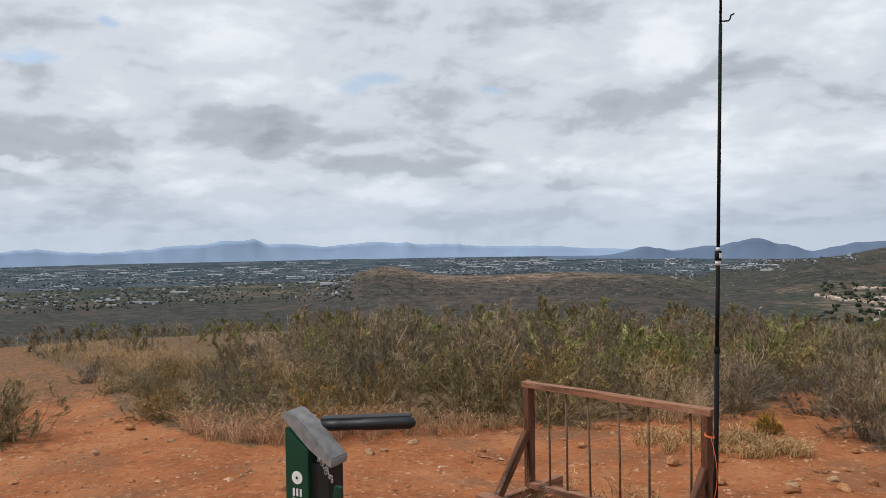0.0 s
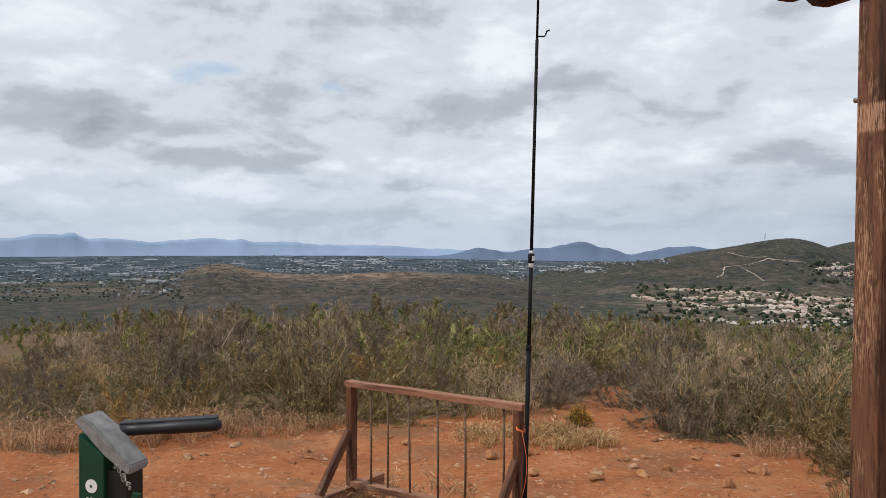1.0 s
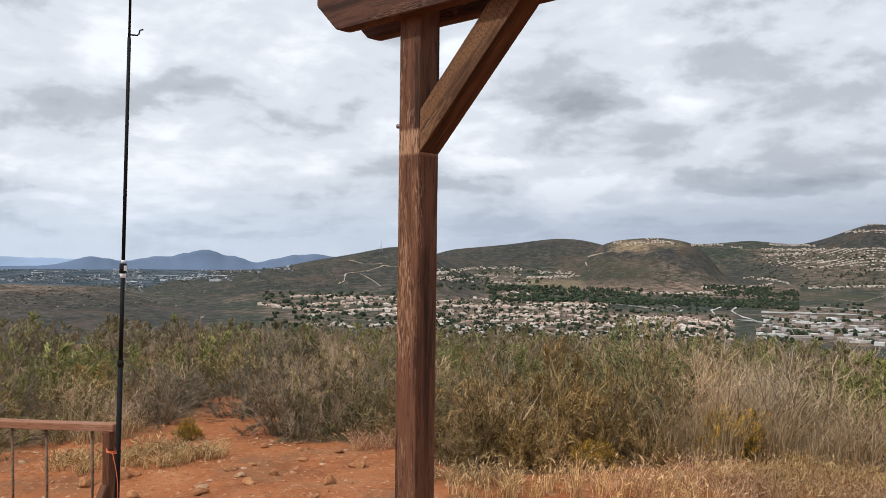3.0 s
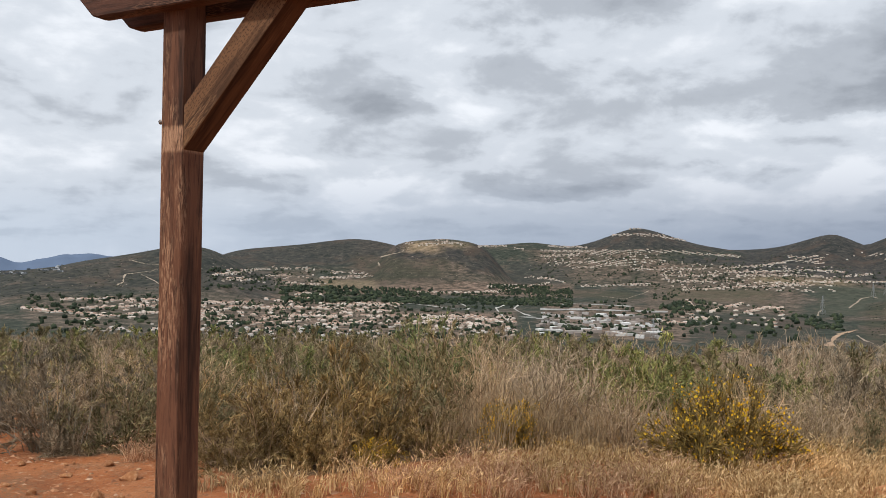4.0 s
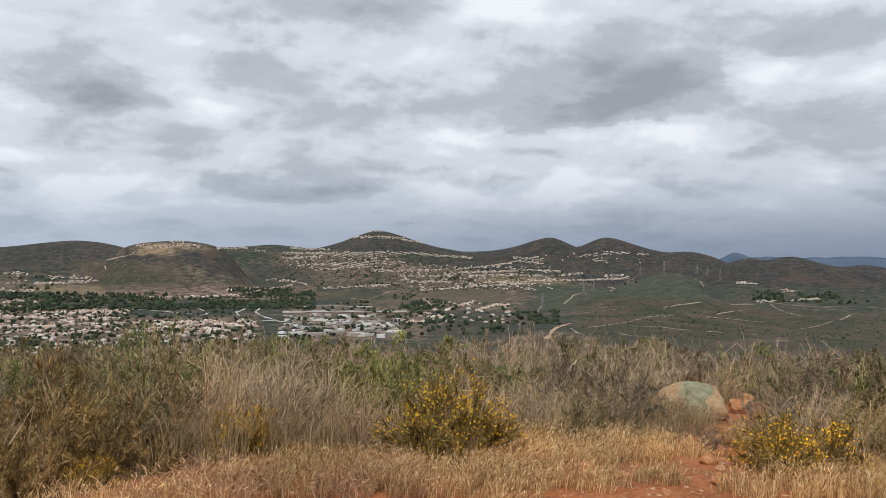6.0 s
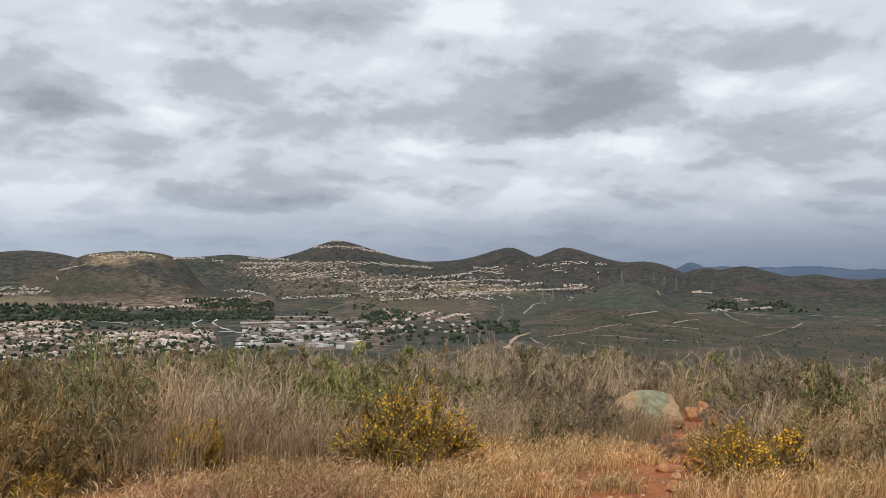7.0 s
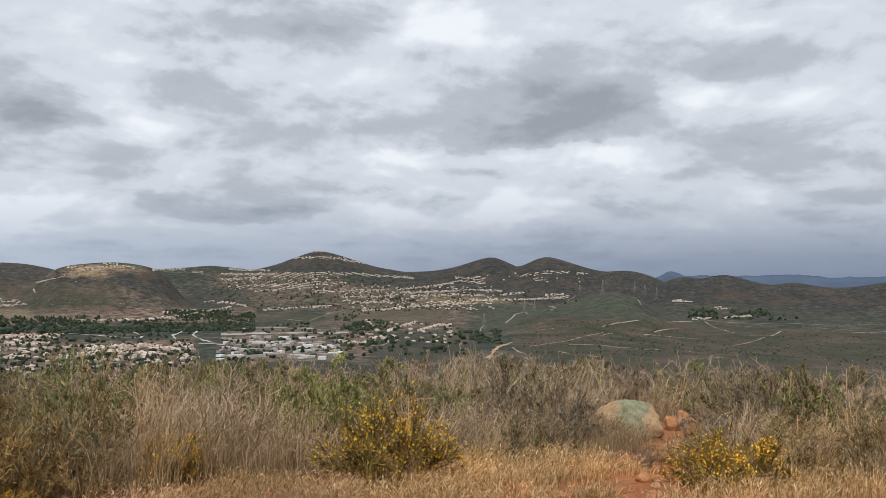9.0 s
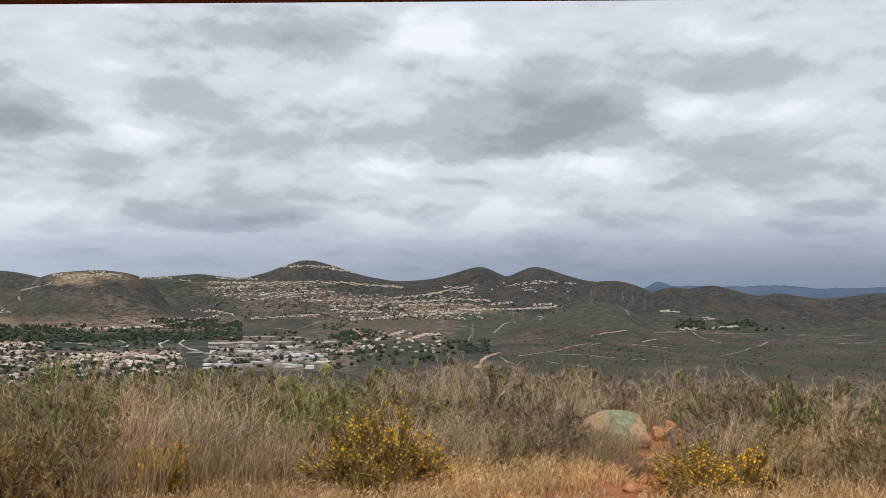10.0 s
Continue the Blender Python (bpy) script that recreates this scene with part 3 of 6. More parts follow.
# covers of the slopes: headings, rises, metres away, then dark chaparral, green grass, brown fields
COVERS = [
    (-85.0, -9.0, -3.0, -12.0, 700, 2300, 0.8, 0.0, 0.0, 0.0), (-85.0, -5.0, -1.5, -3.2, 2750, 4950, 0.6, 0.0, 0.0, 0.0), (42.0, 100.0, 3.0, -4.0, 3420, 5000, 0.95, 0.0, 0.0, 0.0),
    (3.0, 18.0, 3.0, -2.0, 3560, 5000, 0.9, 0.1, 0.0, 0.0), (-12.0, 9.5, 0.5, -4.3, 2250, 3600, 0.72, 0.1, 0.0, 0.0), (18.0, 30.0, 0.4, -1.1, 2900, 4000, 0.95, 0.0, 0.0, 0.0),
    (23.5, 30.0, -0.2, -1.9, 2900, 4000, 0.92, 0.1, 0.0, 0.0), (15.5, 22.0, -0.9, -3.0, 2900, 4000, 0.3, 0.0, 0.6, 0.0), (18.9, 21.2, 0.40, -0.42, 3000, 4100, 0.0, 0.0, 0.1, 0.6), (21.0, 23.8, 0.40, -0.05, 3000, 4100, 0.1, 0.0, 0.2, 0.4),
    (30.0, 43.0, 2.0, 0.0, 3700, 4900, 0.9, 0.0, 0.0, 0.0), (38.0, 47.0, -0.35, -0.85, 3000, 4500, 0.9, 0.0, 0.0, 0.0), (47.0, 62.5, -1.0, -3.9, 1900, 3400, 0.1, 0.88, 0.0, 0.0),
    (26.5, 30.5, -1.0, -2.7, 2500, 4300, 0.75, 0.2, 0.0, 0.0),
]
COVERS += [
    (58.0, 100.0, -1.9, -2.9, 2300, 3500, 0.5, 0.4, 0.0, 0.0), (50.0, 100.0, -3.0, -9.0, 1000, 2900, 0.0, 0.0, 0.95, 0.0), (40.0, 47.0, -4.4, -9.0, 900, 2600, 0.55, 0.0, 0.4, 0.0),
    (43.0, 49.0, -1.65, -2.1, 2300, 4300, 0.0, 0.0, 0.2, 0.45), (37.5, 44.5, -2.5, -3.5, 1900, 4000, 0.1, 0.0, 0.7, 0.12), (28.8, 35.5, -2.9, -3.4, 2000, 4200, 0.1, 0.0, 0.75, 0.05), (13.0, 17.0, -2.55, -3.2, 2000, 4000, 0.0, 0.4, 0.0, 0.45),
]


def make_ground():
    az = np.radians(np.concatenate((np.arange(-80, 94, 0.4), np.arange(94, 280, 6.0))))
    rings = np.concatenate(((0.0,), np.geomspace(0.5, 900, 150), np.geomspace(915, 4940, 110)))
    aa, rr = np.meshgrid(az, rings)
    x, y = HERE[0] + rr * np.sin(aa), HERE[1] + rr * np.cos(aa)
    z = land_height(x, y)
    n, m = len(rings), len(az)
    i = np.arange(n - 1)[:, None] * m
    j = np.arange(m)[None, :]
    k = (j + 1) % m
    quads = np.stack((i + j, i + k, i + m + k, i + m + j), -1).reshape(-1, 4)
    me = quick_mesh("ground", np.stack((x, y, z), -1).reshape(-1, 3), quads[:, ::-1], dirt_ground(), smooth=True)
    layer = me.color_attributes.new("zone", "FLOAT_COLOR", "POINT")
    deg = np.degrees(aa)
    # drier, stonier slopes: the low hill to the north-west and the flank of the flat-topped hill
    bare = np.exp(-((deg + 28) / 11) ** 2 - ((rr - 2250) / 470) ** 2) + 0.42 * np.exp(-((deg - 22) / 5.5) ** 2 - ((rr - 3250) / 330) ** 2) + 0.25 * np.exp(-((deg + 2) / 3.5) ** 2 - ((rr - 2680) / 250) ** 2)
    el = np.degrees(np.arctan2(z - EYE_HEIGHT, np.maximum(rr, 1.0)))
    for a0, a1, e0, e1, share in BUILT:
        inside = np.clip((deg - a0) * 2 + 0.5, 0, 1) * np.clip((a1 - deg) * 2 + 0.5, 0, 1) * np.clip((e0 - el) * 6 + 0.5, 0, 1) * np.clip((el - e1) * 6 + 0.5, 0, 1) * (rr > 1200)
        bare = np.maximum(bare, inside * share)
    worn_out = 0.62 * np.clip((rr - 11) / 3, 0, 1) * np.clip((-46 - deg) / 3, 0, 1) * (rr < 60)
    zone = np.stack((np.clip(brush_cover(x, y) + worn_out, 0, 1), np.clip((rr - 60) / 60, 0, 1), np.clip(bare, 0, 1), np.ones_like(x)), -1)
    layer.data.foreach_set("color", zone.astype(np.float32).ravel())
    cover = np.zeros(x.shape + (4,))
    soft = 0.5 * fractal(x / 260, y / 260, 3, 83)
    for a0, a1, e0, e1, r0, r1, dark, green, brown, ochre in COVERS:
        inside = np.clip((deg - a0) * 1.2 + 0.5 + soft, 0, 1) * np.clip((a1 - deg) * 1.2 + 0.5 + soft, 0, 1) * np.clip((e0 - el) * 5 + 0.5 + soft, 0, 1) * np.clip((el - e1) * 5 + 0.5 + soft, 0, 1) * np.clip((rr - r0) / 120, 0, 1) * np.clip((r1 - rr) / 120, 0, 1)
        for c, v in enumerate((dark, green, brown, ochre)):
            cover[..., c] = cover[..., c] * (1 - inside) + v * inside
    layer = me.color_attributes.new("cover", "FLOAT_COLOR", "POINT")
    layer.data.foreach_set("color", cover.astype(np.float32).ravel())
    ob = new("ground", me)
    return tagged(ob, "orange soil hilltop falling to scrub hills and a wide valley", "ground", kind="structure")


make_ground()


def far_mountains():
    """The ranges at the edge of sight, one low sheet of ridges each, blued in colour for haze."""
    def range_(name, label, dist, lo, hi, bumps, base, mat):
        az = np.arange(lo, hi, 0.22)
        e = np.full(len(az), base)
        for a, top, wl, wr in bumps:
            d = az - a
            w = np.where(d < 0, wl, wr)
            e = np.maximum(e, base + (top - base) * np.exp(-np.abs(d / w) ** 1.5))
        e = e + 0.11 * fractal(az / 2.2, az * 0 + dist / 999, 5, 3, 0.6) * np.clip((e - base) * 2, 0.2, 1)
        rows = []
        for k, (f, back) in enumerate(((0.0, -160), (0.45, -70), (0.85, -20), (1.0, 0), (0.7, 45))):
            r = dist + back + 9 * fractal(az / 1.3 + k, az * 0 + k * 3.3, 3, 6)
            zb = -190.0
            z = zb + (EYE_HEIGHT + dist * np.tan(np.radians(e)) - zb) * f
            a = np.radians(az)
            rows.append(np.stack((HERE[0] + r * np.sin(a), HERE[1] + r * np.cos(a), z), -1))
        v = np.concatenate(rows)
        m = len(az)
        i = np.arange(len(rows) - 1)[:, None] * m
        j = np.arange(m - 1)[None, :]
        q = np.stack((i + j, i + j + 1, i + m + j + 1, i + m + j), -1).reshape(-1, 4)
        ob = new(name, quick_mesh(name, v, q[:, ::-1], mat, smooth=True))
        tagged(ob, label, "mountains", kind="structure")

    # one base colour per range, with the blue of distance haze put into it
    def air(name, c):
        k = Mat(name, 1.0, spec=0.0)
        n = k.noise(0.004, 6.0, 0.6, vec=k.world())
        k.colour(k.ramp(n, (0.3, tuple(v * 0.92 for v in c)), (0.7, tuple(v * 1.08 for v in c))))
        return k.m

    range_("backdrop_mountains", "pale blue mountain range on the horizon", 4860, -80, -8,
           [(-45, -0.24, 2.2, 2.2), (-47, -0.36, 9.0, 9.0), (-36, -0.56, 6.0, 8.0), (-60, -0.76, 20, 9), (-26, -1.02, 8, 8)], -1.5, air("far_haze", (0.265, 0.345, 0.47)))
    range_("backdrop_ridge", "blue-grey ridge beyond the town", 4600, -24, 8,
           [(-17.2, -1.17, 1.7, 2.2), (-9.7, -0.76, 3.6, 2.6), (-3.2, -0.90, 2.8, 5.0), (-13, -1.2, 3, 5)], -1.8, air("mid_haze", (0.125, 0.165, 0.24)))
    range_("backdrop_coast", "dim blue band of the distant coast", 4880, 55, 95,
           [(60.2, 0.36, 1.6, 2.0), (72, 0.20, 30, 30)], -0.6, air("coast_haze", (0.085, 0.115, 0.165)))


far_mountains()


def far_plain():
    """The last stretch of the plain, before the mountains, dimmed and blued in colour for haze."""
    az = np.arange(-84, -9, 0.5)
    rows = []
    for r in (2900, 3000, 3200, 3450, 3700, 4000, 4250, 4500, 4720, 4935):
        a = np.radians(az)
        x, y = HERE[0] + r * np.sin(a), HERE[1] + r * np.cos(a)
        z = np.interp(r, KNOTS, LEVELS) + 0.9 + 0.2 * fractal(x / 300, y / 300, 3, 71) - 12 * (r == 2900)
        rows.append(np.stack((x, y, z), -1))
    m = len(az)
    i = np.arange(len(rows) - 1)[:, None] * m
    j = np.arange(m - 1)[None, :]
    q = np.stack((i + j, i + j + 1, i + m + j + 1, i + m + j), -1).reshape(-1, 4)
    # the ground colour here holds the distance haze as well
    k = Mat("plain_haze", 1.0, spec=0.0)
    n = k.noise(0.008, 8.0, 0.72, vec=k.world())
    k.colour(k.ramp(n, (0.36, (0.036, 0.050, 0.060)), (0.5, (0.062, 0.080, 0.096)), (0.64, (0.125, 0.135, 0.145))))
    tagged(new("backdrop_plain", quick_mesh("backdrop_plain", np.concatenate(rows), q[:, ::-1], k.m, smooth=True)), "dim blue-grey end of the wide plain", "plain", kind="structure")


far_plain()

# ---------------------------------------------------------------- plants
M_TWIG_GREY = leafy("twig_grey", (0.119, 0.100, 0.076), (0.221, 0.183, 0.141), (0.340, 0.286, 0.224), 0.85, 0.0)
M_TWIG_BROWN = leafy("twig_brown", (0.144, 0.092, 0.054), (0.300, 0.198, 0.115), (0.480, 0.330, 0.204), 0.85, 0.0)
M_TWIG_STRAW = leafy("twig_straw", (0.204, 0.142, 0.094), (0.380, 0.279, 0.188), (0.580, 0.438, 0.306), 0.85, 0.0)
M_TWIG_OLIVE = leafy("twig_olive", (0.09, 0.066, 0.024), (0.165, 0.122, 0.045), (0.28, 0.21, 0.085), 0.85, 0.0)
M_LEAF_GREEN = leafy("leaf_green", (0.072, 0.081, 0.032), (0.161, 0.174, 0.065), (0.317, 0.320, 0.137))
M_LEAF_OLIVE = leafy("leaf_olive", (0.091, 0.076, 0.035), (0.192, 0.158, 0.078), (0.352, 0.287, 0.153))
M_LEAF_GREY = leafy("leaf_grey", (0.101, 0.078, 0.054), (0.182, 0.142, 0.104), (0.291, 0.233, 0.175))
M_LEAF_RUST = leafy("leaf_rust", (0.109, 0.069, 0.027), (0.232, 0.153, 0.061), (0.407, 0.279, 0.120))
M_LEAF_GOLD = leafy("leaf_gold", (0.100, 0.066, 0.021), (0.194, 0.134, 0.042), (0.326, 0.227, 0.073))
M_FLOWER = leafy("flower_yellow", (0.70, 0.36, 0.015), (0.85, 0.50, 0.02), (0.90, 0.62, 0.05))
M_STRAW = leafy("dry_grass", (0.269, 0.146, 0.058), (0.582, 0.373, 0.175), (0.896, 0.648, 0.360), 0.8, 0.3)
M_STRAW_DULL = leafy("dry_grass_dull", (0.206, 0.131, 0.068), (0.386, 0.268, 0.151), (0.567, 0.411, 0.252), 0.8, 0.2)
M_STRAW_PINK = leafy("dry_grass_pink", (0.24, 0.125, 0.075), (0.42, 0.25, 0.155), (0.62, 0.43, 0.30), 0.8, 0.3)


def unit(v):
    return v / np.maximum(np.linalg.norm(v, axis=-1, keepdims=True), 1e-9)


def tubes(paths, r0, r1):
    """Three-sided stems along paths (n, k, 3), tapering from r0 to r1."""
    n, k, _ = paths.shape
    t = unit(np.gradient(paths, axis=1))
    ref = np.where(np.abs(t[..., 2:3]) > 0.9, np.array((1.0, 0, 0)), np.array((0, 0, 1.0)))
    a = unit(np.cross(t, ref))
    b = np.cross(t, a)
    r = (r0[:, None] * (1 - np.linspace(0, 1, k)) + r1[:, None] * np.linspace(0, 1, k))[..., None]
    ring = np.stack([paths + r * (a * math.cos(q) + b * math.sin(q)) for q in (0, 2.094, 4.189)], 2)
    base = (np.arange(n)[:, None, None] * k + np.arange(k - 1)[None, :, None]) * 3
    s = np.arange(3)[None, None, :]
    s1 = (s + 1) % 3
    q = np.stack((base + s, base + s1, base + 3 + s1, base + 3 + s), -1).reshape(-1, 4)
    tri = np.concatenate((q[:, (0, 1, 2)], q[:, (0, 2, 3)]))
    return ring.reshape(-1, 3), tri


def blades(at, along, length, width, rng, out=None, slim=False):
    """Small pointed leaves: four-cornered, folded a little along the middle; they face outwards where out is given."""
    n = len(at)
    face = unit(rng.normal(size=(n, 3)))
    if out is not None:
        face = unit(out + 0.55 * face)
    side = unit(np.cross(along, face))
    lift = np.cross(along, side) * width[:, None] * 0.25
    L, Wd = along * length[:, None], side * width[:, None] * 0.5
    if slim:
        v = np.stack((at - Wd * 0.9, at + Wd * 0.9, at + L), 1).reshape(-1, 3)
        return v, np.arange(n)[:, None] * 3 + np.array((0, 1, 2))
    v = np.stack((at, at + L * 0.5 + Wd + lift, at + L, at + L * 0.5 - Wd + lift), 1).reshape(-1, 3)
    b = np.arange(n)[:, None] * 4
    tri = np.concatenate((b + np.array((0, 1, 2)), b + np.array((0, 2, 3))))
    return v, tri


def shrub_arrays(seed, tall, wide, stems, twigs, leaves, leaf_len, leaf_wide, spread=0.9, stem_r=0.006, flowers=0, tips=0.12, dome=1.0, reach=1.0):
    """Stems, leaves and flowers of one shrub, standing at the origin."""
    rng = np.random.default_rng(seed)
    th = rng.uniform(0, math.tau, stems)
    lean = rng.uniform(0.02, 1.0, stems) ** 0.6
    top = np.stack((np.cos(th) * lean * wide / 2, np.sin(th) * lean * wide / 2, tall * np.sqrt(np.clip(1.03 - lean**2, 0.02, 1)) * rng.uniform(0.6, 0.92, stems)), -1)
    foot = np.stack((np.cos(th), np.sin(th), np.zeros(stems)), -1) * (rng.uniform(0.0, 0.16, stems) * wide)[:, None]
    foot[:, 2] = -0.04
    k = 4
    t = np.linspace(0, 1, k)[None, :, None]
    bow = np.stack((t[..., 0] ** 1.3, t[..., 0] ** 1.3, t[..., 0] ** 0.85), -1)
    main = foot[:, None] + (top - foot)[:, None] * bow
    main += rng.normal(0, 0.035, main.shape) * wide * t
    own = rng.integers(0, stems, twigs)
    f = rng.uniform(0.06, 0.98, twigs)
    seg = np.minimum((f * (k - 1)).astype(int), k - 2)
    w = (f * (k - 1) - seg)[:, None]
    start = main[own, seg] * (1 - w) + main[own, seg + 1] * w
    d = unit(unit(main[own, seg + 1] - main[own, seg]) + rng.normal(0, 0.62, (twigs, 3)) * spread + np.array((0, 0, 0.25)))
    ln = rng.uniform(0.10, 0.30, twigs) * tall * reach
    kt = 3
    tt = np.linspace(0, 1, kt)[None, :, None]
    sub = start[:, None] + d[:, None] * ln[:, None, None] * tt + rng.normal(0, 0.03, (twigs, kt, 3)) * tall * tt + np.array((0, 0, 0.06 * tall)) * tt**2
    if dome:
        # lumpy rounded outline
        lump = 0.90 + 0.10 * np.sin(3 * np.arctan2(sub[..., 1], sub[..., 0]) + seed) + 0.06 * np.sin(7 * np.arctan2(sub[..., 1], sub[..., 0]))
        q = np.sqrt((sub[..., 0] ** 2 + sub[..., 1] ** 2) / (wide / 2) ** 2 + (sub[..., 2] / tall) ** 2) / lump
        over = np.maximum(q, 1.0) - 1.0
        sub = sub / (1 + over * 0.8 * dome)[..., None]
    sub[..., 2] = np.maximum(sub[..., 2], 0.02)
    v1, f1 = tubes(main, np.full(stems, stem_r), np.full(stems, stem_r * 0.4))
    v2, f2 = tubes(sub, np.full(twigs, stem_r * 0.52), np.full(twigs, stem_r * 0.3))
    wood_v, wood_f = np.concatenate((v1, v2)), np.concatenate((f1, f2 + len(v1)))

    def on_twigs(count, low, high, jitter):
        o = rng.integers(0, twigs, count)
        f = rng.uniform(low, high, count) * (kt - 1)
        s = np.minimum(f.astype(int), kt - 2)
        w = (f - s)[:, None]
        p = sub[o, s] * (1 - w) + sub[o, s + 1] * w + rng.normal(0, jitter, (count, 3))
        return p, unit(sub[o, s + 1] - sub[o, s])

    p, along = on_twigs(leaves, tips, 1.05, 0.012 * tall)
    p[:, 2] = np.maximum(p[:, 2], 0.015)
    go = unit(along + rng.normal(0, 0.55, (leaves, 3)) + np.array((0, 0, 0.15)))
    lv, lf = blades(p, go, rng.uniform(0.6, 1.3, leaves) * leaf_len, rng.uniform(0.7, 1.3, leaves) * leaf_wide, rng, unit(p - np.array((0, 0, tall * 0.25))), True)
    fl = None
    if flowers:
        high = sub[:, -1, 2] / tall + 0.9 * np.hypot(sub[:, -1, 0], sub[:, -1, 1]) / wide - 0.35 * sub[:, -1, 0] / wide
        best = np.argsort(-high)[: max(8, int(twigs * 0.75))]
        o = best[rng.integers(0, len(best), flowers)]
        p = sub[o, -1] + rng.normal(0, 0.028, (flowers, 3))
        fv, ff = blades(p, unit(rng.normal(size=(flowers, 3)) + np.array((0, 0, 0.5))), np.full(flowers, 0.0165), np.full(flowers, 0.015), rng)
        fl = (fv, ff)
    return (wood_v, wood_f), (lv, lf), fl


def dress(name, label, category, group, shape, twig_mat, leaf_mat):
    """A shrub as a thing with stems, foliage and, where it blooms, flowers."""
    (wv, wf), (lv, lf), fl = shape
    thing = root(name, (0, 0, -50), label, category, group)
    tagged(part("branchwork", quick_mesh("branchwork", wv, wf, twig_mat), None, thing), kind="stuff")
    tagged(part("foliage", quick_mesh("foliage", lv, lf, leaf_mat), None, thing), kind="stuff")
    if fl:
        tagged(part("bloom", quick_mesh("bloom", fl[0], fl[1], M_FLOWER), None, thing, "small yellow flower clusters"), kind="stuff")
    return thing


G_BRUSH = "chaparral shrubs on the hilltop"
KINDS = {
    "sage": ("sagebrush", "grey-green sagebrush with fine twiggy stems", "shrub", M_TWIG_GREY, M_LEAF_GREY, dict(tall=1.0, wide=1.3, stems=30, twigs=110, leaves=5200, leaf_len=0.058, leaf_wide=0.0095, stem_r=0.005)),
    "olive": ("scrub_bush", "olive-green chaparral bush with dry brown stems", "shrub", M_TWIG_BROWN, M_LEAF_OLIVE, dict(tall=1.0, wide=1.35, stems=28, twigs=110, leaves=5400, leaf_len=0.048, leaf_wide=0.0115, stem_r=0.005)),
    "green": ("laurel_bush", "bright green leafy laurel bush among dry brush", "shrub", M_TWIG_BROWN, M_LEAF_GREEN, dict(tall=1.05, wide=1.25, stems=20, twigs=80, leaves=5000, leaf_len=0.045, leaf_wide=0.0145, stem_r=0.006)),
    "dead": ("dry_shrub", "leafless grey dry shrub with tangled twigs", "shrub", M_TWIG_STRAW, M_TWIG_STRAW, dict(tall=0.95, wide=1.25, stems=40, twigs=250, leaves=1500, leaf_len=0.10, leaf_wide=0.0042, spread=1.35, stem_r=0.0058, dome=0.4, reach=1.5)),
    "rust": ("buckwheat_bush", "rusty brown buckwheat bush gone dry", "shrub", M_TWIG_BROWN, M_LEAF_RUST, dict(tall=0.85, wide=1.2, stems=32, twigs=110, leaves=5400, leaf_len=0.050, leaf_wide=0.0105, stem_r=0.0045)),
    "bloom": ("deerweed_bush", "rounded bush in yellow flower among dry grass", "shrub", M_TWIG_OLIVE, M_LEAF_GOLD, dict(tall=0.66, wide=1.05, stems=50, twigs=200, leaves=6500, leaf_len=0.075, leaf_wide=0.0075, flowers=1200, stem_r=0.0035)),
}
PROTO = {}
for kind_name, (nm, lab, cat, tw, lf, how) in KINDS.items():
    PROTO[kind_name] = [dress(nm, lab, cat, G_BRUSH, shrub_arrays(11 + 7 * i + len(nm), **how), tw, lf) for i in range(2)]

USED = set()


def plant(kind, x, y, size, turn, squash=1.0, pick=0):
    """Sets one shrub down; the first of each shape is the one that was built."""
    src = PROTO[kind][pick % 2]
    m = pose(x, y, height_at(x, y) - 0.13 * size, 0, 0, turn) @ Matrix.Diagonal((size, size, size * squash, 1))
    if src.name in USED:
        ob = copy_thing(src, Matrix())
    else:
        USED.add(src.name)
        ob = src
    ob.matrix_basis = m
    return ob


# bushes that stand out: kind, x, y, size, height factor
HEROES = [
    ("bloom", 6.05, 6.4, 1.65, 1.15), ("bloom", 4.4, 8.0, 0.85, 1.3), ("bloom", 7.3, 6.3, 0.36, 1.3), ("bloom", 4.8, 7.5, 0.36, 0.9), ("bloom", 2.7, 7.5, 0.62, 0.9), ("bloom", 8.6, 3.8, 1.6, 0.95), ("bloom", -1.5, 9.2, 0.36, 1.4),
    ("rust", 2.9, 8.3, 1.7, 1.1), ("olive", 3.6, 8.6, 1.5, 1.15), ("rust", 1.7, 8.1, 1.6, 1.0), ("rust", 2.3, 8.0, 1.3, 1.0), ("dead", 4.4, 8.9, 1.5, 1.0), ("dead", 5.2, 8.4, 1.5, 1.0), ("dead", 5.8, 7.7, 1.2, 0.9), ("rust", 1.3, 7.7, 1.1, 0.8), ("rust", 2.1, 7.4, 0.9, 0.9), ("rust", 3.3, 7.6, 0.9, 0.9),
]
HEROES += [
    ("green", 6.9, 8.9, 1.5, 1.0), ("green", 4.6, 11.0, 1.5, 1.15), ("dead", 7.4, 7.6, 1.35, 0.9), ("dead", 8.3, 7.2, 1.2, 0.8), ("olive", 7.9, 8.3, 1.3, 0.9), ("rust", 9.6, 4.4, 1.1, 0.8), ("dead", 10.4, 4.6, 1.2, 0.8), ("rust", 9.5, 3.3, 1.1, 0.8), ("sage", 9.35, 5.3, 0.42, 0.9),
    ("olive", -4.75, 8.75, 1.6, 0.95), ("olive", -4.0, 9.1, 1.45, 0.85), ("rust", -6.0, 6.9, 0.95, 0.85), ("olive", -7.9, 6.9, 1.0, 0.75), ("rust", -8.3, 6.6, 0.9, 0.75), ("sage", -8.6, 8.2, 1.0, 0.7), ("olive", -8.97, 4.9, 1.35, 0.85), ("olive", -9.6, 5.0, 1.15, 0.8),
]
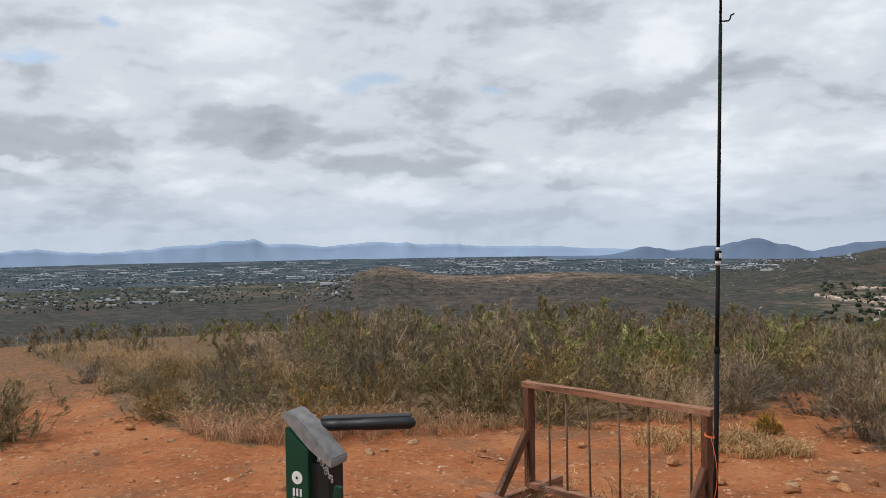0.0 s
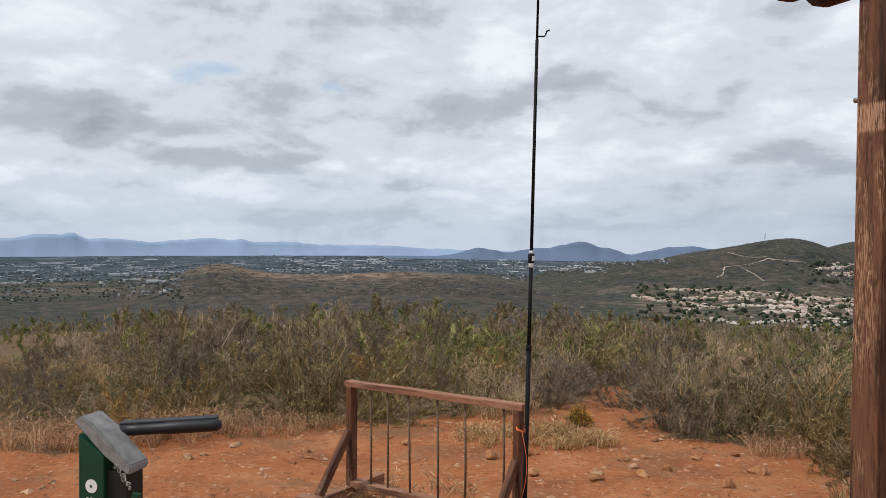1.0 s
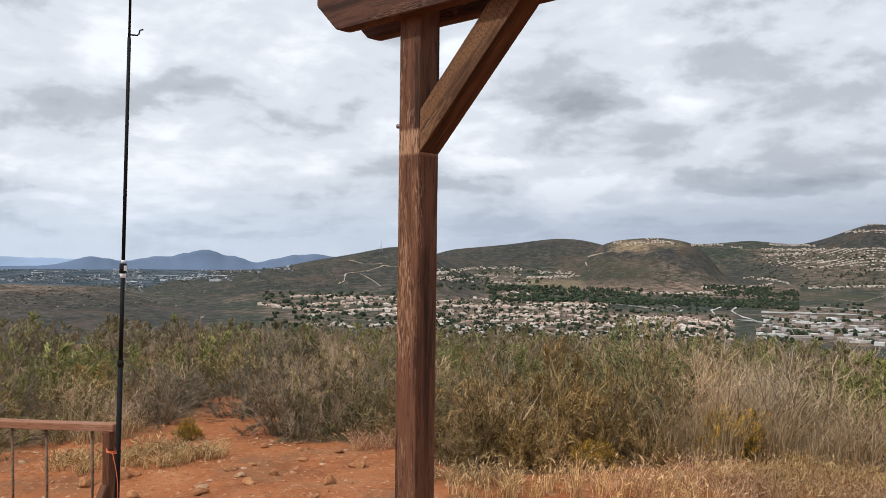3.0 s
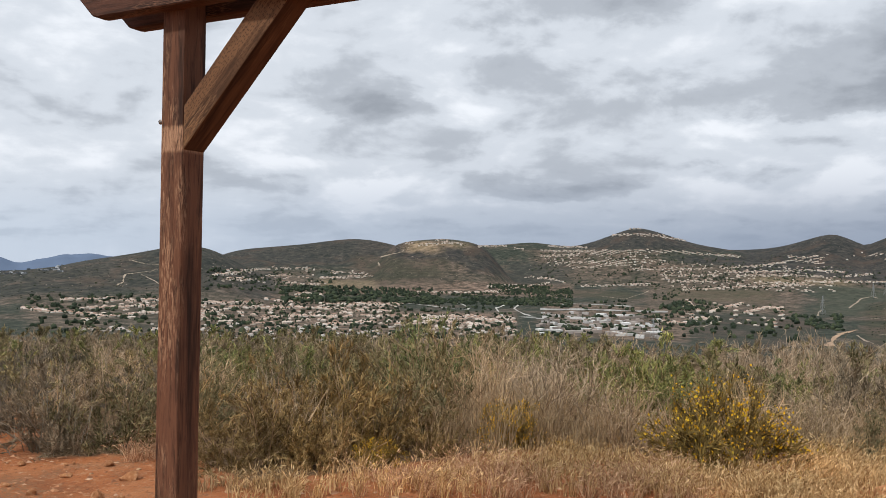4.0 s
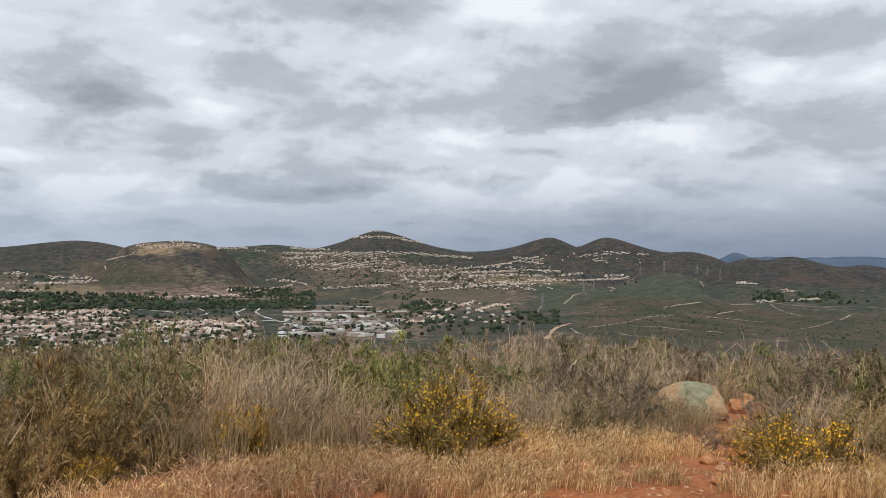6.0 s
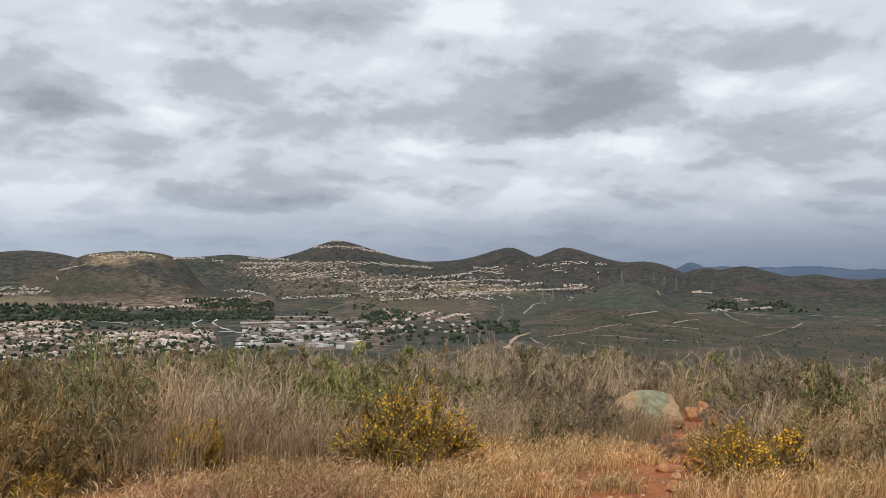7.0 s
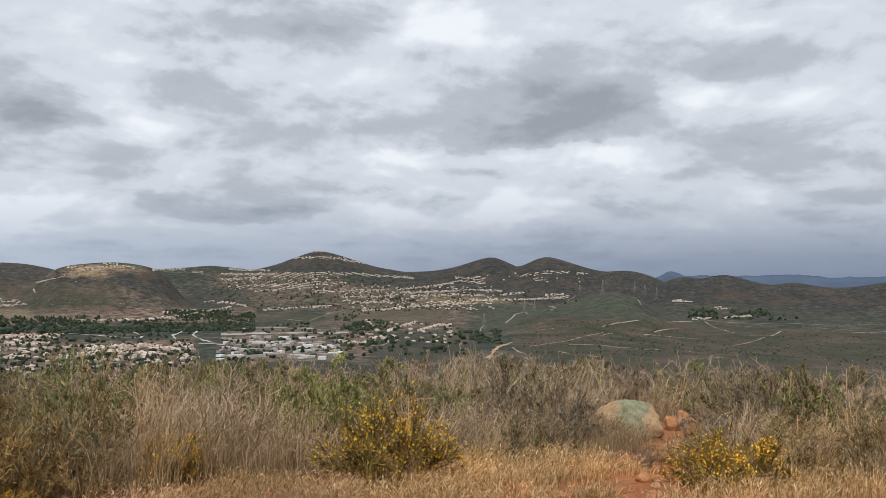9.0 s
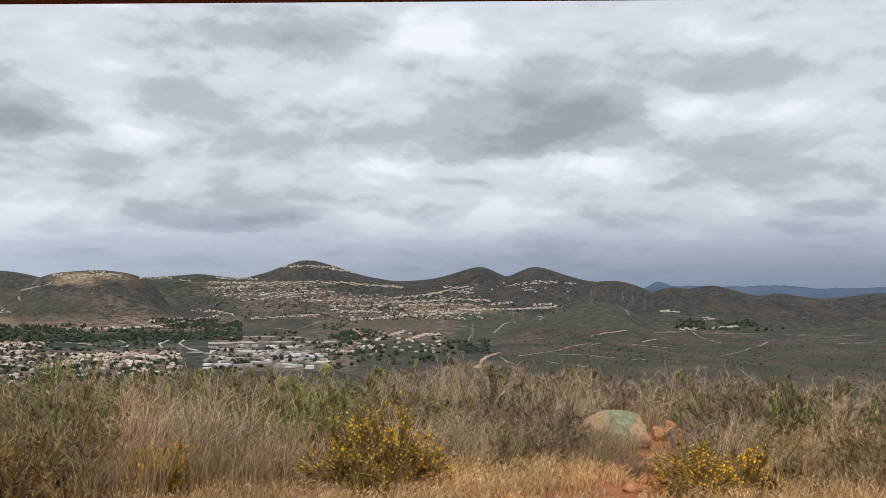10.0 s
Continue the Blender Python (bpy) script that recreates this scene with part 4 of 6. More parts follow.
HEROES += [
    ("sage", -12.6, 8.6, 0.6, 0.7), ("olive", -11.0, 7.9, 0.5, 0.7), ("sage", -14.8, 10.4, 0.5, 0.7), ("sage", -10.0, 9.1, 0.7, 0.7), ("rust", -9.4, 7.6, 0.6, 0.7), ("olive", -3.0, 9.9, 1.2, 0.8), ("sage", -2.2, 10.5, 1.2, 0.85),
    ("sage", -0.35, 9.6, 1.35, 0.95), ("olive", 0.35, 9.6, 1.4, 0.9), ("rust", 0.9, 9.3, 1.05, 0.8), ("olive", 1.1, 10.2, 1.4, 0.9), ("sage", -1.0, 10.9, 1.1, 0.9), ("dead", -2.6, 9.9, 0.9, 0.8),
]


# open, grassy ground round the boulder and the stones
VIEW_GAP = [(6.2, 4.2), (8.6, 5.2), (11.2, 6.5), (13.2, 7.4), (15.6, 8.2)]


def grow_brush():
    rng = np.random.default_rng(5)
    taken = []
    for i, (kind, x, y, size, squash) in enumerate(HEROES):
        plant(kind, x, y, size, 67.0 * i, squash, i)
        taken.append((x, y, 0.42 * size))
    # the brush that the camera passes nearest, one by one
    spots = []
    for i in range(5200):
        a, r = radians(rng.uniform(-72, 86)), math.sqrt(rng.uniform(6.0**2, 17.0**2))
        x, y = HERE[0] + r * math.sin(a), HERE[1] + r * math.cos(a)
        cover = float(brush_cover(np.array([x]), np.array([y]))[0])
        if cover < 0.85 or float(near_line(np.array([x]), np.array([y]), VIEW_GAP)[0]) < 0.95:
            continue
        size = rng.uniform(0.95, 1.3)
        if math.degrees(a) < -46 and r < 17:
            if rng.uniform() < 0.72:
                continue
            size *= 0.5
        if r < 8.3:
            size *= 0.75
        if any((x - u) ** 2 + (y - v) ** 2 < (0.36 * size + w) ** 2 for u, v, w in taken):
            continue
        taken.append((x, y, 0.36 * size))
        spots.append((x, y, size, r, math.degrees(a)))
    spots = spots[:215]
    for i, (x, y, size, r, az) in enumerate(spots):
        patch = float(fractal(np.array([x / 4.0]), np.array([y / 4.0]), 3, 21)[0])
        u = rng.uniform()
        if az < 2:
            kind = "green" if patch > 0.3 and u < 0.4 and r > 11 else "olive" if u < 0.24 else "sage" if u < 0.66 else "rust" if u < 0.86 else "dead"
        else:
            kind = "green" if patch > -0.12 and u < 0.55 and r > 9.5 else "dead" if u < 0.30 else "rust" if u < 0.62 else "olive" if u < 0.94 else "sage"
        if az >= 2 and r < 9.2:
            kind = "dead" if u < 0.26 else "rust" if u < 0.76 else "olive"
        low = 0.72 if az < -42 else 0.86
        plant(kind, x, y, size, rng.uniform(0, 360), low * rng.uniform(0.86, 1.06), i)
    return taken


TAKEN = grow_brush()
# shapes that no spot asked for
for protos in PROTO.values():
    for spare in protos:
        if spare.name not in USED:
            for child in list(spare.children):
                bpy.data.objects.remove(child)
            bpy.data.objects.remove(spare)


def far_brush():
    """The brush past the near bushes, down to the brow of the hill, and the small plants between them."""
    rng = np.random.default_rng(8)
    kinds = [
        ("olive", M_TWIG_BROWN, M_LEAF_OLIVE, dict(stems=6, twigs=26, leaf_len=0.068, leaf_wide=0.0145, stem_r=0.006), 1150),
        ("green", M_TWIG_BROWN, M_LEAF_GREEN, dict(stems=6, twigs=26, leaf_len=0.070, leaf_wide=0.016, stem_r=0.006), 1100),
        ("sage", M_TWIG_GREY, M_LEAF_GREY, dict(stems=7, twigs=26, leaf_len=0.080, leaf_wide=0.0115, stem_r=0.006), 1150),
        ("dead", M_TWIG_STRAW, M_TWIG_STRAW, dict(stems=12, twigs=56, leaf_len=0.11, leaf_wide=0.006, stem_r=0.0065, spread=1.3, reach=1.4), 300),
    ]
    for which, (kind, tw, lf, how, many) in enumerate(kinds):
        close = [shrub_arrays(70 + which * 9 + s, tall=1.0, wide=1.35, leaves=many, **how) for s in range(3)]
        how = dict(how, leaf_len=how["leaf_len"] * 1.35, leaf_wide=how["leaf_wide"] * 1.7, stems=4, twigs=10)
        away = [shrub_arrays(170 + which * 9 + s, tall=1.0, wide=1.35, leaves=int(many * 0.36), **how) for s in range(3)]
        vs, fs, mi, base = [], [], [], 0
        want, got, tries = (290, 200, 360, 400)[which], 0, 0
        while got < want and tries < 20000:
            tries += 1
            a = radians(rng.uniform(-70, 84))
            r = math.sqrt(rng.uniform(12.5**2, 47**2)) if rng.uniform() < 0.62 else math.sqrt(rng.uniform(12.0**2, 26**2))
            x, y = HERE[0] + r * math.sin(a), HERE[1] + r * math.cos(a)
            if brush_cover(np.array([x]), np.array([y]))[0] < 0.6 or (math.degrees(a) < -48 and r < 21) or float(near_line(np.array([x]), np.array([y]), VIEW_GAP)[0]) < 1.2:
                continue
            patch = float(fractal(np.array([x / 5.0]), np.array([y / 5.0]), 3, 31 + which)[0])
            if patch < -0.15 or (kind == "green" and (a < 0.0 or a > 0.6) and rng.uniform() < 0.6) or (kind == "olive" and (a > 0.5 or a < -0.1) and rng.uniform() < 0.5) or (kind == "sage" and a > 0.4 and rng.uniform() < 0.5) or (kind == "dead" and a < 0.25 and rng.uniform() < 0.7):
                continue
            got += 1
            size = rng.uniform(1.0, 1.3) * (0.85 if a < -0.75 else 1.22 if a < -0.15 else 1.42 if a > 0.72 else 1.2 if a > 0.4 else 1.0)
            c, s = math.cos(a * 40), math.sin(a * 40)
            z = height_at(x, y) - 0.12 * size
            (wv, wf), (lv, lff), _ = (close if r < 22 else away)[got % 3]
            v = np.concatenate((wv, lv)) * np.array((size, size, size * rng.uniform(0.78, 0.96)))
            v = np.stack((v[:, 0] * c - v[:, 1] * s + x, v[:, 0] * s + v[:, 1] * c + y, v[:, 2] + z), -1)
            vs.append(v)
            fs.append(np.concatenate((wf, lff + len(wv))) + base)
            mi.append(np.concatenate((np.zeros(len(wf), int), np.ones(len(lff), int))))
            base += len(v)
        ob = new("brush_" + kind, quick_mesh("brush", np.concatenate(vs), np.concatenate(fs), [tw, lf], np.concatenate(mi)))
        tagged(ob, {"olive": "dense olive brush covering the brow of the hill", "green": "green leafy brush on the brow of the hill", "sage": "grey sage scrub on the brow of the hill",
                    "dead": "dry leafless scrub on the brow of the hill"}[kind], "brush", kind="stuff")


far_brush()


def grass(name, label, spots, mat, seed, lie=0.20):
    """Dry annual grass: bent stalks with drooping heads. spots: x, y, radius, tufts, height."""
    rng = np.random.default_rng(seed)
    vs, fs, base = [], [], 0
    for cx, cy, rad, tufts, tall in spots:
        for _ in range(tufts):
            q, s = rng.uniform(0, math.tau), rad * math.sqrt(rng.uniform())
            x, y = cx + s * math.cos(q), cy + s * math.sin(q)
            n = 18
            h = tall * rng.uniform(0.55, 1.15)
            foot = np.stack((x + rng.normal(0, 0.028, n), y + rng.normal(0, 0.028, n), np.full(n, height_at(x, y) - 0.02)), -1)
            lean = rng.normal(0, lie, (n, 2)) + np.array((0.08, -0.04))
            ln = h * rng.uniform(0.6, 1.1, n)
            mid_ = foot + np.concatenate((lean * 0.35, np.full((n, 1), 0.62)), 1) * ln[:, None]
            tip = foot + np.concatenate((lean, np.full((n, 1), 0.95)), 1) * ln[:, None]
            side = unit(np.stack((rng.normal(size=n), rng.normal(size=n), np.zeros(n)), -1))
            w = 0.0026
            v = np.stack((foot - side * w, foot + side * w, mid_ + side * w, mid_ - side * w, tip), 1).reshape(-1, 3)
            b = np.arange(n)[:, None] * 5 + base
            vs.append(v)
            fs.append(np.concatenate((b + np.array((0, 1, 2)), b + np.array((0, 2, 3)), b + np.array((3, 2, 4)))))
            base += len(v)
            heads = rng.uniform(size=n) < 0.6
            hp = tip[heads]
            m = len(hp)
            droop = unit(np.concatenate((lean[heads] * 1.6 + rng.normal(0, 0.22, (m, 2)), rng.uniform(0.2, 1.0, (m, 1))), 1))
            hv, hf = blades(hp - droop * 0.01, droop, rng.uniform(0.040, 0.085, m), rng.uniform(0.006, 0.013, m), rng)
            vs.append(hv)
            fs.append(hf + base)
            base += len(hv)
    ob = new(name, quick_mesh(name, np.concatenate(vs), np.concatenate(fs), mat))
    return tagged(ob, label, "grass", kind="stuff")


grass("dry_grass", "golden dry grass along the edge of the brush", [
    (1.5, 6.5, 0.4, 30, 0.22), (2.2, 6.5, 0.5, 24, 0.26), (3.0, 6.4, 0.5, 32, 0.24), (4.0, 6.9, 0.5, 60, 0.24), (4.8, 7.0, 0.5, 60, 0.22), (4.4, 6.2, 0.6, 44, 0.22), (5.3, 6.2, 0.6, 70, 0.22),
    (6.2, 5.75, 0.55, 90, 0.26), (6.9, 6.0, 0.55, 90, 0.28), (7.6, 6.1, 0.6, 100, 0.30), (8.4, 5.9, 0.55, 80, 0.30), (5.6, 5.4, 0.5, 50, 0.24), (6.0, 5.1, 0.4, 50, 0.22), (6.3, 4.6, 0.35, 30, 0.2), (7.1, 4.5, 0.3, 24, 0.2), (8.7, 5.2, 0.3, 26, 0.22), (5.3, 4.9, 0.4, 40, 0.22), (7.1, 5.5, 0.45, 60, 0.24), (8.0, 5.35, 0.4, 40, 0.24), (5.0, 5.5, 0.5, 60, 0.24), (7.5, 3.5, 0.5, 60, 0.28), (8.3, 3.1, 0.55, 70, 0.30), (9.4, 2.9, 0.7, 70, 0.32),
    (9.2, 4.3, 0.4, 30, 0.26), (10.2, 5.2, 0.5, 40, 0.3),
], M_STRAW, 3, 0.32)
grass("dry_weeds", "tall dull dry weeds among the bushes", [
    (9.6, 6.6, 0.8, 70, 0.42), (10.8, 7.0, 0.8, 70, 0.46), (11.6, 6.9, 0.4, 30, 0.2), (11.4, 8.2, 1.0, 60, 0.6), (9.2, 7.6, 1.0, 50, 0.6), (13.8, 5.9, 1.0, 60, 0.5), (11.4, 5.0, 1.0, 70, 0.5), (13.6, 4.6, 1.4, 80, 0.55), (16.0, 6.4, 1.5, 60, 0.6),
    (3.9, 7.9, 0.7, 30, 0.7), (5.0, 7.8, 0.7, 36, 0.62), (5.5, 8.6, 0.9, 40, 0.8), (6.6, 7.5, 0.8, 30, 0.6), (8.0, 7.0, 0.8, 40, 0.55), (14.6, 9.6, 1.6, 60, 0.7), (10.6, 3.2, 1.0, 60, 0.5),
], M_STRAW_DULL, 9, 0.3)
grass("dry_grass_tufts", "pale dry grass tufts on the open soil", [
    (-2.6, 9.6, 0.5, 30, 0.3), (-5.3, 7.5, 0.5, 24, 0.24), (-4.5, 8.1, 0.5, 24, 0.18), (-12.4, 9.9, 1.0, 90, 0.34), (-13.6, 10.4, 0.9, 60, 0.32),
    (-9.3, 9.9, 0.9, 60, 0.42), (-10.6, 10.0, 0.8, 60, 0.36), (-16.5, 12.0, 1.5, 70, 0.35), (-20.0, 13.4, 1.5, 60, 0.35), (1.2, 7.0, 0.3, 14, 0.18), (-2.21, 5.655, 0.65, 30, 0.13), (-11.0, 8.6, 1.0, 24, 0.22),
], M_STRAW_DULL, 4, 0.5)
grass("straw_clump", "pale straw-coloured grass clump by the rack", [(-1.6, 8.15, 0.42, 70, 0.17), (-2.2, 8.0, 0.40, 50, 0.14), (-1.2, 8.3, 0.25, 24, 0.14)], M_STRAW, 5, 0.5)
grass("brome_grass", "reddish feathery brome grass before the bushes", [
    (-5.9, 6.55, 0.55, 60, 0.28), (-6.5, 6.4, 0.5, 50, 0.28), (-5.4, 7.2, 0.5, 40, 0.26), (-7.2, 6.5, 0.5, 24, 0.26), (-4.7, 7.9, 0.5, 20, 0.22), (3.4, 6.5, 0.6, 50, 0.27), (4.6, 5.8, 0.6, 60, 0.26), (2.5, 6.4, 0.5, 16, 0.25), (6.3, 6.2, 0.5, 40, 0.26), (0.6, 8.9, 0.4, 30, 0.2),
], M_STRAW_PINK, 6, 0.65)


# ---------------------------------------------------------------- the valley


def on_land(az, el):
    """Where a line of sight from the hilltop first meets the land: heading and rise in degrees, as arrays."""
    az, el = np.atleast_1d(np.asarray(az, float)), np.atleast_1d(np.asarray(el, float))
    r = np.geomspace(520, 4930, 280)[None, :]
    x = HERE[0] + r * np.sin(np.radians(az))[:, None]
    y = HERE[1] + r * np.cos(np.radians(az))[:, None]
    z = land_height(x, y)
    hit = z >= EYE_HEIGHT + r * np.tan(np.radians(el))[:, None]
    k = np.where(hit.any(1), hit.argmax(1), -1)
    good = k > 0
    i = np.arange(len(az))
    return x[i, k], y[i, k], z[i, k], np.broadcast_to(r, x.shape)[i, k], good


def wall_paint():
    k = Mat("stucco", 0.9, spec=0.15)
    k.colour(k.ramp(k.random(), (0.0, (0.44, 0.39, 0.32)), (0.35, (0.66, 0.60, 0.52)), (0.7, (0.80, 0.78, 0.74)), (1.0, (0.58, 0.53, 0.46))))
    return k.m


def roof_paint():
    k = Mat("roof_tile", 0.9, spec=0.15)
    k.colour(k.ramp(k.random(), (0.0, (0.28, 0.19, 0.145)), (0.4, (0.42, 0.34, 0.285)), (0.75, (0.40, 0.375, 0.35)), (1.0, (0.56, 0.50, 0.44))))
    return k.m


def joined_paint(name, *stops):
    k = Mat(name, 0.9, spec=0.15)
    k.colour(k.ramp(k.random(True), *stops))
    return k.m


M_WALL, M_ROOF = wall_paint(), roof_paint()
M_WALL_FAR = joined_paint("stucco_far", (0.0, (0.34, 0.29, 0.235)), (0.45, (0.55, 0.49, 0.41)), (0.8, (0.70, 0.645, 0.56)), (1.0, (0.82, 0.80, 0.76)))
M_ROOF_FAR = joined_paint("roof_far", (0.0, (0.27, 0.165, 0.12)), (0.5, (0.43, 0.325, 0.26)), (1.0, (0.56, 0.49, 0.43)))
M_HALL = joined_paint("hall_far", (0.0, (0.16, 0.145, 0.13)), (0.35, (0.30, 0.25, 0.215)), (0.7, (0.40, 0.38, 0.36)), (1.0, (0.70, 0.70, 0.69)))
# town roofs lean to blue, the plain's haze mixed into their paint
M_TOWN = joined_paint("town_far", (0.0, (0.05, 0.06, 0.065)), (0.5, (0.13, 0.14, 0.145)), (0.8, (0.30, 0.31, 0.32)), (1.0, (0.72, 0.73, 0.75)))
M_SHED = joined_paint("shed_far", (0.0, (0.45, 0.46, 0.48)), (0.6, (0.68, 0.69, 0.71)), (1.0, (0.82, 0.83, 0.84)))
M_TREE = joined_paint("tree_far", (0.0, (0.016, 0.024, 0.015)), (0.6, (0.032, 0.044, 0.026)), (1.0, (0.062, 0.074, 0.040)))


def house_shape(w, d, h, ridge, wing):
    """Walls and hipped roof of one house, with a wing across; arrays of vertices and triangles."""
    def block(x0, x1, y0, y1, z1, rz):
        wv = np.array([(x, y, z) for z in (-3.0, z1) for x, y in ((x0, y0), (x1, y0), (x1, y1), (x0, y1))])
        wf = np.array([(0, 1, 5), (0, 5, 4), (1, 2, 6), (1, 6, 5), (2, 3, 7), (2, 7, 6), (3, 0, 4), (3, 4, 7)])
        e = 0.6
        cx0, cx1, cy = x0 + (y1 - y0) * 0.45, x1 - (y1 - y0) * 0.45, (y0 + y1) / 2
        if cx0 > cx1:
            cx0 = cx1 = (x0 + x1) / 2
        rv = np.array([(x0 - e, y0 - e, z1), (x1 + e, y0 - e, z1), (x1 + e, y1 + e, z1), (x0 - e, y1 + e, z1), (cx0, cy, rz), (cx1, cy, rz)])
        rf = np.array([(0, 1, 5), (0, 5, 4), (1, 2, 5), (2, 3, 4), (2, 4, 5), (3, 0, 4), (0, 3, 2), (0, 2, 1)])
        return wv, wf, rv, rf

    a = block(-w / 2, w / 2, -d / 2, d / 2, h, h + ridge)
    b = block(-w / 2 + 1, -w / 2 + 1 + wing, -d / 2 - 4, d / 2 - 2, h * 0.72, h * 0.72 + ridge * 0.8)
    return (np.concatenate((a[0], b[0])), np.concatenate((a[1], b[1] + 8))), (np.concatenate((a[2], b[2])), np.concatenate((a[3], b[3] + 6)))


HOUSES = [house_shape(13, 9, 3.2, 2.6, 5), house_shape(11, 9, 4.0, 2.4, 4.2), house_shape(15, 9, 2.8, 2.6, 5.5)]

# streets lined with houses, as headings and rises
STREETS_A = [
    [(33.7, 0.99), (35.5, 1.02), (37.3, 0.96)], [(37.1, 0.84), (38.6, 0.7)], [(34.9, 1.45), (35.6, 1.46)], [(28.7, -0.2), (31.2, -0.21), (33.1, -0.22), (35.5, -0.15), (37.9, -0.12), (39.9, -0.26), (42.2, -0.36)], [(29.2, 0.12), (31.9, 0.08)],
    [(28.7, -0.63), (31.4, -0.48)], [(32.1, -0.43), (33.9, -0.29)], [(29.7, -1.13), (32.0, -0.99), (34.7, -0.89), (37.3, -0.78)], [(31.0, -1.4), (33.1, -1.22), (34.9, -1.05)], [(35.1, -1.41), (37.5, -1.34), (39.9, -1.28)],
    [(37.1, -1.79), (38.7, -1.78), (40.8, -1.68)], [(37.9, -2.15), (40.4, -2.13)], [(29.1, -2.2), (30.4, -2.43)], [(31.6, -2.7), (34.4, -2.53), (36.3, -2.44)],
]
STREETS_B = [
    [(38.5, -2.75), (40.4, -2.61), (42.8, -2.39), (45.2, -2.19), (46.3, -2.06)], [(41.2, -1.18), (43.6, -0.91), (45.6, -0.56), (47.3, -0.7)], [(41.2, -1.43), (43.6, -1.36), (46.5, -1.16), (48.5, -1.21)], [(42.0, -1.7), (44.4, -1.55), (47.3, -1.55)], [(43.6, -2.09), (45.2, -2.07), (47.7, -1.91)],
    [(47.7, -1.83), (50.1, -1.8), (52.3, -1.68), (53.3, -1.58)], [(48.5, -1.5), (50.1, -1.31)], [(51.7, -1.49), (52.9, -1.39)], [(45.2, -0.32), (47.3, -0.37)], [(49.7, -0.22), (51.1, 0.04)],
    [(51.5, 0.09), (53.3, 0.19)], [(53.9, 0.12), (54.6, 0.09)], [(50.9, -0.37), (51.8, -0.44)], [(38.8, -3.48), (39.6, -4.16)], [(40.4, -4.15), (41.6, -3.74), (42.4, -3.53)],
]
STREETS_C = [
    [(42.6, -4.13), (44.0, -3.71), (44.9, -3.82)], [(39.2, -4.64), (40.8, -4.55)], [(36.8, -4.97), (38.8, -5.04)], [(15.5, -4.29), (17.1, -4.26), (18.7, -4.27)], [(15.8, -4.73), (16.7, -4.69)],
    [(20.7, -5.16), (23.5, -5.07), (25.6, -5.34)], [(19.7, -5.49), (22.1, -5.49), (24.9, -5.71)], [(19.6, -3.41), (21.3, -3.39), (24.1, -3.31), (25.6, -3.2), (27.4, -2.82), (29.3, -2.51)], [(24.9, -2.89), (27.1, -2.7)], [(19.0, 0.13), (19.4, 0.14)],
    [(19.9, -0.04), (21.9, 0.21), (23.0, 0.15)], [(21.1, 0.42), (21.9, 0.4)], [(24.2, 0.02), (26.2, 0.08)], [(26.8, -0.14), (27.4, -0.14)], [(27.6, -2.16), (28.2, -2.08)],
    [(28.5, -2.2), (29.3, -2.2)], [(60.5, -1.72), (61.7, -1.78)],
]
STREETS_D = [
    [(63.3, -2.12), (64.0, -2.22)], [(61.8, -2.94), (63.0, -2.83)], [(63.9, -2.8), (65.7, -2.59)], [(7.6, -2.01), (9.4, -1.82), (12.2, -1.81)], [(5.5, -2.37), (7.4, -2.12)],
    [(6.4, -2.59), (8.1, -2.67)], [(9.1, -2.38), (10.8, -2.3)], [(12.9, -2.45), (14.3, -2.41), (16.6, -2.29)], [(13.6, -2.03), (16.2, -2.09)], [(10.1, -2.86), (11.1, -2.79)],
    [(11.5, -2.94), (12.7, -2.95)], [(10.8, -3.62), (12.9, -3.63)], [(9.1, -4.01), (10.8, -4.18)], [(11.2, -3.92), (12.6, -4.01)], [(4.5, -4.28), (6.5, -4.29), (8.1, -4.25)],
    [(6.8, -4.55), (9.4, -4.6), (12.2, -4.61), (14.7, -4.64)], [(12.9, -4.32), (15.8, -4.35), (18.5, -4.32)], [(15.5, -4.81), (17.3, -4.82)], [(4.6, -4.96), (6.1, -4.75)],
]
STREETS_E = [
    [(8.8, -5.25), (10.5, -5.22), (12.6, -5.15), (14.0, -5.25)], [(11.9, -5.96), (13.3, -5.8), (15.5, -5.69), (16.6, -5.59)], [(7.8, -6.07), (9.5, -6.3)], [(15.5, -6.34), (17.0, -6.25)], [(10.8, -6.68), (12.6, -6.85), (15.1, -6.91)],
    [(14.8, -5.18), (17.7, -5.14)], [(6.5, -5.73), (9.5, -5.75)], [(-1.0, -4.09), (1.4, -4.05), (3.4, -4.2), (4.9, -4.44)], [(-1.0, -4.53), (1.0, -4.45), (4.1, -4.66)], [(-1.0, -5.1), (1.4, -4.92), (3.8, -4.87), (4.9, -5.15)],
    [(-1.0, -5.9), (0.6, -6.18)], [(2.2, -5.34), (4.5, -5.16)], [(1.4, -6.04), (4.2, -5.76)], [(-6.3, -4.49), (-5.0, -4.68), (-2.6, -4.93)], [(-4.0, -4.02), (-2.6, -3.96), (-1.0, -3.89)],
    [(-2.8, -4.61), (-1.0, -4.49)],
]
STREETS_F = [
    [(-2.6, -4.93), (-1.4, -5.1)], [(-2.8, -5.41), (-2.0, -5.32)], [(-3.0, -5.86), (-1.0, -6.1)],
]
STREETS = STREETS_A + STREETS_B + STREETS_C + STREETS_D + STREETS_E + STREETS_F
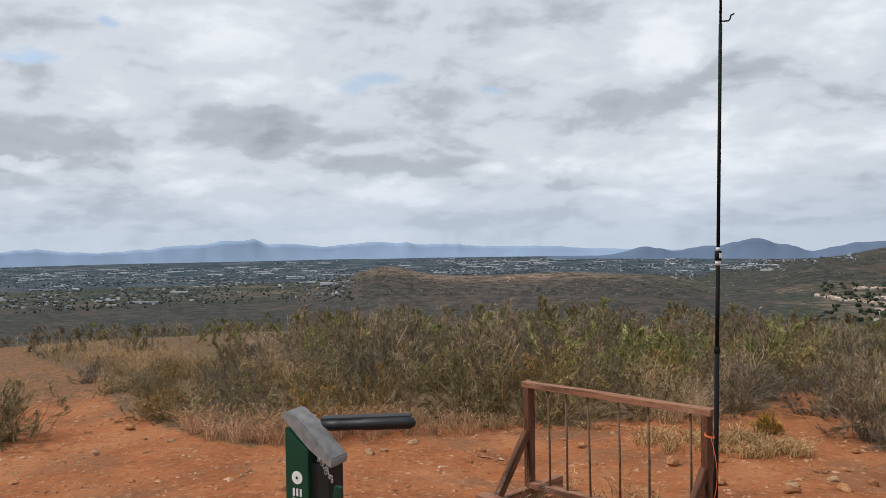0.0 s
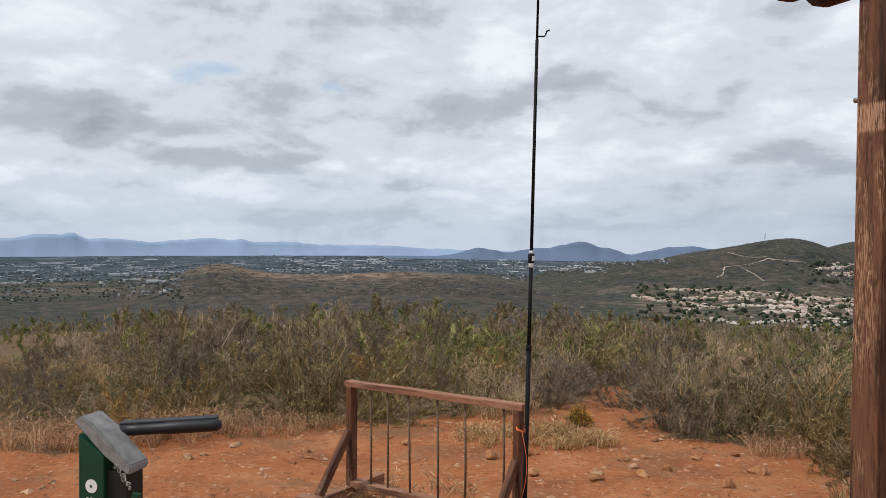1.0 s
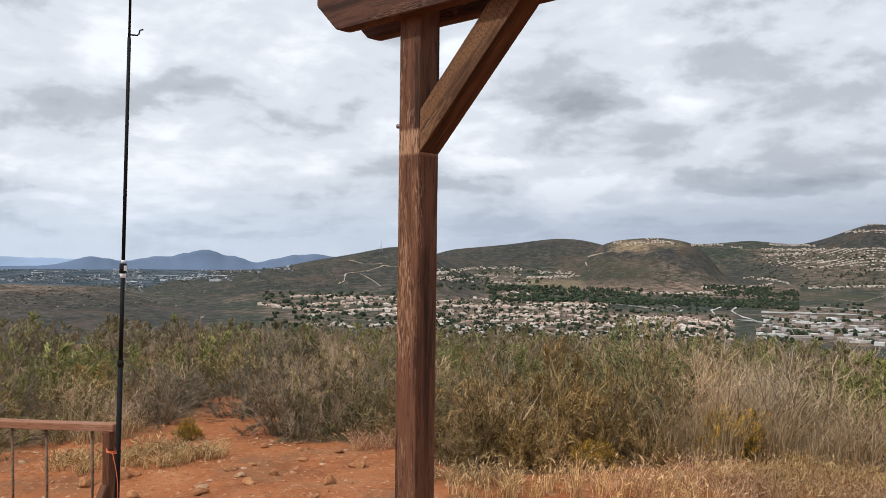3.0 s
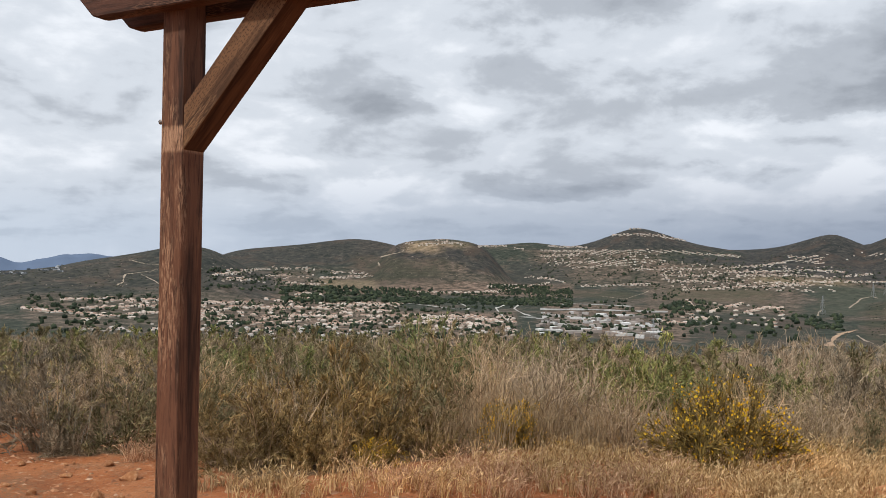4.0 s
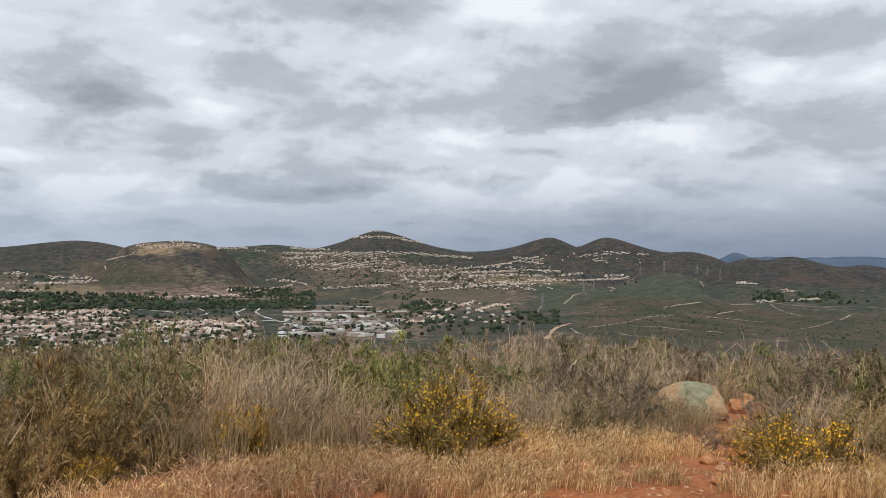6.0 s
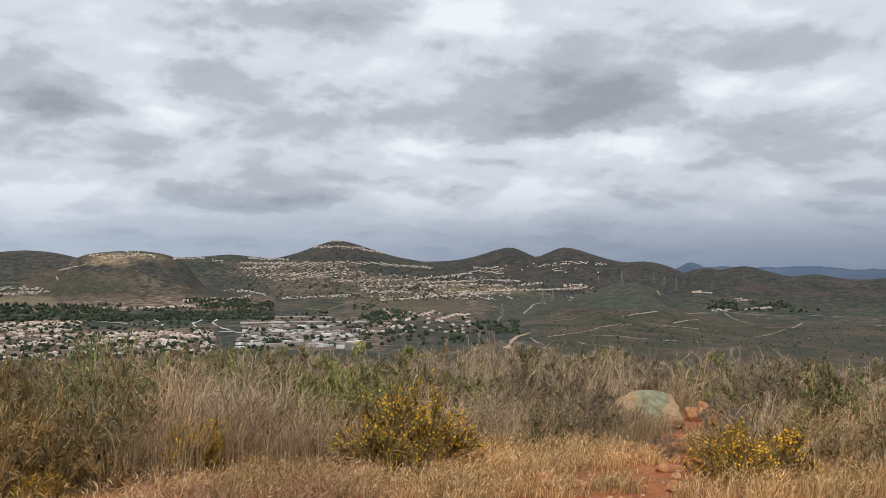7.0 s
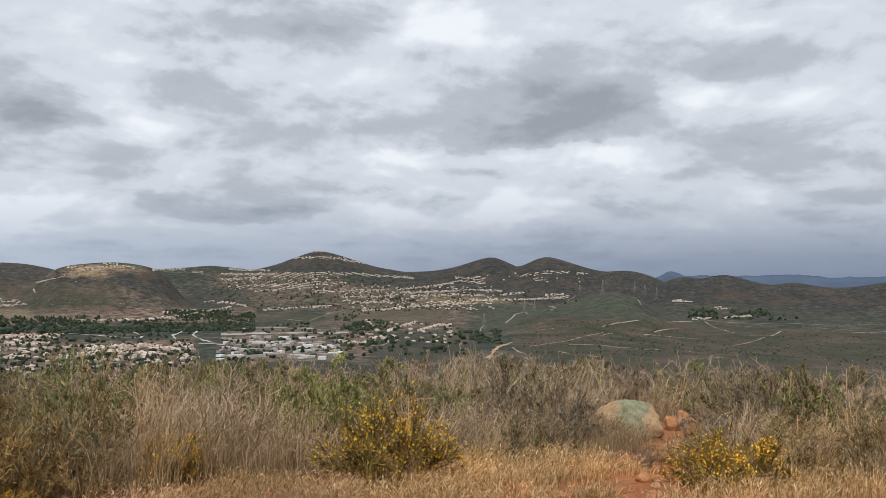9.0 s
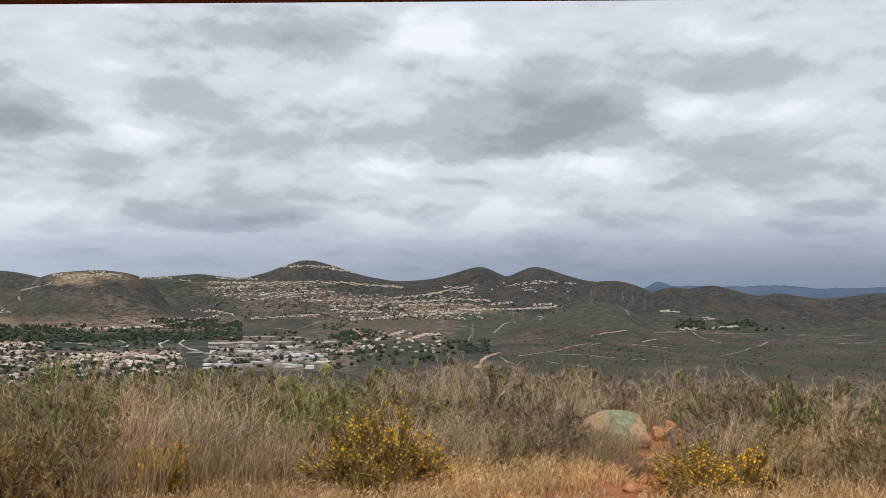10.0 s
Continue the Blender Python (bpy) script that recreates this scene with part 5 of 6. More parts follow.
# looser quarters: headings from, to; rises from, to; houses
QUARTERS = [(-3.0, 5.0, -4.0, -6.2, 40), (4.5, 18.5, -4.3, -6.9, 230), (18.5, 27.0, -5.0, -6.4, 150), (29.0, 37.0, -0.1, -1.4, 130), (37.0, 48.0, -0.9, -2.6, 260), (5.5, 14.0, -1.9, -3.0, 50), (38.5, 45.0, -3.6, -5.0, 40), (46, 55, 0.1, -0.6, 14)]


PLOTS = []


def build_houses():
    rng = np.random.default_rng(17)
    plots = []

    def settle(az, el):
        x, y, z, r, good = on_land(az, el)
        for k in np.nonzero(good & (r > 1300))[0]:
            plots.append((r[k], x[k], y[k], z[k], az[k]))

    for line in STREETS:
        a, e = np.array(line).T
        ends = on_land(a, e)
        metres = np.hypot(np.diff(ends[0]), np.diff(ends[1]))
        metres = np.minimum(metres, 1.35 * np.mean(ends[3]) * np.radians(np.abs(np.diff(a))) + 60)
        n = max(3, int(metres.sum() / 8.5))
        for side in (0.02, -0.035):
            s = np.linspace(0, len(line) - 1, n) + rng.normal(0, 0.04, n)
            el = np.interp(s, np.arange(len(line)), e) + side + rng.normal(0, 0.014, n)
            keep = rng.uniform(size=n) < 0.86
            settle(np.interp(s, np.arange(len(line)), a)[keep], el[keep])
    for a0, a1, e0, e1, n in QUARTERS:
        settle(rng.uniform(a0, a1, n), rng.uniform(e1, e0, n))
    plots.sort()
    PLOTS.extend(plots)
    single = []
    for i, me_shape in enumerate(HOUSES):
        (wv, wf), (rv, rf) = me_shape
        thing = root("house", (0, 0, -400), "pale stucco house with a tiled hip roof in the valley", "house", "houses in the valley")
        part("wall", quick_mesh("wall", wv, wf, M_WALL), None, thing)
        part("roof", quick_mesh("roof", rv, rf, M_ROOF), None, thing)
        single.append(thing)
    vs, fs, mi, base = [], [], [], 0
    for i, (r, x, y, z, az) in enumerate(plots):
        turn = -az + rng.choice((0, 0, 180, 180, 90)) + rng.normal(0, 18)
        size = rng.uniform(0.66, 0.95) if r < 2700 else rng.uniform(0.5, 0.78)
        k = i % 3
        if i < 280:
            m = pose(x, y, z, 0, 0, turn) @ Matrix.Diagonal((size, size, size, 1))
            if i < 3:
                single[k].matrix_basis = m
            else:
                copy_thing(single[k], m)
            continue
        (wv, wf), (rv, rf) = HOUSES[k]
        c, s = math.cos(radians(turn)), math.sin(radians(turn))
        v = np.concatenate((wv, rv)) * size
        vs.append(np.stack((v[:, 0] * c - v[:, 1] * s + x, v[:, 0] * s + v[:, 1] * c + y, v[:, 2] + z), -1))
        fs.append(np.concatenate((wf, rf + len(wv))) + base)
        mi.append(np.concatenate((np.zeros(len(wf), int), np.ones(len(rf), int))))
        base += len(v)
    ob = new("far_houses", quick_mesh("far_houses", np.concatenate(vs), np.concatenate(fs), [M_WALL_FAR, M_ROOF_FAR], np.concatenate(mi)))
    tagged(ob, "rows of pale houses on the far slopes", "houses", kind="stuff")


build_houses()


def boxes_at(name, label, category, spots, mat):
    """Flat-roofed halls and sheds as one far mass. spots: x, y, z, width, depth, height, turn."""
    vs, fs, base = [], [], 0
    for x, y, z, w, d, h, turn in spots:
        c, s = math.cos(turn), math.sin(turn)
        v = np.array([(sx * w / 2, sy * d / 2, zz) for zz in (-4.0, h) for sx, sy in ((-1, -1), (1, -1), (1, 1), (-1, 1))])
        p = np.array([(sx * (w / 2 - 1), sy * (d / 2 - 1), h - 0.8) for sx, sy in ((-1, -1), (1, -1), (1, 1), (-1, 1))])
        v = np.concatenate((v, p))
        vs.append(np.stack((v[:, 0] * c - v[:, 1] * s + x, v[:, 0] * s + v[:, 1] * c + y, v[:, 2] + z), -1))
        q = [(0, 1, 5, 4), (1, 2, 6, 5), (2, 3, 7, 6), (3, 0, 4, 7), (8, 9, 10, 11), (4, 5, 9, 8), (5, 6, 10, 9), (6, 7, 11, 10), (7, 4, 8, 11)]
        fs.append(np.array(q) + base)
        base += 12
    return tagged(new(name, quick_mesh(name, np.concatenate(vs), np.concatenate(fs), mat)), label, category, kind="stuff")


def build_halls():
    rng = np.random.default_rng(23)
    spots = []
    # the shopping centre on the valley floor
    az, el = rng.uniform(28.6, 37.0, 130), rng.uniform(-6.2, -4.65, 130)
    x, y, z, r, good = on_land(az, el)
    for k in np.nonzero(good)[0]:
        spots.append((x[k], y[k], z[k], 9 + 30 * rng.uniform() ** 3, rng.uniform(8, 16), rng.uniform(3.5, 7), radians(-az[k] + rng.choice((0, 24, 24, -35)) + rng.normal(0, 5))))
    boxes_at("shopping_halls", "pale flat-roofed commercial halls in the valley", "buildings", spots, M_HALL)
    # the towns on the plain: many small pale roofs, some long white sheds
    spots = []
    sheds = []
    for a0, a1, e0, e1, n, big in ((-64, -14, -1.75, -3.6, 4200, 0.012), (-64, -38, -3.0, -4.6, 1100, 0.01), (-60, -33, -2.15, -2.75, 90, 1.0), (-33, -20, -2.1, -2.5, 30, 1.0), (-17, -9, -2.3, -2.9, 24, 1.0), (-32, -8, -1.9, -2.85, 2000, 0.012), (-17, -4, -1.7, -2.3, 900, 0.01)):
        az, el = rng.uniform(a0, a1, n), rng.uniform(e1, e0, n)
        x, y, z, r, good = on_land(az, el)
        clump = fractal(az / 2.5, el * 3.0, 3, 77)
        for k in np.nonzero(good & (clump > -0.25))[0]:
            if r[k] < (1900 if az[k] < -38 else 2700):
                continue
            wide = rng.uniform(30, 80) if rng.uniform() < big else rng.uniform(4, 10)
            (sheds if wide > 12 else spots).append((x[k], y[k], z[k] + 0.9, wide, rng.uniform(4, 9), rng.uniform(2, 3.4), radians(-az[k]) + rng.normal(0, 0.35)))
    boxes_at("far_towns", "pale roofs of towns spread over the plain", "buildings", spots, M_TOWN)
    boxes_at("far_sheds", "long white sheds on the distant plain", "buildings", sheds, M_SHED)


build_halls()


def build_trees():
    """Dark clumps of street trees and groves in the valley."""
    rng = np.random.default_rng(29)
    bm = bmesh.new()
    bmesh.ops.create_icosphere(bm, subdivisions=1, radius=1.0)
    bm.verts.ensure_lookup_table()
    uv = np.array([v.co for v in bm.verts])
    uf = np.array([[v.index for v in f.verts] for f in bm.faces])
    bm.free()
    ov = np.array(((1, 0, 0), (-0.5, 0.87, 0), (-0.5, -0.87, 0), (0.1, 0, 1.1), (0.4, 0.5, 0.7), (-0.6, 0, 0.75)))
    of = np.array(((0, 1, 4), (1, 5, 4), (1, 2, 5), (2, 3, 5), (2, 0, 3), (0, 4, 3), (3, 4, 5)))
    vs, fs, base = [], [], 0
    groves = [(-6, 4, -3.7, -6.2, 420, 4.5), (4, 27, -4.1, -6.9, 1150, 4.0), (5, 14, -1.9, -3.4, 420, 4.5), (10, 21, -3.15, -4.2, 700, 6), (18.5, 31, -3.35, -4.2, 1500, 4.2), (25, 31, -2.75, -3.3, 700, 5), (28, 46, -0.3, -2.7, 700, 4.5), (36.5, 40, -2.6, -4.4, 420, 5),
              (40, 54, -0.9, -2.1, 420, 4.5), (30, 46, -3.6, -6.0, 480, 5), (-64, -10, -2.0, -3.3, 2600, 2.3), (-64, -38, -3.0, -4.8, 1100, 2.4), (61.5, 69, -2.2, -2.9, 260, 7), (50, 76, -3.2, -5.6, 1000, 1.5), (45.5, 48.5, -4.0, -5.0, 200, 5), (28.5, 38, -4.7, -6.4, 330, 4)]
    for a0, a1, e0, e1, n, size in groves:
        az, el = rng.uniform(a0, a1, n), rng.uniform(e1, e0, n)
        x, y, z, r, good = on_land(az, el)
        clump = fractal(az / 1.1, el * 4.5, 3, 51)
        for k in np.nonzero(good & (clump > (-0.5 if n > 650 else -0.1)))[0]:
            s = size * rng.uniform(0.6, 1.3)
            if a1 <= -8 and r[k] < (1900 if az[k] < -38 else 2750):
                continue
            if r[k] > 2700:
                vs.append(ov * (1 + 0.3 * rng.uniform(-1, 1, (6, 1))) * s * np.array((1.2, 1.2, 1.4)) + np.array((x[k], y[k], z[k])))
                fs.append(of + base)
                base += 6
                continue
            v = uv * (1 + 0.35 * rng.uniform(-1, 1, (len(uv), 1))) * np.array((s * rng.uniform(0.7, 1.5), s * rng.uniform(0.7, 1.3), s * rng.uniform(0.7, 1.4))) + np.array((x[k], y[k], z[k] + s * 0.55))
            vs.append(v)
            fs.append(uf + base)
            base += len(v)
    for r, x, y, z, az in PLOTS:
        for _ in range(1):
            s = rng.uniform(1.4, 3.4) * (1.0 if r < 2700 else 0.7)
            px, py = x + rng.normal(0, 9), y + rng.normal(0, 9)
            v = ov * (1 + 0.3 * rng.uniform(-1, 1, (6, 1))) * s * np.array((1, 1, rng.uniform(1.2, 2.2))) + np.array((px, py, z))
            vs.append(v)
            fs.append(of + base)
            base += len(v)
    tagged(new("valley_trees", quick_mesh("valley_trees", np.concatenate(vs), np.concatenate(fs), M_TREE)), "dark green trees among the valley's houses", "trees", kind="stuff")


build_trees()


def hill_scrub():
    """Scattered scrub and pale outcrops on the hills, too far to pick apart."""
    rng = np.random.default_rng(37)
    ov = np.array(((1, 0, 0), (0, 1, 0), (-1, 0, 0), (0, -1, 0), (0, 0, 1), (0, 0, -1.0)))
    of = np.array(((0, 1, 4), (1, 2, 4), (2, 3, 4), (3, 0, 4), (1, 0, 5), (2, 1, 5), (3, 2, 5), (0, 3, 5)))
    dark = joined_paint("scrub_far", (0.0, (0.014, 0.020, 0.012)), (0.6, (0.034, 0.042, 0.024)), (1.0, (0.062, 0.066, 0.038)))
    rock = joined_paint("outcrop_far", (0.0, (0.17, 0.13, 0.10)), (1.0, (0.36, 0.30, 0.25)))
    vs, fs, mi, base = [], [], [], 0
    for a0, a1, e0, e1, n, stony in ((-44, -11, -2.4, -4.6, 1700, 0.16), (-12, 8, -0.4, -3.9, 1300, 0.14), (8, 20, 0.3, -2.2, 500, 0.05), (17, 30, 0.4, -2.6, 1000, 0.12), (31, 44, 1.3, 0.1, 300, 0.1), (44, 60, 1.2, -0.8, 600, 0.05), (48, 62, -1.1, -3.5, 260, 0.02), (58, 78, 0.0, -3.0, 600, 0.05), (50, 78, -3.2, -5.4, 150, 0.3)):
        az, el = rng.uniform(a0, a1, n), rng.uniform(e1, e0, n)
        x, y, z, r, good = on_land(az, el)
        for k in np.nonzero(good)[0]:
            s = rng.uniform(0.7, 2.6)
            v = ov * rng.uniform(0.6, 1.2, (6, 1)) * np.array((s * 1.3, s, s * 0.75)) + np.array((x[k], y[k], z[k] + 0.2 * s))
            vs.append(v)
            fs.append(of + base)
            mi.append(np.full(8, int(rng.uniform() < stony)))
            base += 6
    ob = new("hill_scrub", quick_mesh("hill_scrub", np.concatenate(vs), np.concatenate(fs), [dark, rock], np.concatenate(mi)))
    tagged(ob, "dark scrub and pale outcrops dotting the far hills", "scrub", kind="stuff")


hill_scrub()

# dirt tracks as headings and rises
TRACKS_A = [
    [(48.9, -3.56), (49.2, -3.23), (49.5, -2.9), (50.1, -2.73), (50.5, -2.8)], [(47.1, -4.15), (47.1, -3.91), (47.3, -3.75)], [(50.1, -4.14), (51.4, -3.99), (52.6, -3.77), (53.4, -3.67)], [(51.8, -2.17), (52.4, -2.36), (52.1, -2.53)], [(52.4, -2.2), (53.3, -1.86), (53.7, -1.54)],
    [(50.6, -5.13), (51.8, -4.99), (53.4, -4.67), (54.5, -4.32), (55.7, -4.09)], [(55.7, -3.65), (56.9, -3.35), (58.1, -3.16)], [(53.4, -4.95), (55.3, -4.97), (57.3, -5.07), (59.6, -5.15)], [(52.6, -5.45), (53.4, -5.62), (55.4, -5.76)], [(60.0, -3.26), (62.6, -3.03), (62.9, -3.33), (63.7, -3.65), (64.4, -3.77)],
    [(62.6, -3.03), (64.8, -3.11), (68.3, -3.06), (70.0, -3.04), (72.9, -2.95)],
]
TRACKS_B = [
    [(59.2, -3.91), (60.9, -3.58)], [(58.5, -4.13), (61.1, -4.28), (62.2, -4.27)], [(64.4, -4.65), (65.8, -4.32), (66.4, -4.0)], [(64.8, -3.99), (66.9, -3.9), (67.4, -3.58)], [(57.7, -1.46), (58.1, -1.73), (58.3, -2.05)],
    [(71.6, -3.55), (73.5, -3.35)], [(55.5, -4.3), (56.4, -4.11)], [(49.4, -5.24), (49.8, -5.59), (50.4, -5.74)],
]
TRACKS_HILL = [
    [(-0.1, -1.32), (0.9, -1.59), (2.4, -1.66)], [(-0.7, -3.09), (-0.3, -2.81), (-0.2, -2.37), (1.3, -2.15), (2.4, -1.78), (4.8, -1.95)], [(17.0, -1.54), (16.9, -0.94), (18.7, -0.54), (19.2, -0.2)], [(-26.9, -3.7), (-26.8, -3.35), (-26.9, -3.2)],
    [(0.8, -2.3), (1.7, -2.8), (2.3, -3.2)], [(37.9, -5.1), (39.9, -5.3), (41.2, -4.75)], [(33.0, -3.4), (34.6, -3.5), (35.6, -3.2), (36.3, -2.9)],
]
TRACKS = TRACKS_A + TRACKS_B + TRACKS_HILL
LANES_A = [
    [(19.0, -4.2), (21.4, -4.43), (23.5, -4.58), (23.6, -4.36), (22.8, -4.16), (21.9, -3.99)], [(26.8, -5.55), (25.8, -4.77), (25.6, -4.39), (26.3, -4.09), (27.3, -4.02)], [(27.3, -4.02), (26.9, -4.4), (27.5, -4.79), (28.3, -5.0)],
]
ROADS = LANES_A


def strip(name, label, line, wide, mat):
    """A road or track laid over the land."""
    a, e = np.array(line).T
    t = np.linspace(0, len(line) - 1, 24 * (len(line) - 1) + 1)
    az = np.interp(t, np.arange(len(line)), a) + 0.07 * fractal(t * 1.3 + a[0], t * 0, 3, 61)
    el = np.interp(t, np.arange(len(line)), e) + 0.02 * fractal(t * 1.7 + e[0], t * 0, 2, 62)
    x, y, z, r, good = on_land(az, el)
    x, y = x[good], y[good]
    for _ in range(3):
        x[1:-1], y[1:-1] = (x[:-2] + 2 * x[1:-1] + x[2:]) / 4, (y[:-2] + 2 * y[1:-1] + y[2:]) / 4
    d = np.gradient(np.stack((x, y), -1), axis=0)
    d = d / np.maximum(np.linalg.norm(d, axis=1, keepdims=True), 1e-6)
    nx, ny = -d[:, 1], d[:, 0]
    w = wide / 2 * np.clip(0.7 + 0.5 * fractal(np.arange(len(x)) / 6.0 + x[0], x * 0, 3, 63), 0.22, 1.4)
    rows = [np.stack((x + nx * w * k, y + ny * w * k, land_height(x + nx * w * k, y + ny * w * k) + 1.1), -1) for k in (-1, -0.33, 0.33, 1)]
    v = np.stack(rows, 1).reshape(-1, 3)
    n = len(x)
    i = np.arange(n - 1)[:, None] * 4
    j = np.arange(3)[None, :]
    q = np.stack((i + j, i + j + 1, i + j + 5, i + j + 4), -1).reshape(-1, 4)
    tagged(new(name, quick_mesh(name, v, q, mat, smooth=True)), label, "road" if "road" in name else "track", kind="structure")


def pale(name, a, b):
    k = Mat(name, 0.95, spec=0.1)
    k.colour(k.ramp(k.noise(0.06, 5.0, 0.6, vec=k.world()), (0.35, a), (0.65, b)))
    return k.m


M_TRACK, M_ROAD, M_LOT = pale("track_soil", (0.25, 0.20, 0.15), (0.40, 0.33, 0.25)), pale("concrete_road", (0.36, 0.34, 0.31), (0.50, 0.48, 0.44)), pale("car_park", (0.26, 0.25, 0.235), (0.40, 0.39, 0.36))
for line_ in TRACKS:
    strip("dirt_track", "pale dirt track winding over the scrub slopes", line_, 6.0, M_TRACK)
for line_ in ROADS:
    strip("valley_road", "pale road curving through the valley", line_, 9.0, M_ROAD)
for line_, wide_ in (([(28.8, -4.42), (33.2, -4.35), (37.5, -4.30)], 60.0), ([(29.7, -4.06), (32.2, -3.95), (35.0, -4.00)], 60.0), ([(27.6, -5.0), (30.7, -5.25)], 30.0)):
    strip("car_park_road", "wide grey car park and playing ground in the valley", line_, wide_, M_LOT)
strip("bare_track", "bare orange graded slope beside a track", [(47.7, -6.1), (48.1, -5.46), (48.6, -5.15), (49.3, -4.88)], 16.0, pale("graded_soil", (0.30, 0.20, 0.13), (0.44, 0.31, 0.21)))

M_STEEL = plain("galvanised_steel", (0.30, 0.31, 0.32), 0.6, 0.1, 0.5, 0.3, bump=0)


def lattice_tower(name, label, az, el, tall, arms):
    """A tapering lattice mast with four legs, cross-bracing and arms."""
    x, y, z, r, good = on_land(az, el)
    tall = tall * 1.2
    thing = root(name, (float(x[0]), float(y[0]), float(z[0]) - 1), label, "tower", "lattice towers in the valley")
    half = lambda h: tall * 0.11 * (1 - h) ** 1.4 + tall * 0.018  # noqa: E731
    corners = ((-1, -1), (1, -1), (1, 1), (-1, 1))
    steps = [0, 0.2, 0.38, 0.54, 0.68, 0.80, 0.90, 1.0]
    for cx, cy in corners:
        part("leg", rod([(cx * half(h), cy * half(h), h * tall) for h in steps], 0.20, 4), M_STEEL, thing)
    bm = bmesh.new()
    for h0, h1 in zip(steps, steps[1:]):
        for (ax, ay), (bx, by) in zip(corners, corners[1:] + corners[:1]):
            for p, q in (((ax * half(h0), ay * half(h0), h0 * tall), (bx * half(h1), by * half(h1), h1 * tall)), ((bx * half(h0), by * half(h0), h0 * tall), (ax * half(h1), ay * half(h1), h1 * tall))):
                t_ = rod([p, q], 0.11, 3)
                me = bpy.data.meshes.new("t")
                t_.to_mesh(me)
                t_.free()
                bm.from_mesh(me)
                bpy.data.meshes.remove(me)
    part("bracing", bm, M_STEEL, thing)
    for h, reach in arms:
        part("arm", rod([(-reach, 0, h * tall), (0, 0, h * tall + tall * 0.02), (reach, 0, h * tall)], 0.16, 4), M_STEEL, thing)


for az_, el_, tall_ in ((47.3, -4.0, 44), (50.2, -2.75, 40), (50.9, -2.6, 38), (54.1, -1.5, 40), (55.7, -1.32, 42), (57.9, -1.25, 44), (58.6, -1.35, 44), (59.4, -1.6, 44), (36.6, -6.2, 34)):
    lattice_tower("power_pylon", "grey steel lattice power pylon on the slope", az_, el_, tall_, ((0.62, 8), (0.76, 7), (0.90, 5)))
lattice_tower("radio_tower", "slim lattice radio tower on the hilltop", 2.3, -0.75, 34, ((0.55, 2.5), (0.8, 2.5)))

# ---------------------------------------------------------------- the shelter
M_POST = wood("stained_post", (0.034, 0.016, 0.010), (0.132, 0.056, 0.030), (0.40, 0.23, 0.135), band=(1.905, 1.965))
M_BEAM = wood("stained_beam", (0.036, 0.017, 0.011), (0.092, 0.040, 0.025), (0.20, 0.10, 0.06))
M_BRACE = wood("incised_brace", (0.070, 0.032, 0.015), (0.165, 0.082, 0.038), (0.30, 0.165, 0.08), incised=True)
M_BOLT = plain("zinc_bolt", (0.22, 0.19, 0.17), 0.5, metal=0.8)

POST = Vector((0.3805, 1.8815, 0))
RUN = Vector((math.cos(radians(-48.6)), math.sin(radians(-48.6)), 0))
CROSS = Vector((-RUN.y, RUN.x, 0))
BAY = 2.75
UNIT = 1.3      # the timber work is drawn at this scale
shelter = root("shade_shelter", tuple(POST * UNIT), "reddish stained timber shelter frame of post and beams", "shelter", size=UNIT)
SHELTER_INV = Matrix.Translation(-POST)


def shelter_part(name, bm, mat, m, label=""):
    ob = part(name, bm, mat, shelter, label)
    ob.matrix_basis = SHELTER_INV @ m
    return ob


for at, sign in ((0.0, 1), (BAY, -1)):
    foot = POST + RUN * at
    shelter_part("post", bar(2.34, 0.068, 0.068, 0.004, 26, 0.0025, 3 + at), M_POST, axes(foot - Vector((0, 0, 0.08)), foot + Vector((0, 0, 2)), RUN), "weathered square post, stain worn along the corners")
    low = foot + RUN * (0.034 * sign) + Vector((0, 0, 1.832 + 0.048))
    up = low + (RUN * sign + Vector((0, 0, 1.05))).normalized() * 0.62
    bm = bar(0.70, 0.069, 0.066, 0.003)
    m = axes(low - (up - low).normalized() * 0.07, up, Vector((0, 0, -1)))
    # cut square with the post's face
    inv = m.inverted()
    face = inv @ (foot + RUN * (0.0345 * sign) + Vector((0, 0, 1.8)))
    bmesh.ops.bisect_plane(bm, geom=list(bm.verts) + list(bm.edges) + list(bm.faces), plane_co=face, plane_no=inv.to_3x3() @ (RUN * -sign), clear_outer=True)
    bmesh.ops.holes_fill(bm, edges=[e for e in bm.edges if e.is_boundary])
    shelter_part("brace", bm, M_BRACE, m, "knee brace with incised preservative cuts")
beam_outline = [(-0.225, 0.0), (-0.207, -0.004), (BAY + 0.207, -0.004), (BAY + 0.225, 0.0), (BAY + 0.30, 0.072), (BAY + 0.30, 0.14), (-0.30, 0.14), (-0.30, 0.072)]
for offset in (-1, 1):
    bm = profile(beam_outline, 0.038)
    bmesh.ops.bevel(bm, geom=list(bm.edges), offset=0.003, segments=1, affect="EDGES")
    # the mesh runs along its own z for the grain
    bmesh.ops.transform(bm, matrix=Matrix(((0, 0, 1, 0), (0, 1, 0, 0), (1, 0, 0, 0), (0, 0, 0, 1))), verts=bm.verts)
    bmesh.ops.recalc_face_normals(bm, faces=bm.faces)
    base = POST + CROSS * (offset * 0.0535) + Vector((0, 0, 2.151))
    m = Matrix.Translation(base) @ Matrix(((0, CROSS.x, RUN.x, 0), (0, CROSS.y, RUN.y, 0), (1, 0, 0, 0), (0, 0, 0, 1)))
    shelter_part("beam", bm, M_BEAM, m, "paired beam with chamfered ends")
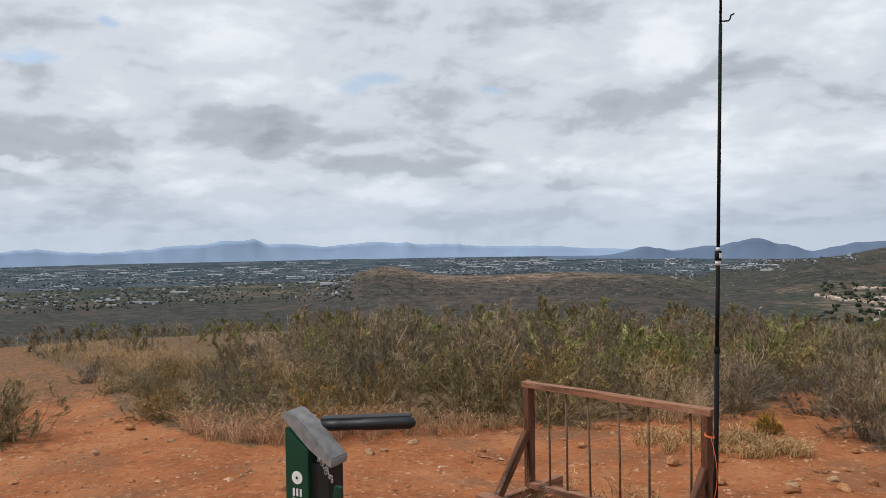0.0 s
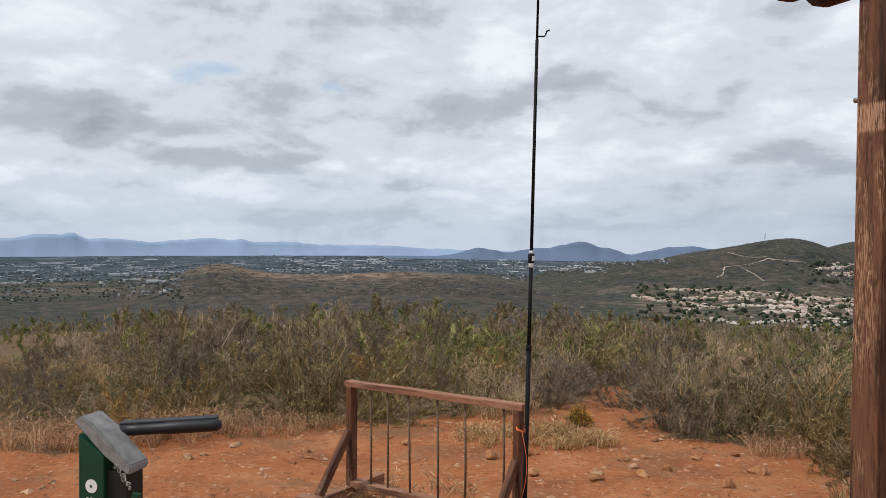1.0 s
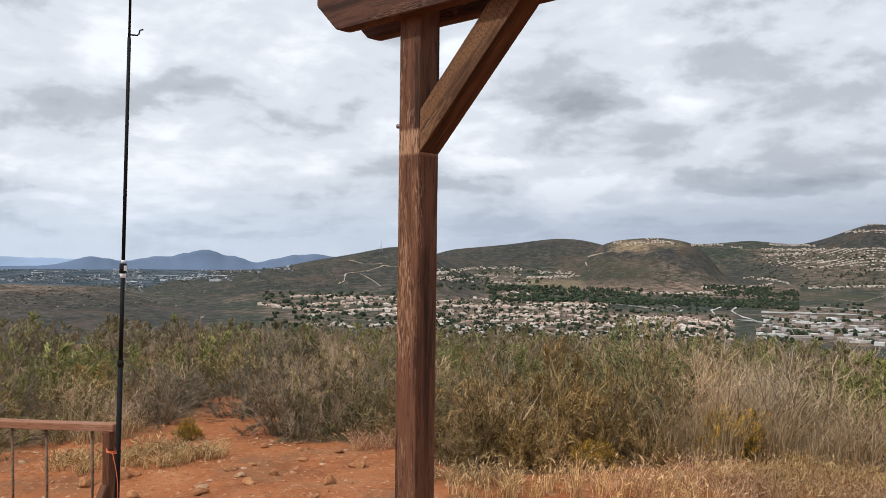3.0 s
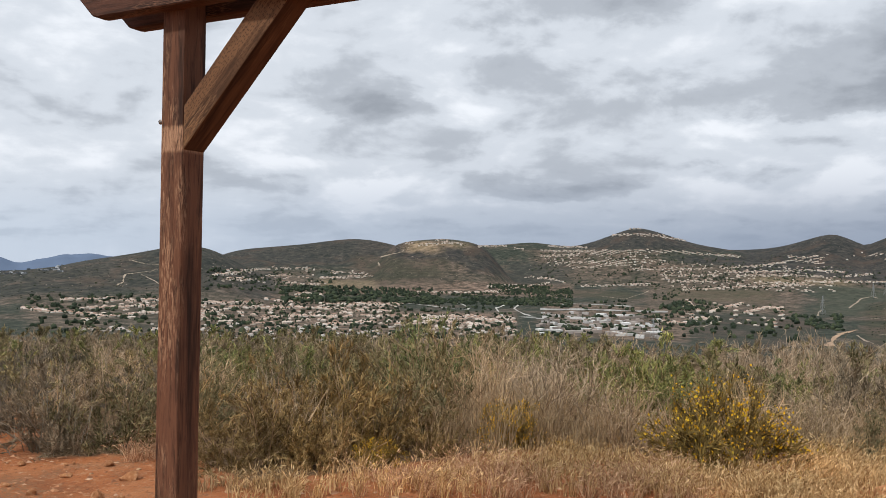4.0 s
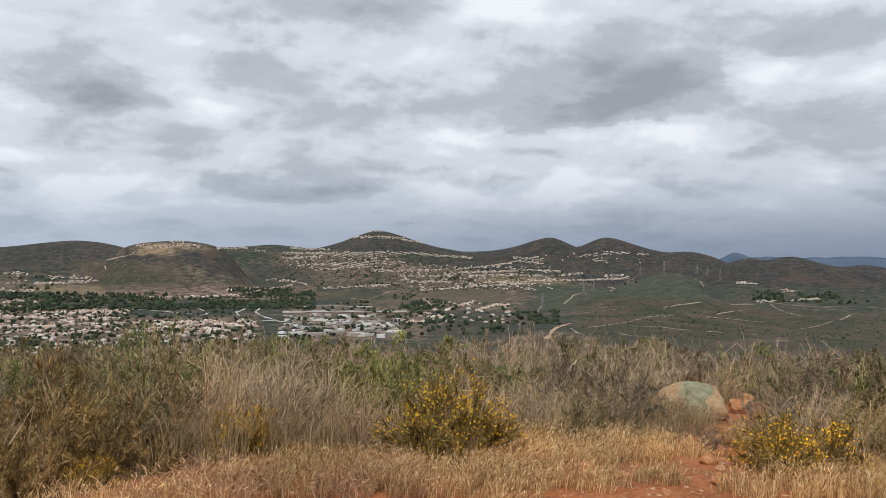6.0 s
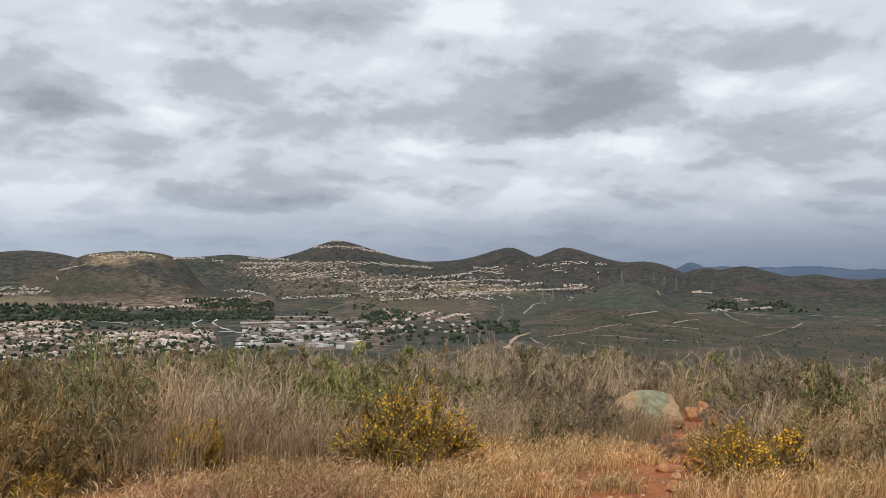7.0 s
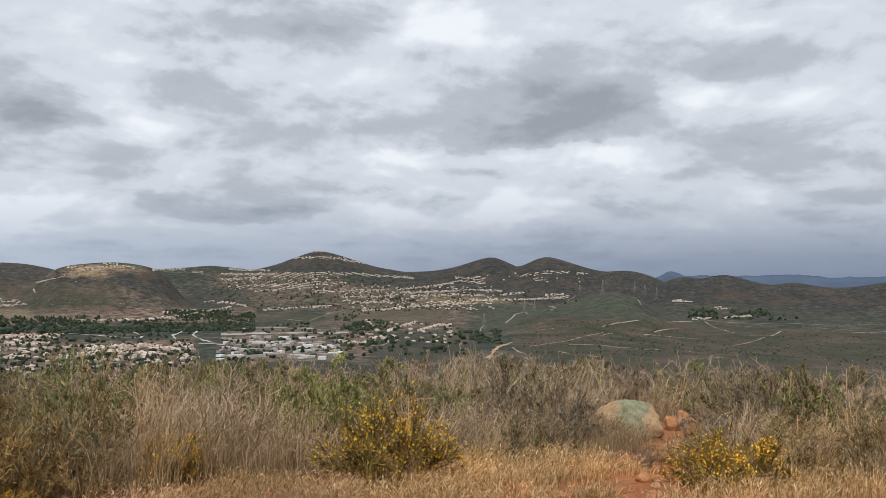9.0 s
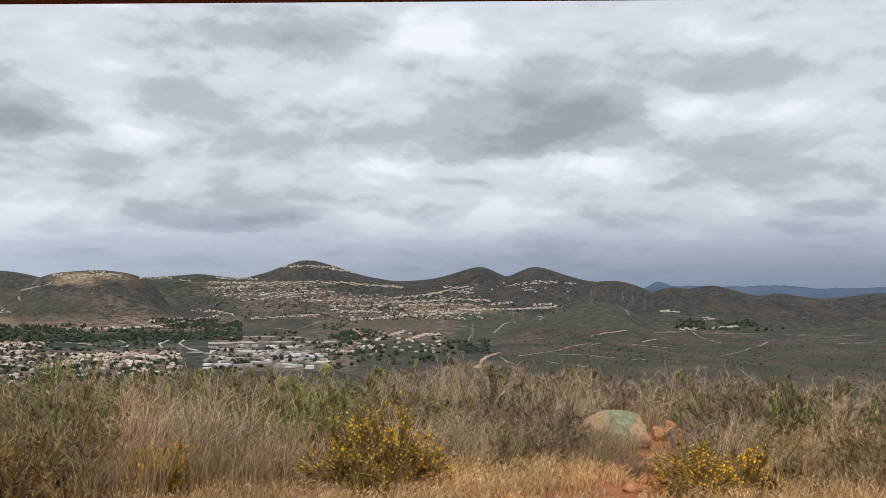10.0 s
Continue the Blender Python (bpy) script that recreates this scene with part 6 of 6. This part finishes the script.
for z_, side_ in ((1.897, -RUN), (2.22, -CROSS)):
    p = POST + side_ * 0.032 + Vector((0, 0, z_)) + (CROSS * -0.028 if z_ < 2 else -CROSS * 0.04)
    shelter_part("bolt", rod([p, p + side_ * 0.012, p + side_ * 0.014], [0.006, 0.006, 0.003], 8), M_BOLT, Matrix())

# ---------------------------------------------------------------- the rack with the mast
M_RAIL = wood("faded_rail", (0.14, 0.062, 0.036), (0.28, 0.130, 0.074), (0.56, 0.39, 0.29))
M_RUST = plain("rusted_bar", (0.155, 0.095, 0.060), 0.85, 0.4, 60)
M_BLACK = plain("black_mast", (0.010, 0.010, 0.011), 0.75, 0.3, 30, spec=0.15, bump=0)
M_WHITE = plain("white_band", (0.72, 0.72, 0.70), 0.5, 0.05)
M_CORD = plain("orange_cord", (0.75, 0.17, 0.06), 0.6, 0.1)

R0, R1 = Vector((-2.055, 4.29, 0)), Vector((-0.925, 4.035, 0))
ALONG = (R1 - R0).normalized()
FRONT = Vector((ALONG.y, -ALONG.x, 0))
span = (R1 - R0).length
rack = root("bar_rack", tuple(R0 * UNIT), "low red-brown timber rack with thin rusty upright bars", "rack", size=UNIT)


def rack_part(name, bm, mat, m, label=""):
    ob = part(name, bm, mat, rack, label)
    ob.matrix_basis = Matrix.Translation(-R0) @ m
    return ob


TOP, SILL = 0.712, 0.085
rack_part("top_rail", bar(span + 0.03, 0.034, 0.062, 0.003, 14, 0.002, 9), M_RAIL, axes(R0 - ALONG * 0.015 + Vector((0, 0, TOP - 0.017)), R1 + Vector((0, 0, TOP - 0.017)), Vector((0, 0, 1))), "faded worn top rail")
for i, at in enumerate((0.019, span - 0.019)):
    p = R0 + ALONG * at
    rack_part("upright", bar(TOP - 0.034 - SILL + 0.03, 0.036, 0.062, 0.003, 8, 0.0015, i), M_POST, axes(p + Vector((0, 0, SILL - 0.03)), p + Vector((0, 0, 1)), ALONG))
    a, b = p + FRONT * 0.30 + Vector((0, 0, SILL)), p + FRONT * 0.028 + Vector((0, 0, 0.41))
    rack_part("brace", bar((b - a).length, 0.034, 0.05, 0.003), M_POST, axes(a, b, ALONG))
    a, b = p + FRONT * 0.42 + Vector((0, 0, 0.045)), p - FRONT * 0.30 + Vector((0, 0, 0.045))
    rack_part("foot", bar((b - a).length, 0.05, 0.075, 0.004), M_RAIL, axes(a, b, ALONG))
for off_ in (0.0, 0.37):
    a = R0 + FRONT * off_ + Vector((0, 0, SILL + 0.012)) - ALONG * (0.06 if off_ else -0.037)
    ln_ = span + 0.12 if off_ else span - 0.074
    rack_part("sill", bar(ln_, 0.034, 0.07, 0.003, 12, 0.002, off_), M_RAIL, axes(a, a + ALONG, Vector((0, 0, 1))))
for s_, lean_ in ((0.146, -0.010), (0.251, -0.006), (0.387, -0.016), (0.552, -0.008), (0.706, -0.006), (0.908, 0.0)):
    a, b = R0 + ALONG * (s_ * span) + Vector((0, 0, SILL)), R0 + ALONG * (s_ * span + lean_) + Vector((0, 0, TOP - 0.03))
    m_ = (a + b) / 2 + ALONG * 0.003
    rack_part("bar", rod([a, m_, b], 0.0068, 8), M_RUST, Matrix())

MAST0, MAST1 = Vector((-0.896, 3.985, 0.0)), Vector((-0.827, 4.03, 4.6))


def mast_at(z):
    return MAST0.lerp(MAST1, z / 4.6)


mast = root("antenna_mast", tuple(MAST0 * UNIT), "thin black telescoping mast strapped to the rack's upright", "antenna mast", size=UNIT)


def mast_part(name, bm, mat, label=""):
    bmesh.ops.translate(bm, vec=-MAST0, verts=bm.verts)
    return part(name, bm, mat, mast, label)


for z0, z1, r_ in ((0.02, 1.02, 0.0120), (1.02, 1.435, 0.0100), (1.515, 2.60, 0.0085), (2.60, 4.6, 0.0062)):
    mast_part("tube", rod([mast_at(z0), mast_at(z1)], r_, 12), M_BLACK)
mast_part("clamp", rod([mast_at(1.452), mast_at(1.454), mast_at(1.499), mast_at(1.501)], [0.012, 0.0165, 0.0165, 0.012], 14), M_BLACK, "black clamp with a small white label")
for z0, z1, r_ in ((1.430, 1.453, 0.0125), (1.500, 1.517, 0.0100)):
    mast_part("band", rod([mast_at(z0), mast_at(z1)], r_, 12), M_WHITE, "white tape band")
label_side = Vector((0.82, -0.57, 0))
label_plate = bar(0.026, 0.003, 0.016, 0.001)
bmesh.ops.transform(label_plate, matrix=axes(mast_at(1.464) + label_side * 0.0162, mast_at(1.490) + label_side * 0.0162, label_side), verts=label_plate.verts)
mast_part("clamp_label", label_plate, M_WHITE, "white label")
mast_part("collar", rod([mast_at(1.0), mast_at(1.03)], 0.0145, 12), M_BLACK)
h0 = mast_at(2.615)
mast_part("hook", rod([h0, h0 + Vector((0.035, 0.01, 0)), h0 + Vector((0.042, 0.012, 0.008)), h0 + Vector((0.046, 0.012, 0.025)), h0 + Vector((0.062, 0.015, 0.032))], 0.0042, 8), M_BLACK, "small bent wire hook")


def cord():
    thing = root("orange_cord", tuple(R1 * UNIT), "thin orange cord tying the mast to the rack", "cord", size=UNIT)
    mid_ = (MAST0 + R1) / 2
    mid_.z = 0
    pts = []
    for loop_z in (0.585, 0.590, 0.597):
        for k in range(17):
            q = k / 16 * math.tau
            rel = (FRONT * math.cos(q) * 0.052 + ALONG * math.sin(q) * 0.030)
            pts.append(Vector((mid_.x, mid_.y, loop_z + 0.005 * math.sin(2 * q + loop_z * 90))) + rel)
    side_ = mid_ + FRONT * 0.052 + ALONG * 0.018
    for k in range(22):
        q = k / 21
        pts.append(Vector((side_.x, side_.y, 0.59 - 0.575 * q)) + ALONG * (0.040 * math.sin(math.pi * q * 1.7) * (1 - 0.3 * q)) + FRONT * (0.014 * math.sin(q * 7)))
    pts += [Vector((side_.x + 0.05, side_.y - 0.03, 0.010)), Vector((side_.x + 0.10, side_.y + 0.01, 0.010)), Vector((side_.x + 0.06, side_.y + 0.05, 0.010))]
    bm = rod(pts, 0.0016, 6)
    bmesh.ops.translate(bm, vec=(-R1.x, -R1.y, 0), verts=bm.verts)
    part("cord_line", bm, M_CORD, thing)


cord()

# ---------------------------------------------------------------- the green box on its post
M_GREEN = plain("green_paint", (0.008, 0.055, 0.030), 0.42, 0.12, 14, bump=0.1)
M_GREY = plain("grey_lid", (0.235, 0.228, 0.222), 0.65, 0.3, 26)
M_RUBBER = plain("black_rubber", (0.011, 0.011, 0.013), 0.5, 0.2, 30, spec=0.35, bump=0.15)
M_CAVITY_SHADE = plain("cavity_shade", (0.012, 0.014, 0.013), 0.6)
M_CHAIN = plain("zinc_chain", (0.55, 0.54, 0.52), 0.4, 0.2, 50, 0.9)
M_INK = plain("white_print", (0.80, 0.80, 0.78), 0.6, 0.03)


def make_box_post():
    """Seen side on: x runs down the slope of the lid, y to the back."""
    at = Vector((-1.530, 1.76, 0))
    thing = root("dispenser_post", tuple(at * UNIT), "dark green square metal post with a slanted grey lid", "dispenser post", turn=4, size=UNIT)
    bm = bar(1.0, 0.082, 0.086, 0.004)
    for v in bm.verts:
        if v.co.z > 0.9:
            v.co.z += (-v.co.x) * 0.72 + 0.018
    body = part("body", bm, M_GREEN, thing)
    body.matrix_basis = pose(-0.030, 0, 0)
    # a solid near-black bar stands for the shade inside the open side
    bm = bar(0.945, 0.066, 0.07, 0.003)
    side = part("side_box", bm, M_CAVITY_SHADE, thing, "near-black bar standing for the shaded open side")
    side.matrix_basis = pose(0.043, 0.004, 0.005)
    # the lid: a thick slanted slab, its edges turned down
    bm = profile([(-0.0915, 0.046), (-0.084, 0.060), (-0.066, 0.066), (-0.008, 0.029), (0.038, -0.015), (0.089, -0.060), (0.090, -0.078), (0.081, -0.086), (0.0055, -0.040)], 0.080)
    bmesh.ops.bevel(bm, geom=list(bm.edges), offset=0.004, segments=2, affect="EDGES")
    lid = part("lid", bm, M_GREY, thing, "slanted grey metal lid with folded edges, scuffed")
    lid.matrix_basis = pose(0.004, 0, 1.030)
    # the padded bar behind the lid
    pts, rad = [], []
    for q in (0.0, 0.2, 0.44, 0.46, 0.7, 0.90, 0.925, 0.95, 0.97, 0.985, 0.995, 1.0):
        pts.append(Vector((0.285 * q, 0, 0)))
        rad.append((0.0170 if q < 0.45 else 0.0188) * math.sqrt(max(0.004, 1 - (max(0.0, q - 0.93) / 0.07) ** 2)))
    bm = rod(pts, rad, 18)
    grip = part("grip_bar", bm, M_RUBBER, thing, "black rubber-padded bar")
    grip.matrix_basis = pose(-0.006, 0.045, 1.040, 0, -2.5, 22) @ Matrix.Diagonal((1, 1.25, 1.0, 1))
    strip = part("cover_strip", bar(0.27, 0.012, 0.034, 0.004), M_RUBBER, grip)
    strip.matrix_basis = pose(0.0, 0.012, 0.016, 0, 90, 0)
    # round white mark and rows of unreadable print on the front
    bm = bmesh.new()
    bmesh.ops.create_circle(bm, cap_ends=True, radius=0.019, segments=28)
    ret = bmesh.ops.extrude_face_region(bm, geom=list(bm.faces))
    bmesh.ops.translate(bm, vec=(0, 0, 0.001), verts=[g for g in ret["geom"] if isinstance(g, bmesh.types.BMVert)])
    mark = part("round_mark", bm, M_INK, thing, "round white printed mark")
    mark.matrix_basis = pose(-0.028, -0.0436, 0.906, 90, 0, 0)
    dot = bmesh.new()
    bmesh.ops.create_circle(dot, cap_ends=True, radius=0.0045, segments=6)
    d = part("mark_centre", dot, M_GREEN, mark)
    d.matrix_basis = pose(0, 0, 0.0025)
    for col in range(3):
        for row in range(3):
            bm = bar(0.022, 0.0065, 0.001, 0)
            b = part("print_bar", bm, M_INK, thing)
            b.matrix_basis = pose(-0.041 + 0.0125 * col, -0.0438, 0.852 - 0.028 * row)
    # chain and what hangs on it
    for k in range(11):
        ringp = [Vector((0.006 * math.cos(q), 0, 0.010 * math.sin(q))) for q in np.linspace(0, math.tau, 11)]
        c = part("chain_link", rod(ringp, 0.0018, 6, False), M_CHAIN, thing)
        c.matrix_basis = pose(0.046 + 0.0042 * k + 0.004 * (k % 3), -0.040, 0.966 - 0.0055 * k + 0.006 * (k % 2), 0, 30 + 55 * k, 70 * k) @ Matrix.Diagonal((0.6, 0.6, 0.6, 1))
    lock = part("hanging_tag", bar(0.085, 0.022, 0.014, 0.004), M_GREEN, thing, "green tag hanging from the chain")
    lock.matrix_basis = pose(0.094, -0.038, 0.815, 0, 12, 10)
    part("wire_end", rod([(0.10, -0.05, 0.865), (0.125, -0.05, 0.861), (0.165, -0.055, 0.853)], 0.0018, 6), M_RUST, thing)


make_box_post()

# ---------------------------------------------------------------- stones


def stone_mesh(seed, flat=0.6, detail=2):
    bm = bmesh.new()
    bmesh.ops.create_icosphere(bm, subdivisions=detail, radius=0.5)
    for v in bm.verts:
        n = v.co.normalized()
        k = 1 + 0.42 * noise.noise(n * 1.3 + Vector((seed * 3.7, 0, 0))) + 0.18 * noise.noise(n * 3.4 + Vector((0, seed, 0)))
        v.co = n * 0.5 * k
        # a few broken facets
        for q in range(6):
            p = Vector((math.sin(seed * 2.1 + q * 2.3), math.cos(seed * 1.3 + q * 1.9), 0.5 * math.sin(seed + q))).normalized()
            d = v.co.dot(p) - 0.30
            if d > 0:
                v.co -= p * d * 0.85
        v.co.z *= flat
    for f in bm.faces:
        f.smooth = False
    me = bpy.data.meshes.new("stone")
    bm.to_mesh(me)
    bm.free()
    return me


def stone_mat(name, a, b, c):
    k = Mat(name, 0.92, spec=0.15)
    n = k.noise(4.0, 7.0, 0.6)
    base = k.ramp(n, (0.32, a), (0.52, b), (0.70, c))
    tone = k.ramp(k.random(), (0.0, (0.78, 0.74, 0.72)), (1.0, (1.1, 1.1, 1.1)))
    k.colour(k.mix(1.0, base, tone, "MULTIPLY"))
    return k.bump(k.noise(16.0, 6.0, 0.65), 0.7, 0.04).m


M_STONE = stone_mat("orange_stone", (0.34, 0.145, 0.062), (0.48, 0.225, 0.10), (0.58, 0.35, 0.20))
M_STONE_PALE = stone_mat("pale_stone", (0.38, 0.20, 0.105), (0.52, 0.32, 0.18), (0.64, 0.46, 0.29))
STONES = []
for i in range(4):
    for mat_ in (M_STONE, M_STONE_PALE):
        me_ = stone_mesh(i * 1.7 + 0.4, (0.5, 0.62, 0.42, 0.7)[i])
        me_.materials.append(mat_)
        STONES.append(me_)


def stone(x, y, size, turn, pick, label, sink=0.2, name="stone", group="loose stones on the soil"):
    ob = new(name, STONES[pick % 8])
    ob.matrix_basis = pose(x, y, height_at(x, y) + size * (0.25 - sink), 4, 3, turn) @ Matrix.Diagonal((size, size * 0.8, size, 1))
    return tagged(ob, label, "stone", group)


BIG_STONES = [(11.1, 7.0, 0.42), (10.2, 5.6, 0.36), (8.3, 4.65, 0.25), (6.6, 4.95, 0.36), (6.85, 4.75, 0.26), (7.5, 4.05, 0.30), (9.1, 5.0, 0.2), (13.6, 7.3, 0.5), (14.2, 7.7, 0.42), (14.9, 7.8, 0.36), (15.6, 8.2, 0.4), (7.9, 5.2, 0.2), (7.2, 5.3, 0.16),
              (-0.58, 7.07, 0.15), (0.403, 7.735, 0.195), (-1.2, 11.9, 0.26), (-1.495, 6.864, 0.169), (-0.94, 6.78, 0.17), (-2.015, 7.306, 0.169), (-0.39, 7.475, 0.13), (-0.156, 8.06, 0.13), (-0.806, 7.6, 0.117), (0.13, 7.02, 0.169), (-3.835, 6.955, 0.13)]
BIG_STONES += [(-8.06, 6.0, 0.195), (-3.055, 7.67, 0.156), (-1.75, 7.5, 0.2), (-2.6, 8.5, 0.2), (0.2, 8.4, 0.15), (-0.6, 8.7, 0.12), (20.2, 9.2, 0.9)]
for i, (x, y, s) in enumerate(BIG_STONES):
    stone(x, y, s, 53 * i, i * 3 + (i % 2), "rough orange-tan rock half sunk in the soil", 0.12)
rng_s = random.Random(4)
made = 0
while made < 255:
    x, y = rng_s.uniform(-10.5, 9), rng_s.uniform(3.9, 11)
    if math.hypot(x, y) < 5.6 or float(brush_cover(np.array([x]), np.array([y]))[0]) > 0.35:
        continue
    made += 1
    stone(x, y, 0.03 + 0.12 * rng_s.random() ** 3, rng_s.uniform(0, 360), rng_s.randrange(8), "small orange stone lying on the soil", 0.2)


def gravel():
    """Crumbs of rock on the open soil, too small to pick apart."""
    rng = np.random.default_rng(12)
    unit_v = np.array(((1, 0, 0), (-0.5, 0.86, 0), (-0.5, -0.86, 0), (0.1, 0.1, 0.42)))
    unit_f = np.array(((0, 1, 3), (1, 2, 3), (2, 0, 3)))
    n = 34000
    x, y = rng.uniform(-11.7, 10.4, n), rng.uniform(3.4, 11.2, n)
    keep = (brush_cover(x, y) < 0.75) & (np.hypot(x, y) > 4.8)
    x, y = x[keep], y[keep]
    z = land_height(x, y)
    s = 0.005 + 0.024 * rng.uniform(size=len(x)) ** 3 + 0.035 * rng.uniform(size=len(x)) ** 14
    q = rng.uniform(0, math.tau, len(x))
    c, sn = np.cos(q), np.sin(q)
    v = unit_v[None] * s[:, None, None] * rng.uniform(0.7, 1.3, (len(x), 4, 1))
    v = np.stack((v[..., 0] * c[:, None] - v[..., 1] * sn[:, None] + x[:, None], v[..., 0] * sn[:, None] + v[..., 1] * c[:, None] + y[:, None], v[..., 2] + z[:, None] - 0.002), -1)
    f = unit_f[None] + np.arange(len(x))[:, None, None] * 4
    k = Mat("gravel", 0.95, spec=0.1)
    k.colour(k.ramp(k.random(True), (0.0, (0.22, 0.095, 0.05)), (0.6, (0.40, 0.19, 0.095)), (1.0, (0.48, 0.31, 0.20))))
    tagged(new("gravel", quick_mesh("gravel", v.reshape(-1, 3), f.reshape(-1, 3), k.m)), "fine orange gravel on the trodden soil", "gravel", kind="stuff")


gravel()


def boulder():
    bm = bmesh.new()
    bmesh.ops.create_icosphere(bm, subdivisions=4, radius=0.5)
    cuts = [(Vector((0.1, 0.1, 1)).normalized(), 0.36), (Vector((0.55, -0.3, 0.75)).normalized(), 0.33), (Vector((-0.6, -0.2, 0.8)).normalized(), 0.33), (Vector((0.1, -1, 0.45)).normalized(), 0.31), (Vector((1, 0.2, 0.1)).normalized(), 0.45), (Vector((-1, -0.5, 0.1)).normalized(), 0.44)]
    for v in bm.verts:
        n = v.co.normalized()
        k = 1 + 0.22 * noise.noise(n * 1.2 + Vector((2.0, 5, 1)))
        p = Vector((n.x * 0.60 * k, n.y * 0.42 * k, n.z * 0.50 * k))
        for c, d in cuts:
            over = p.dot(c) - d
            if over > 0:
                p -= c * over * 0.85
        v.co = p + n * (0.03 * noise.noise(n * 4) + 0.012 * noise.noise(n * 11))
    for f in bm.faces:
        f.smooth = True
    k = Mat("painted_boulder", 0.9, spec=0.15)
    rock = k.ramp(k.noise(5.0, 8.0, 0.65), (0.34, (0.26, 0.125, 0.055)), (0.5, (0.38, 0.245, 0.135)), (0.66, (0.47, 0.345, 0.21)))
    sp = N(k.t, "ShaderNodeSeparateXYZ")
    k.link(k.obj, sp.inputs[0])
    patch = N(k.t, "ShaderNodeMath", operation="ADD")
    k.link(sp.outputs["X"], patch.inputs[0])
    wob = N(k.t, "ShaderNodeMath", operation="MULTIPLY_ADD")
    k.link(k.noise(4.5, 5.0), wob.inputs[0])
    wob.inputs[1].default_value, wob.inputs[2].default_value = 0.5, -0.25
    k.link(wob.outputs[0], patch.inputs[1])
    a = k.step(patch.outputs[0], -0.17, -0.11)
    b = k.step(patch.outputs[0], 0.30, 0.24)
    ab = N(k.t, "ShaderNodeMath", operation="MULTIPLY")
    k.link(a, ab.inputs[0])
    k.link(b, ab.inputs[1])
    k.colour(k.mix(ab.outputs[0], rock, k.ramp(k.noise(9.0, 5.0), (0.3, (0.165, 0.165, 0.098)), (0.7, (0.31, 0.30, 0.195)))))
    k.bump(k.noise(9.0, 8.0, 0.68), 0.9, 0.05)
    ob = part("boulder", bm, k.m)
    x, y = 12.45, 7.54
    ob.matrix_basis = pose(x, y, height_at(x, y) + 0.22, 0, 0, -58) @ Matrix.Diagonal((1.16, 1.0, 0.98, 1))
    tagged(ob, "tan boulder with a faded green paint patch in dry grass", "boulder")


boulder()
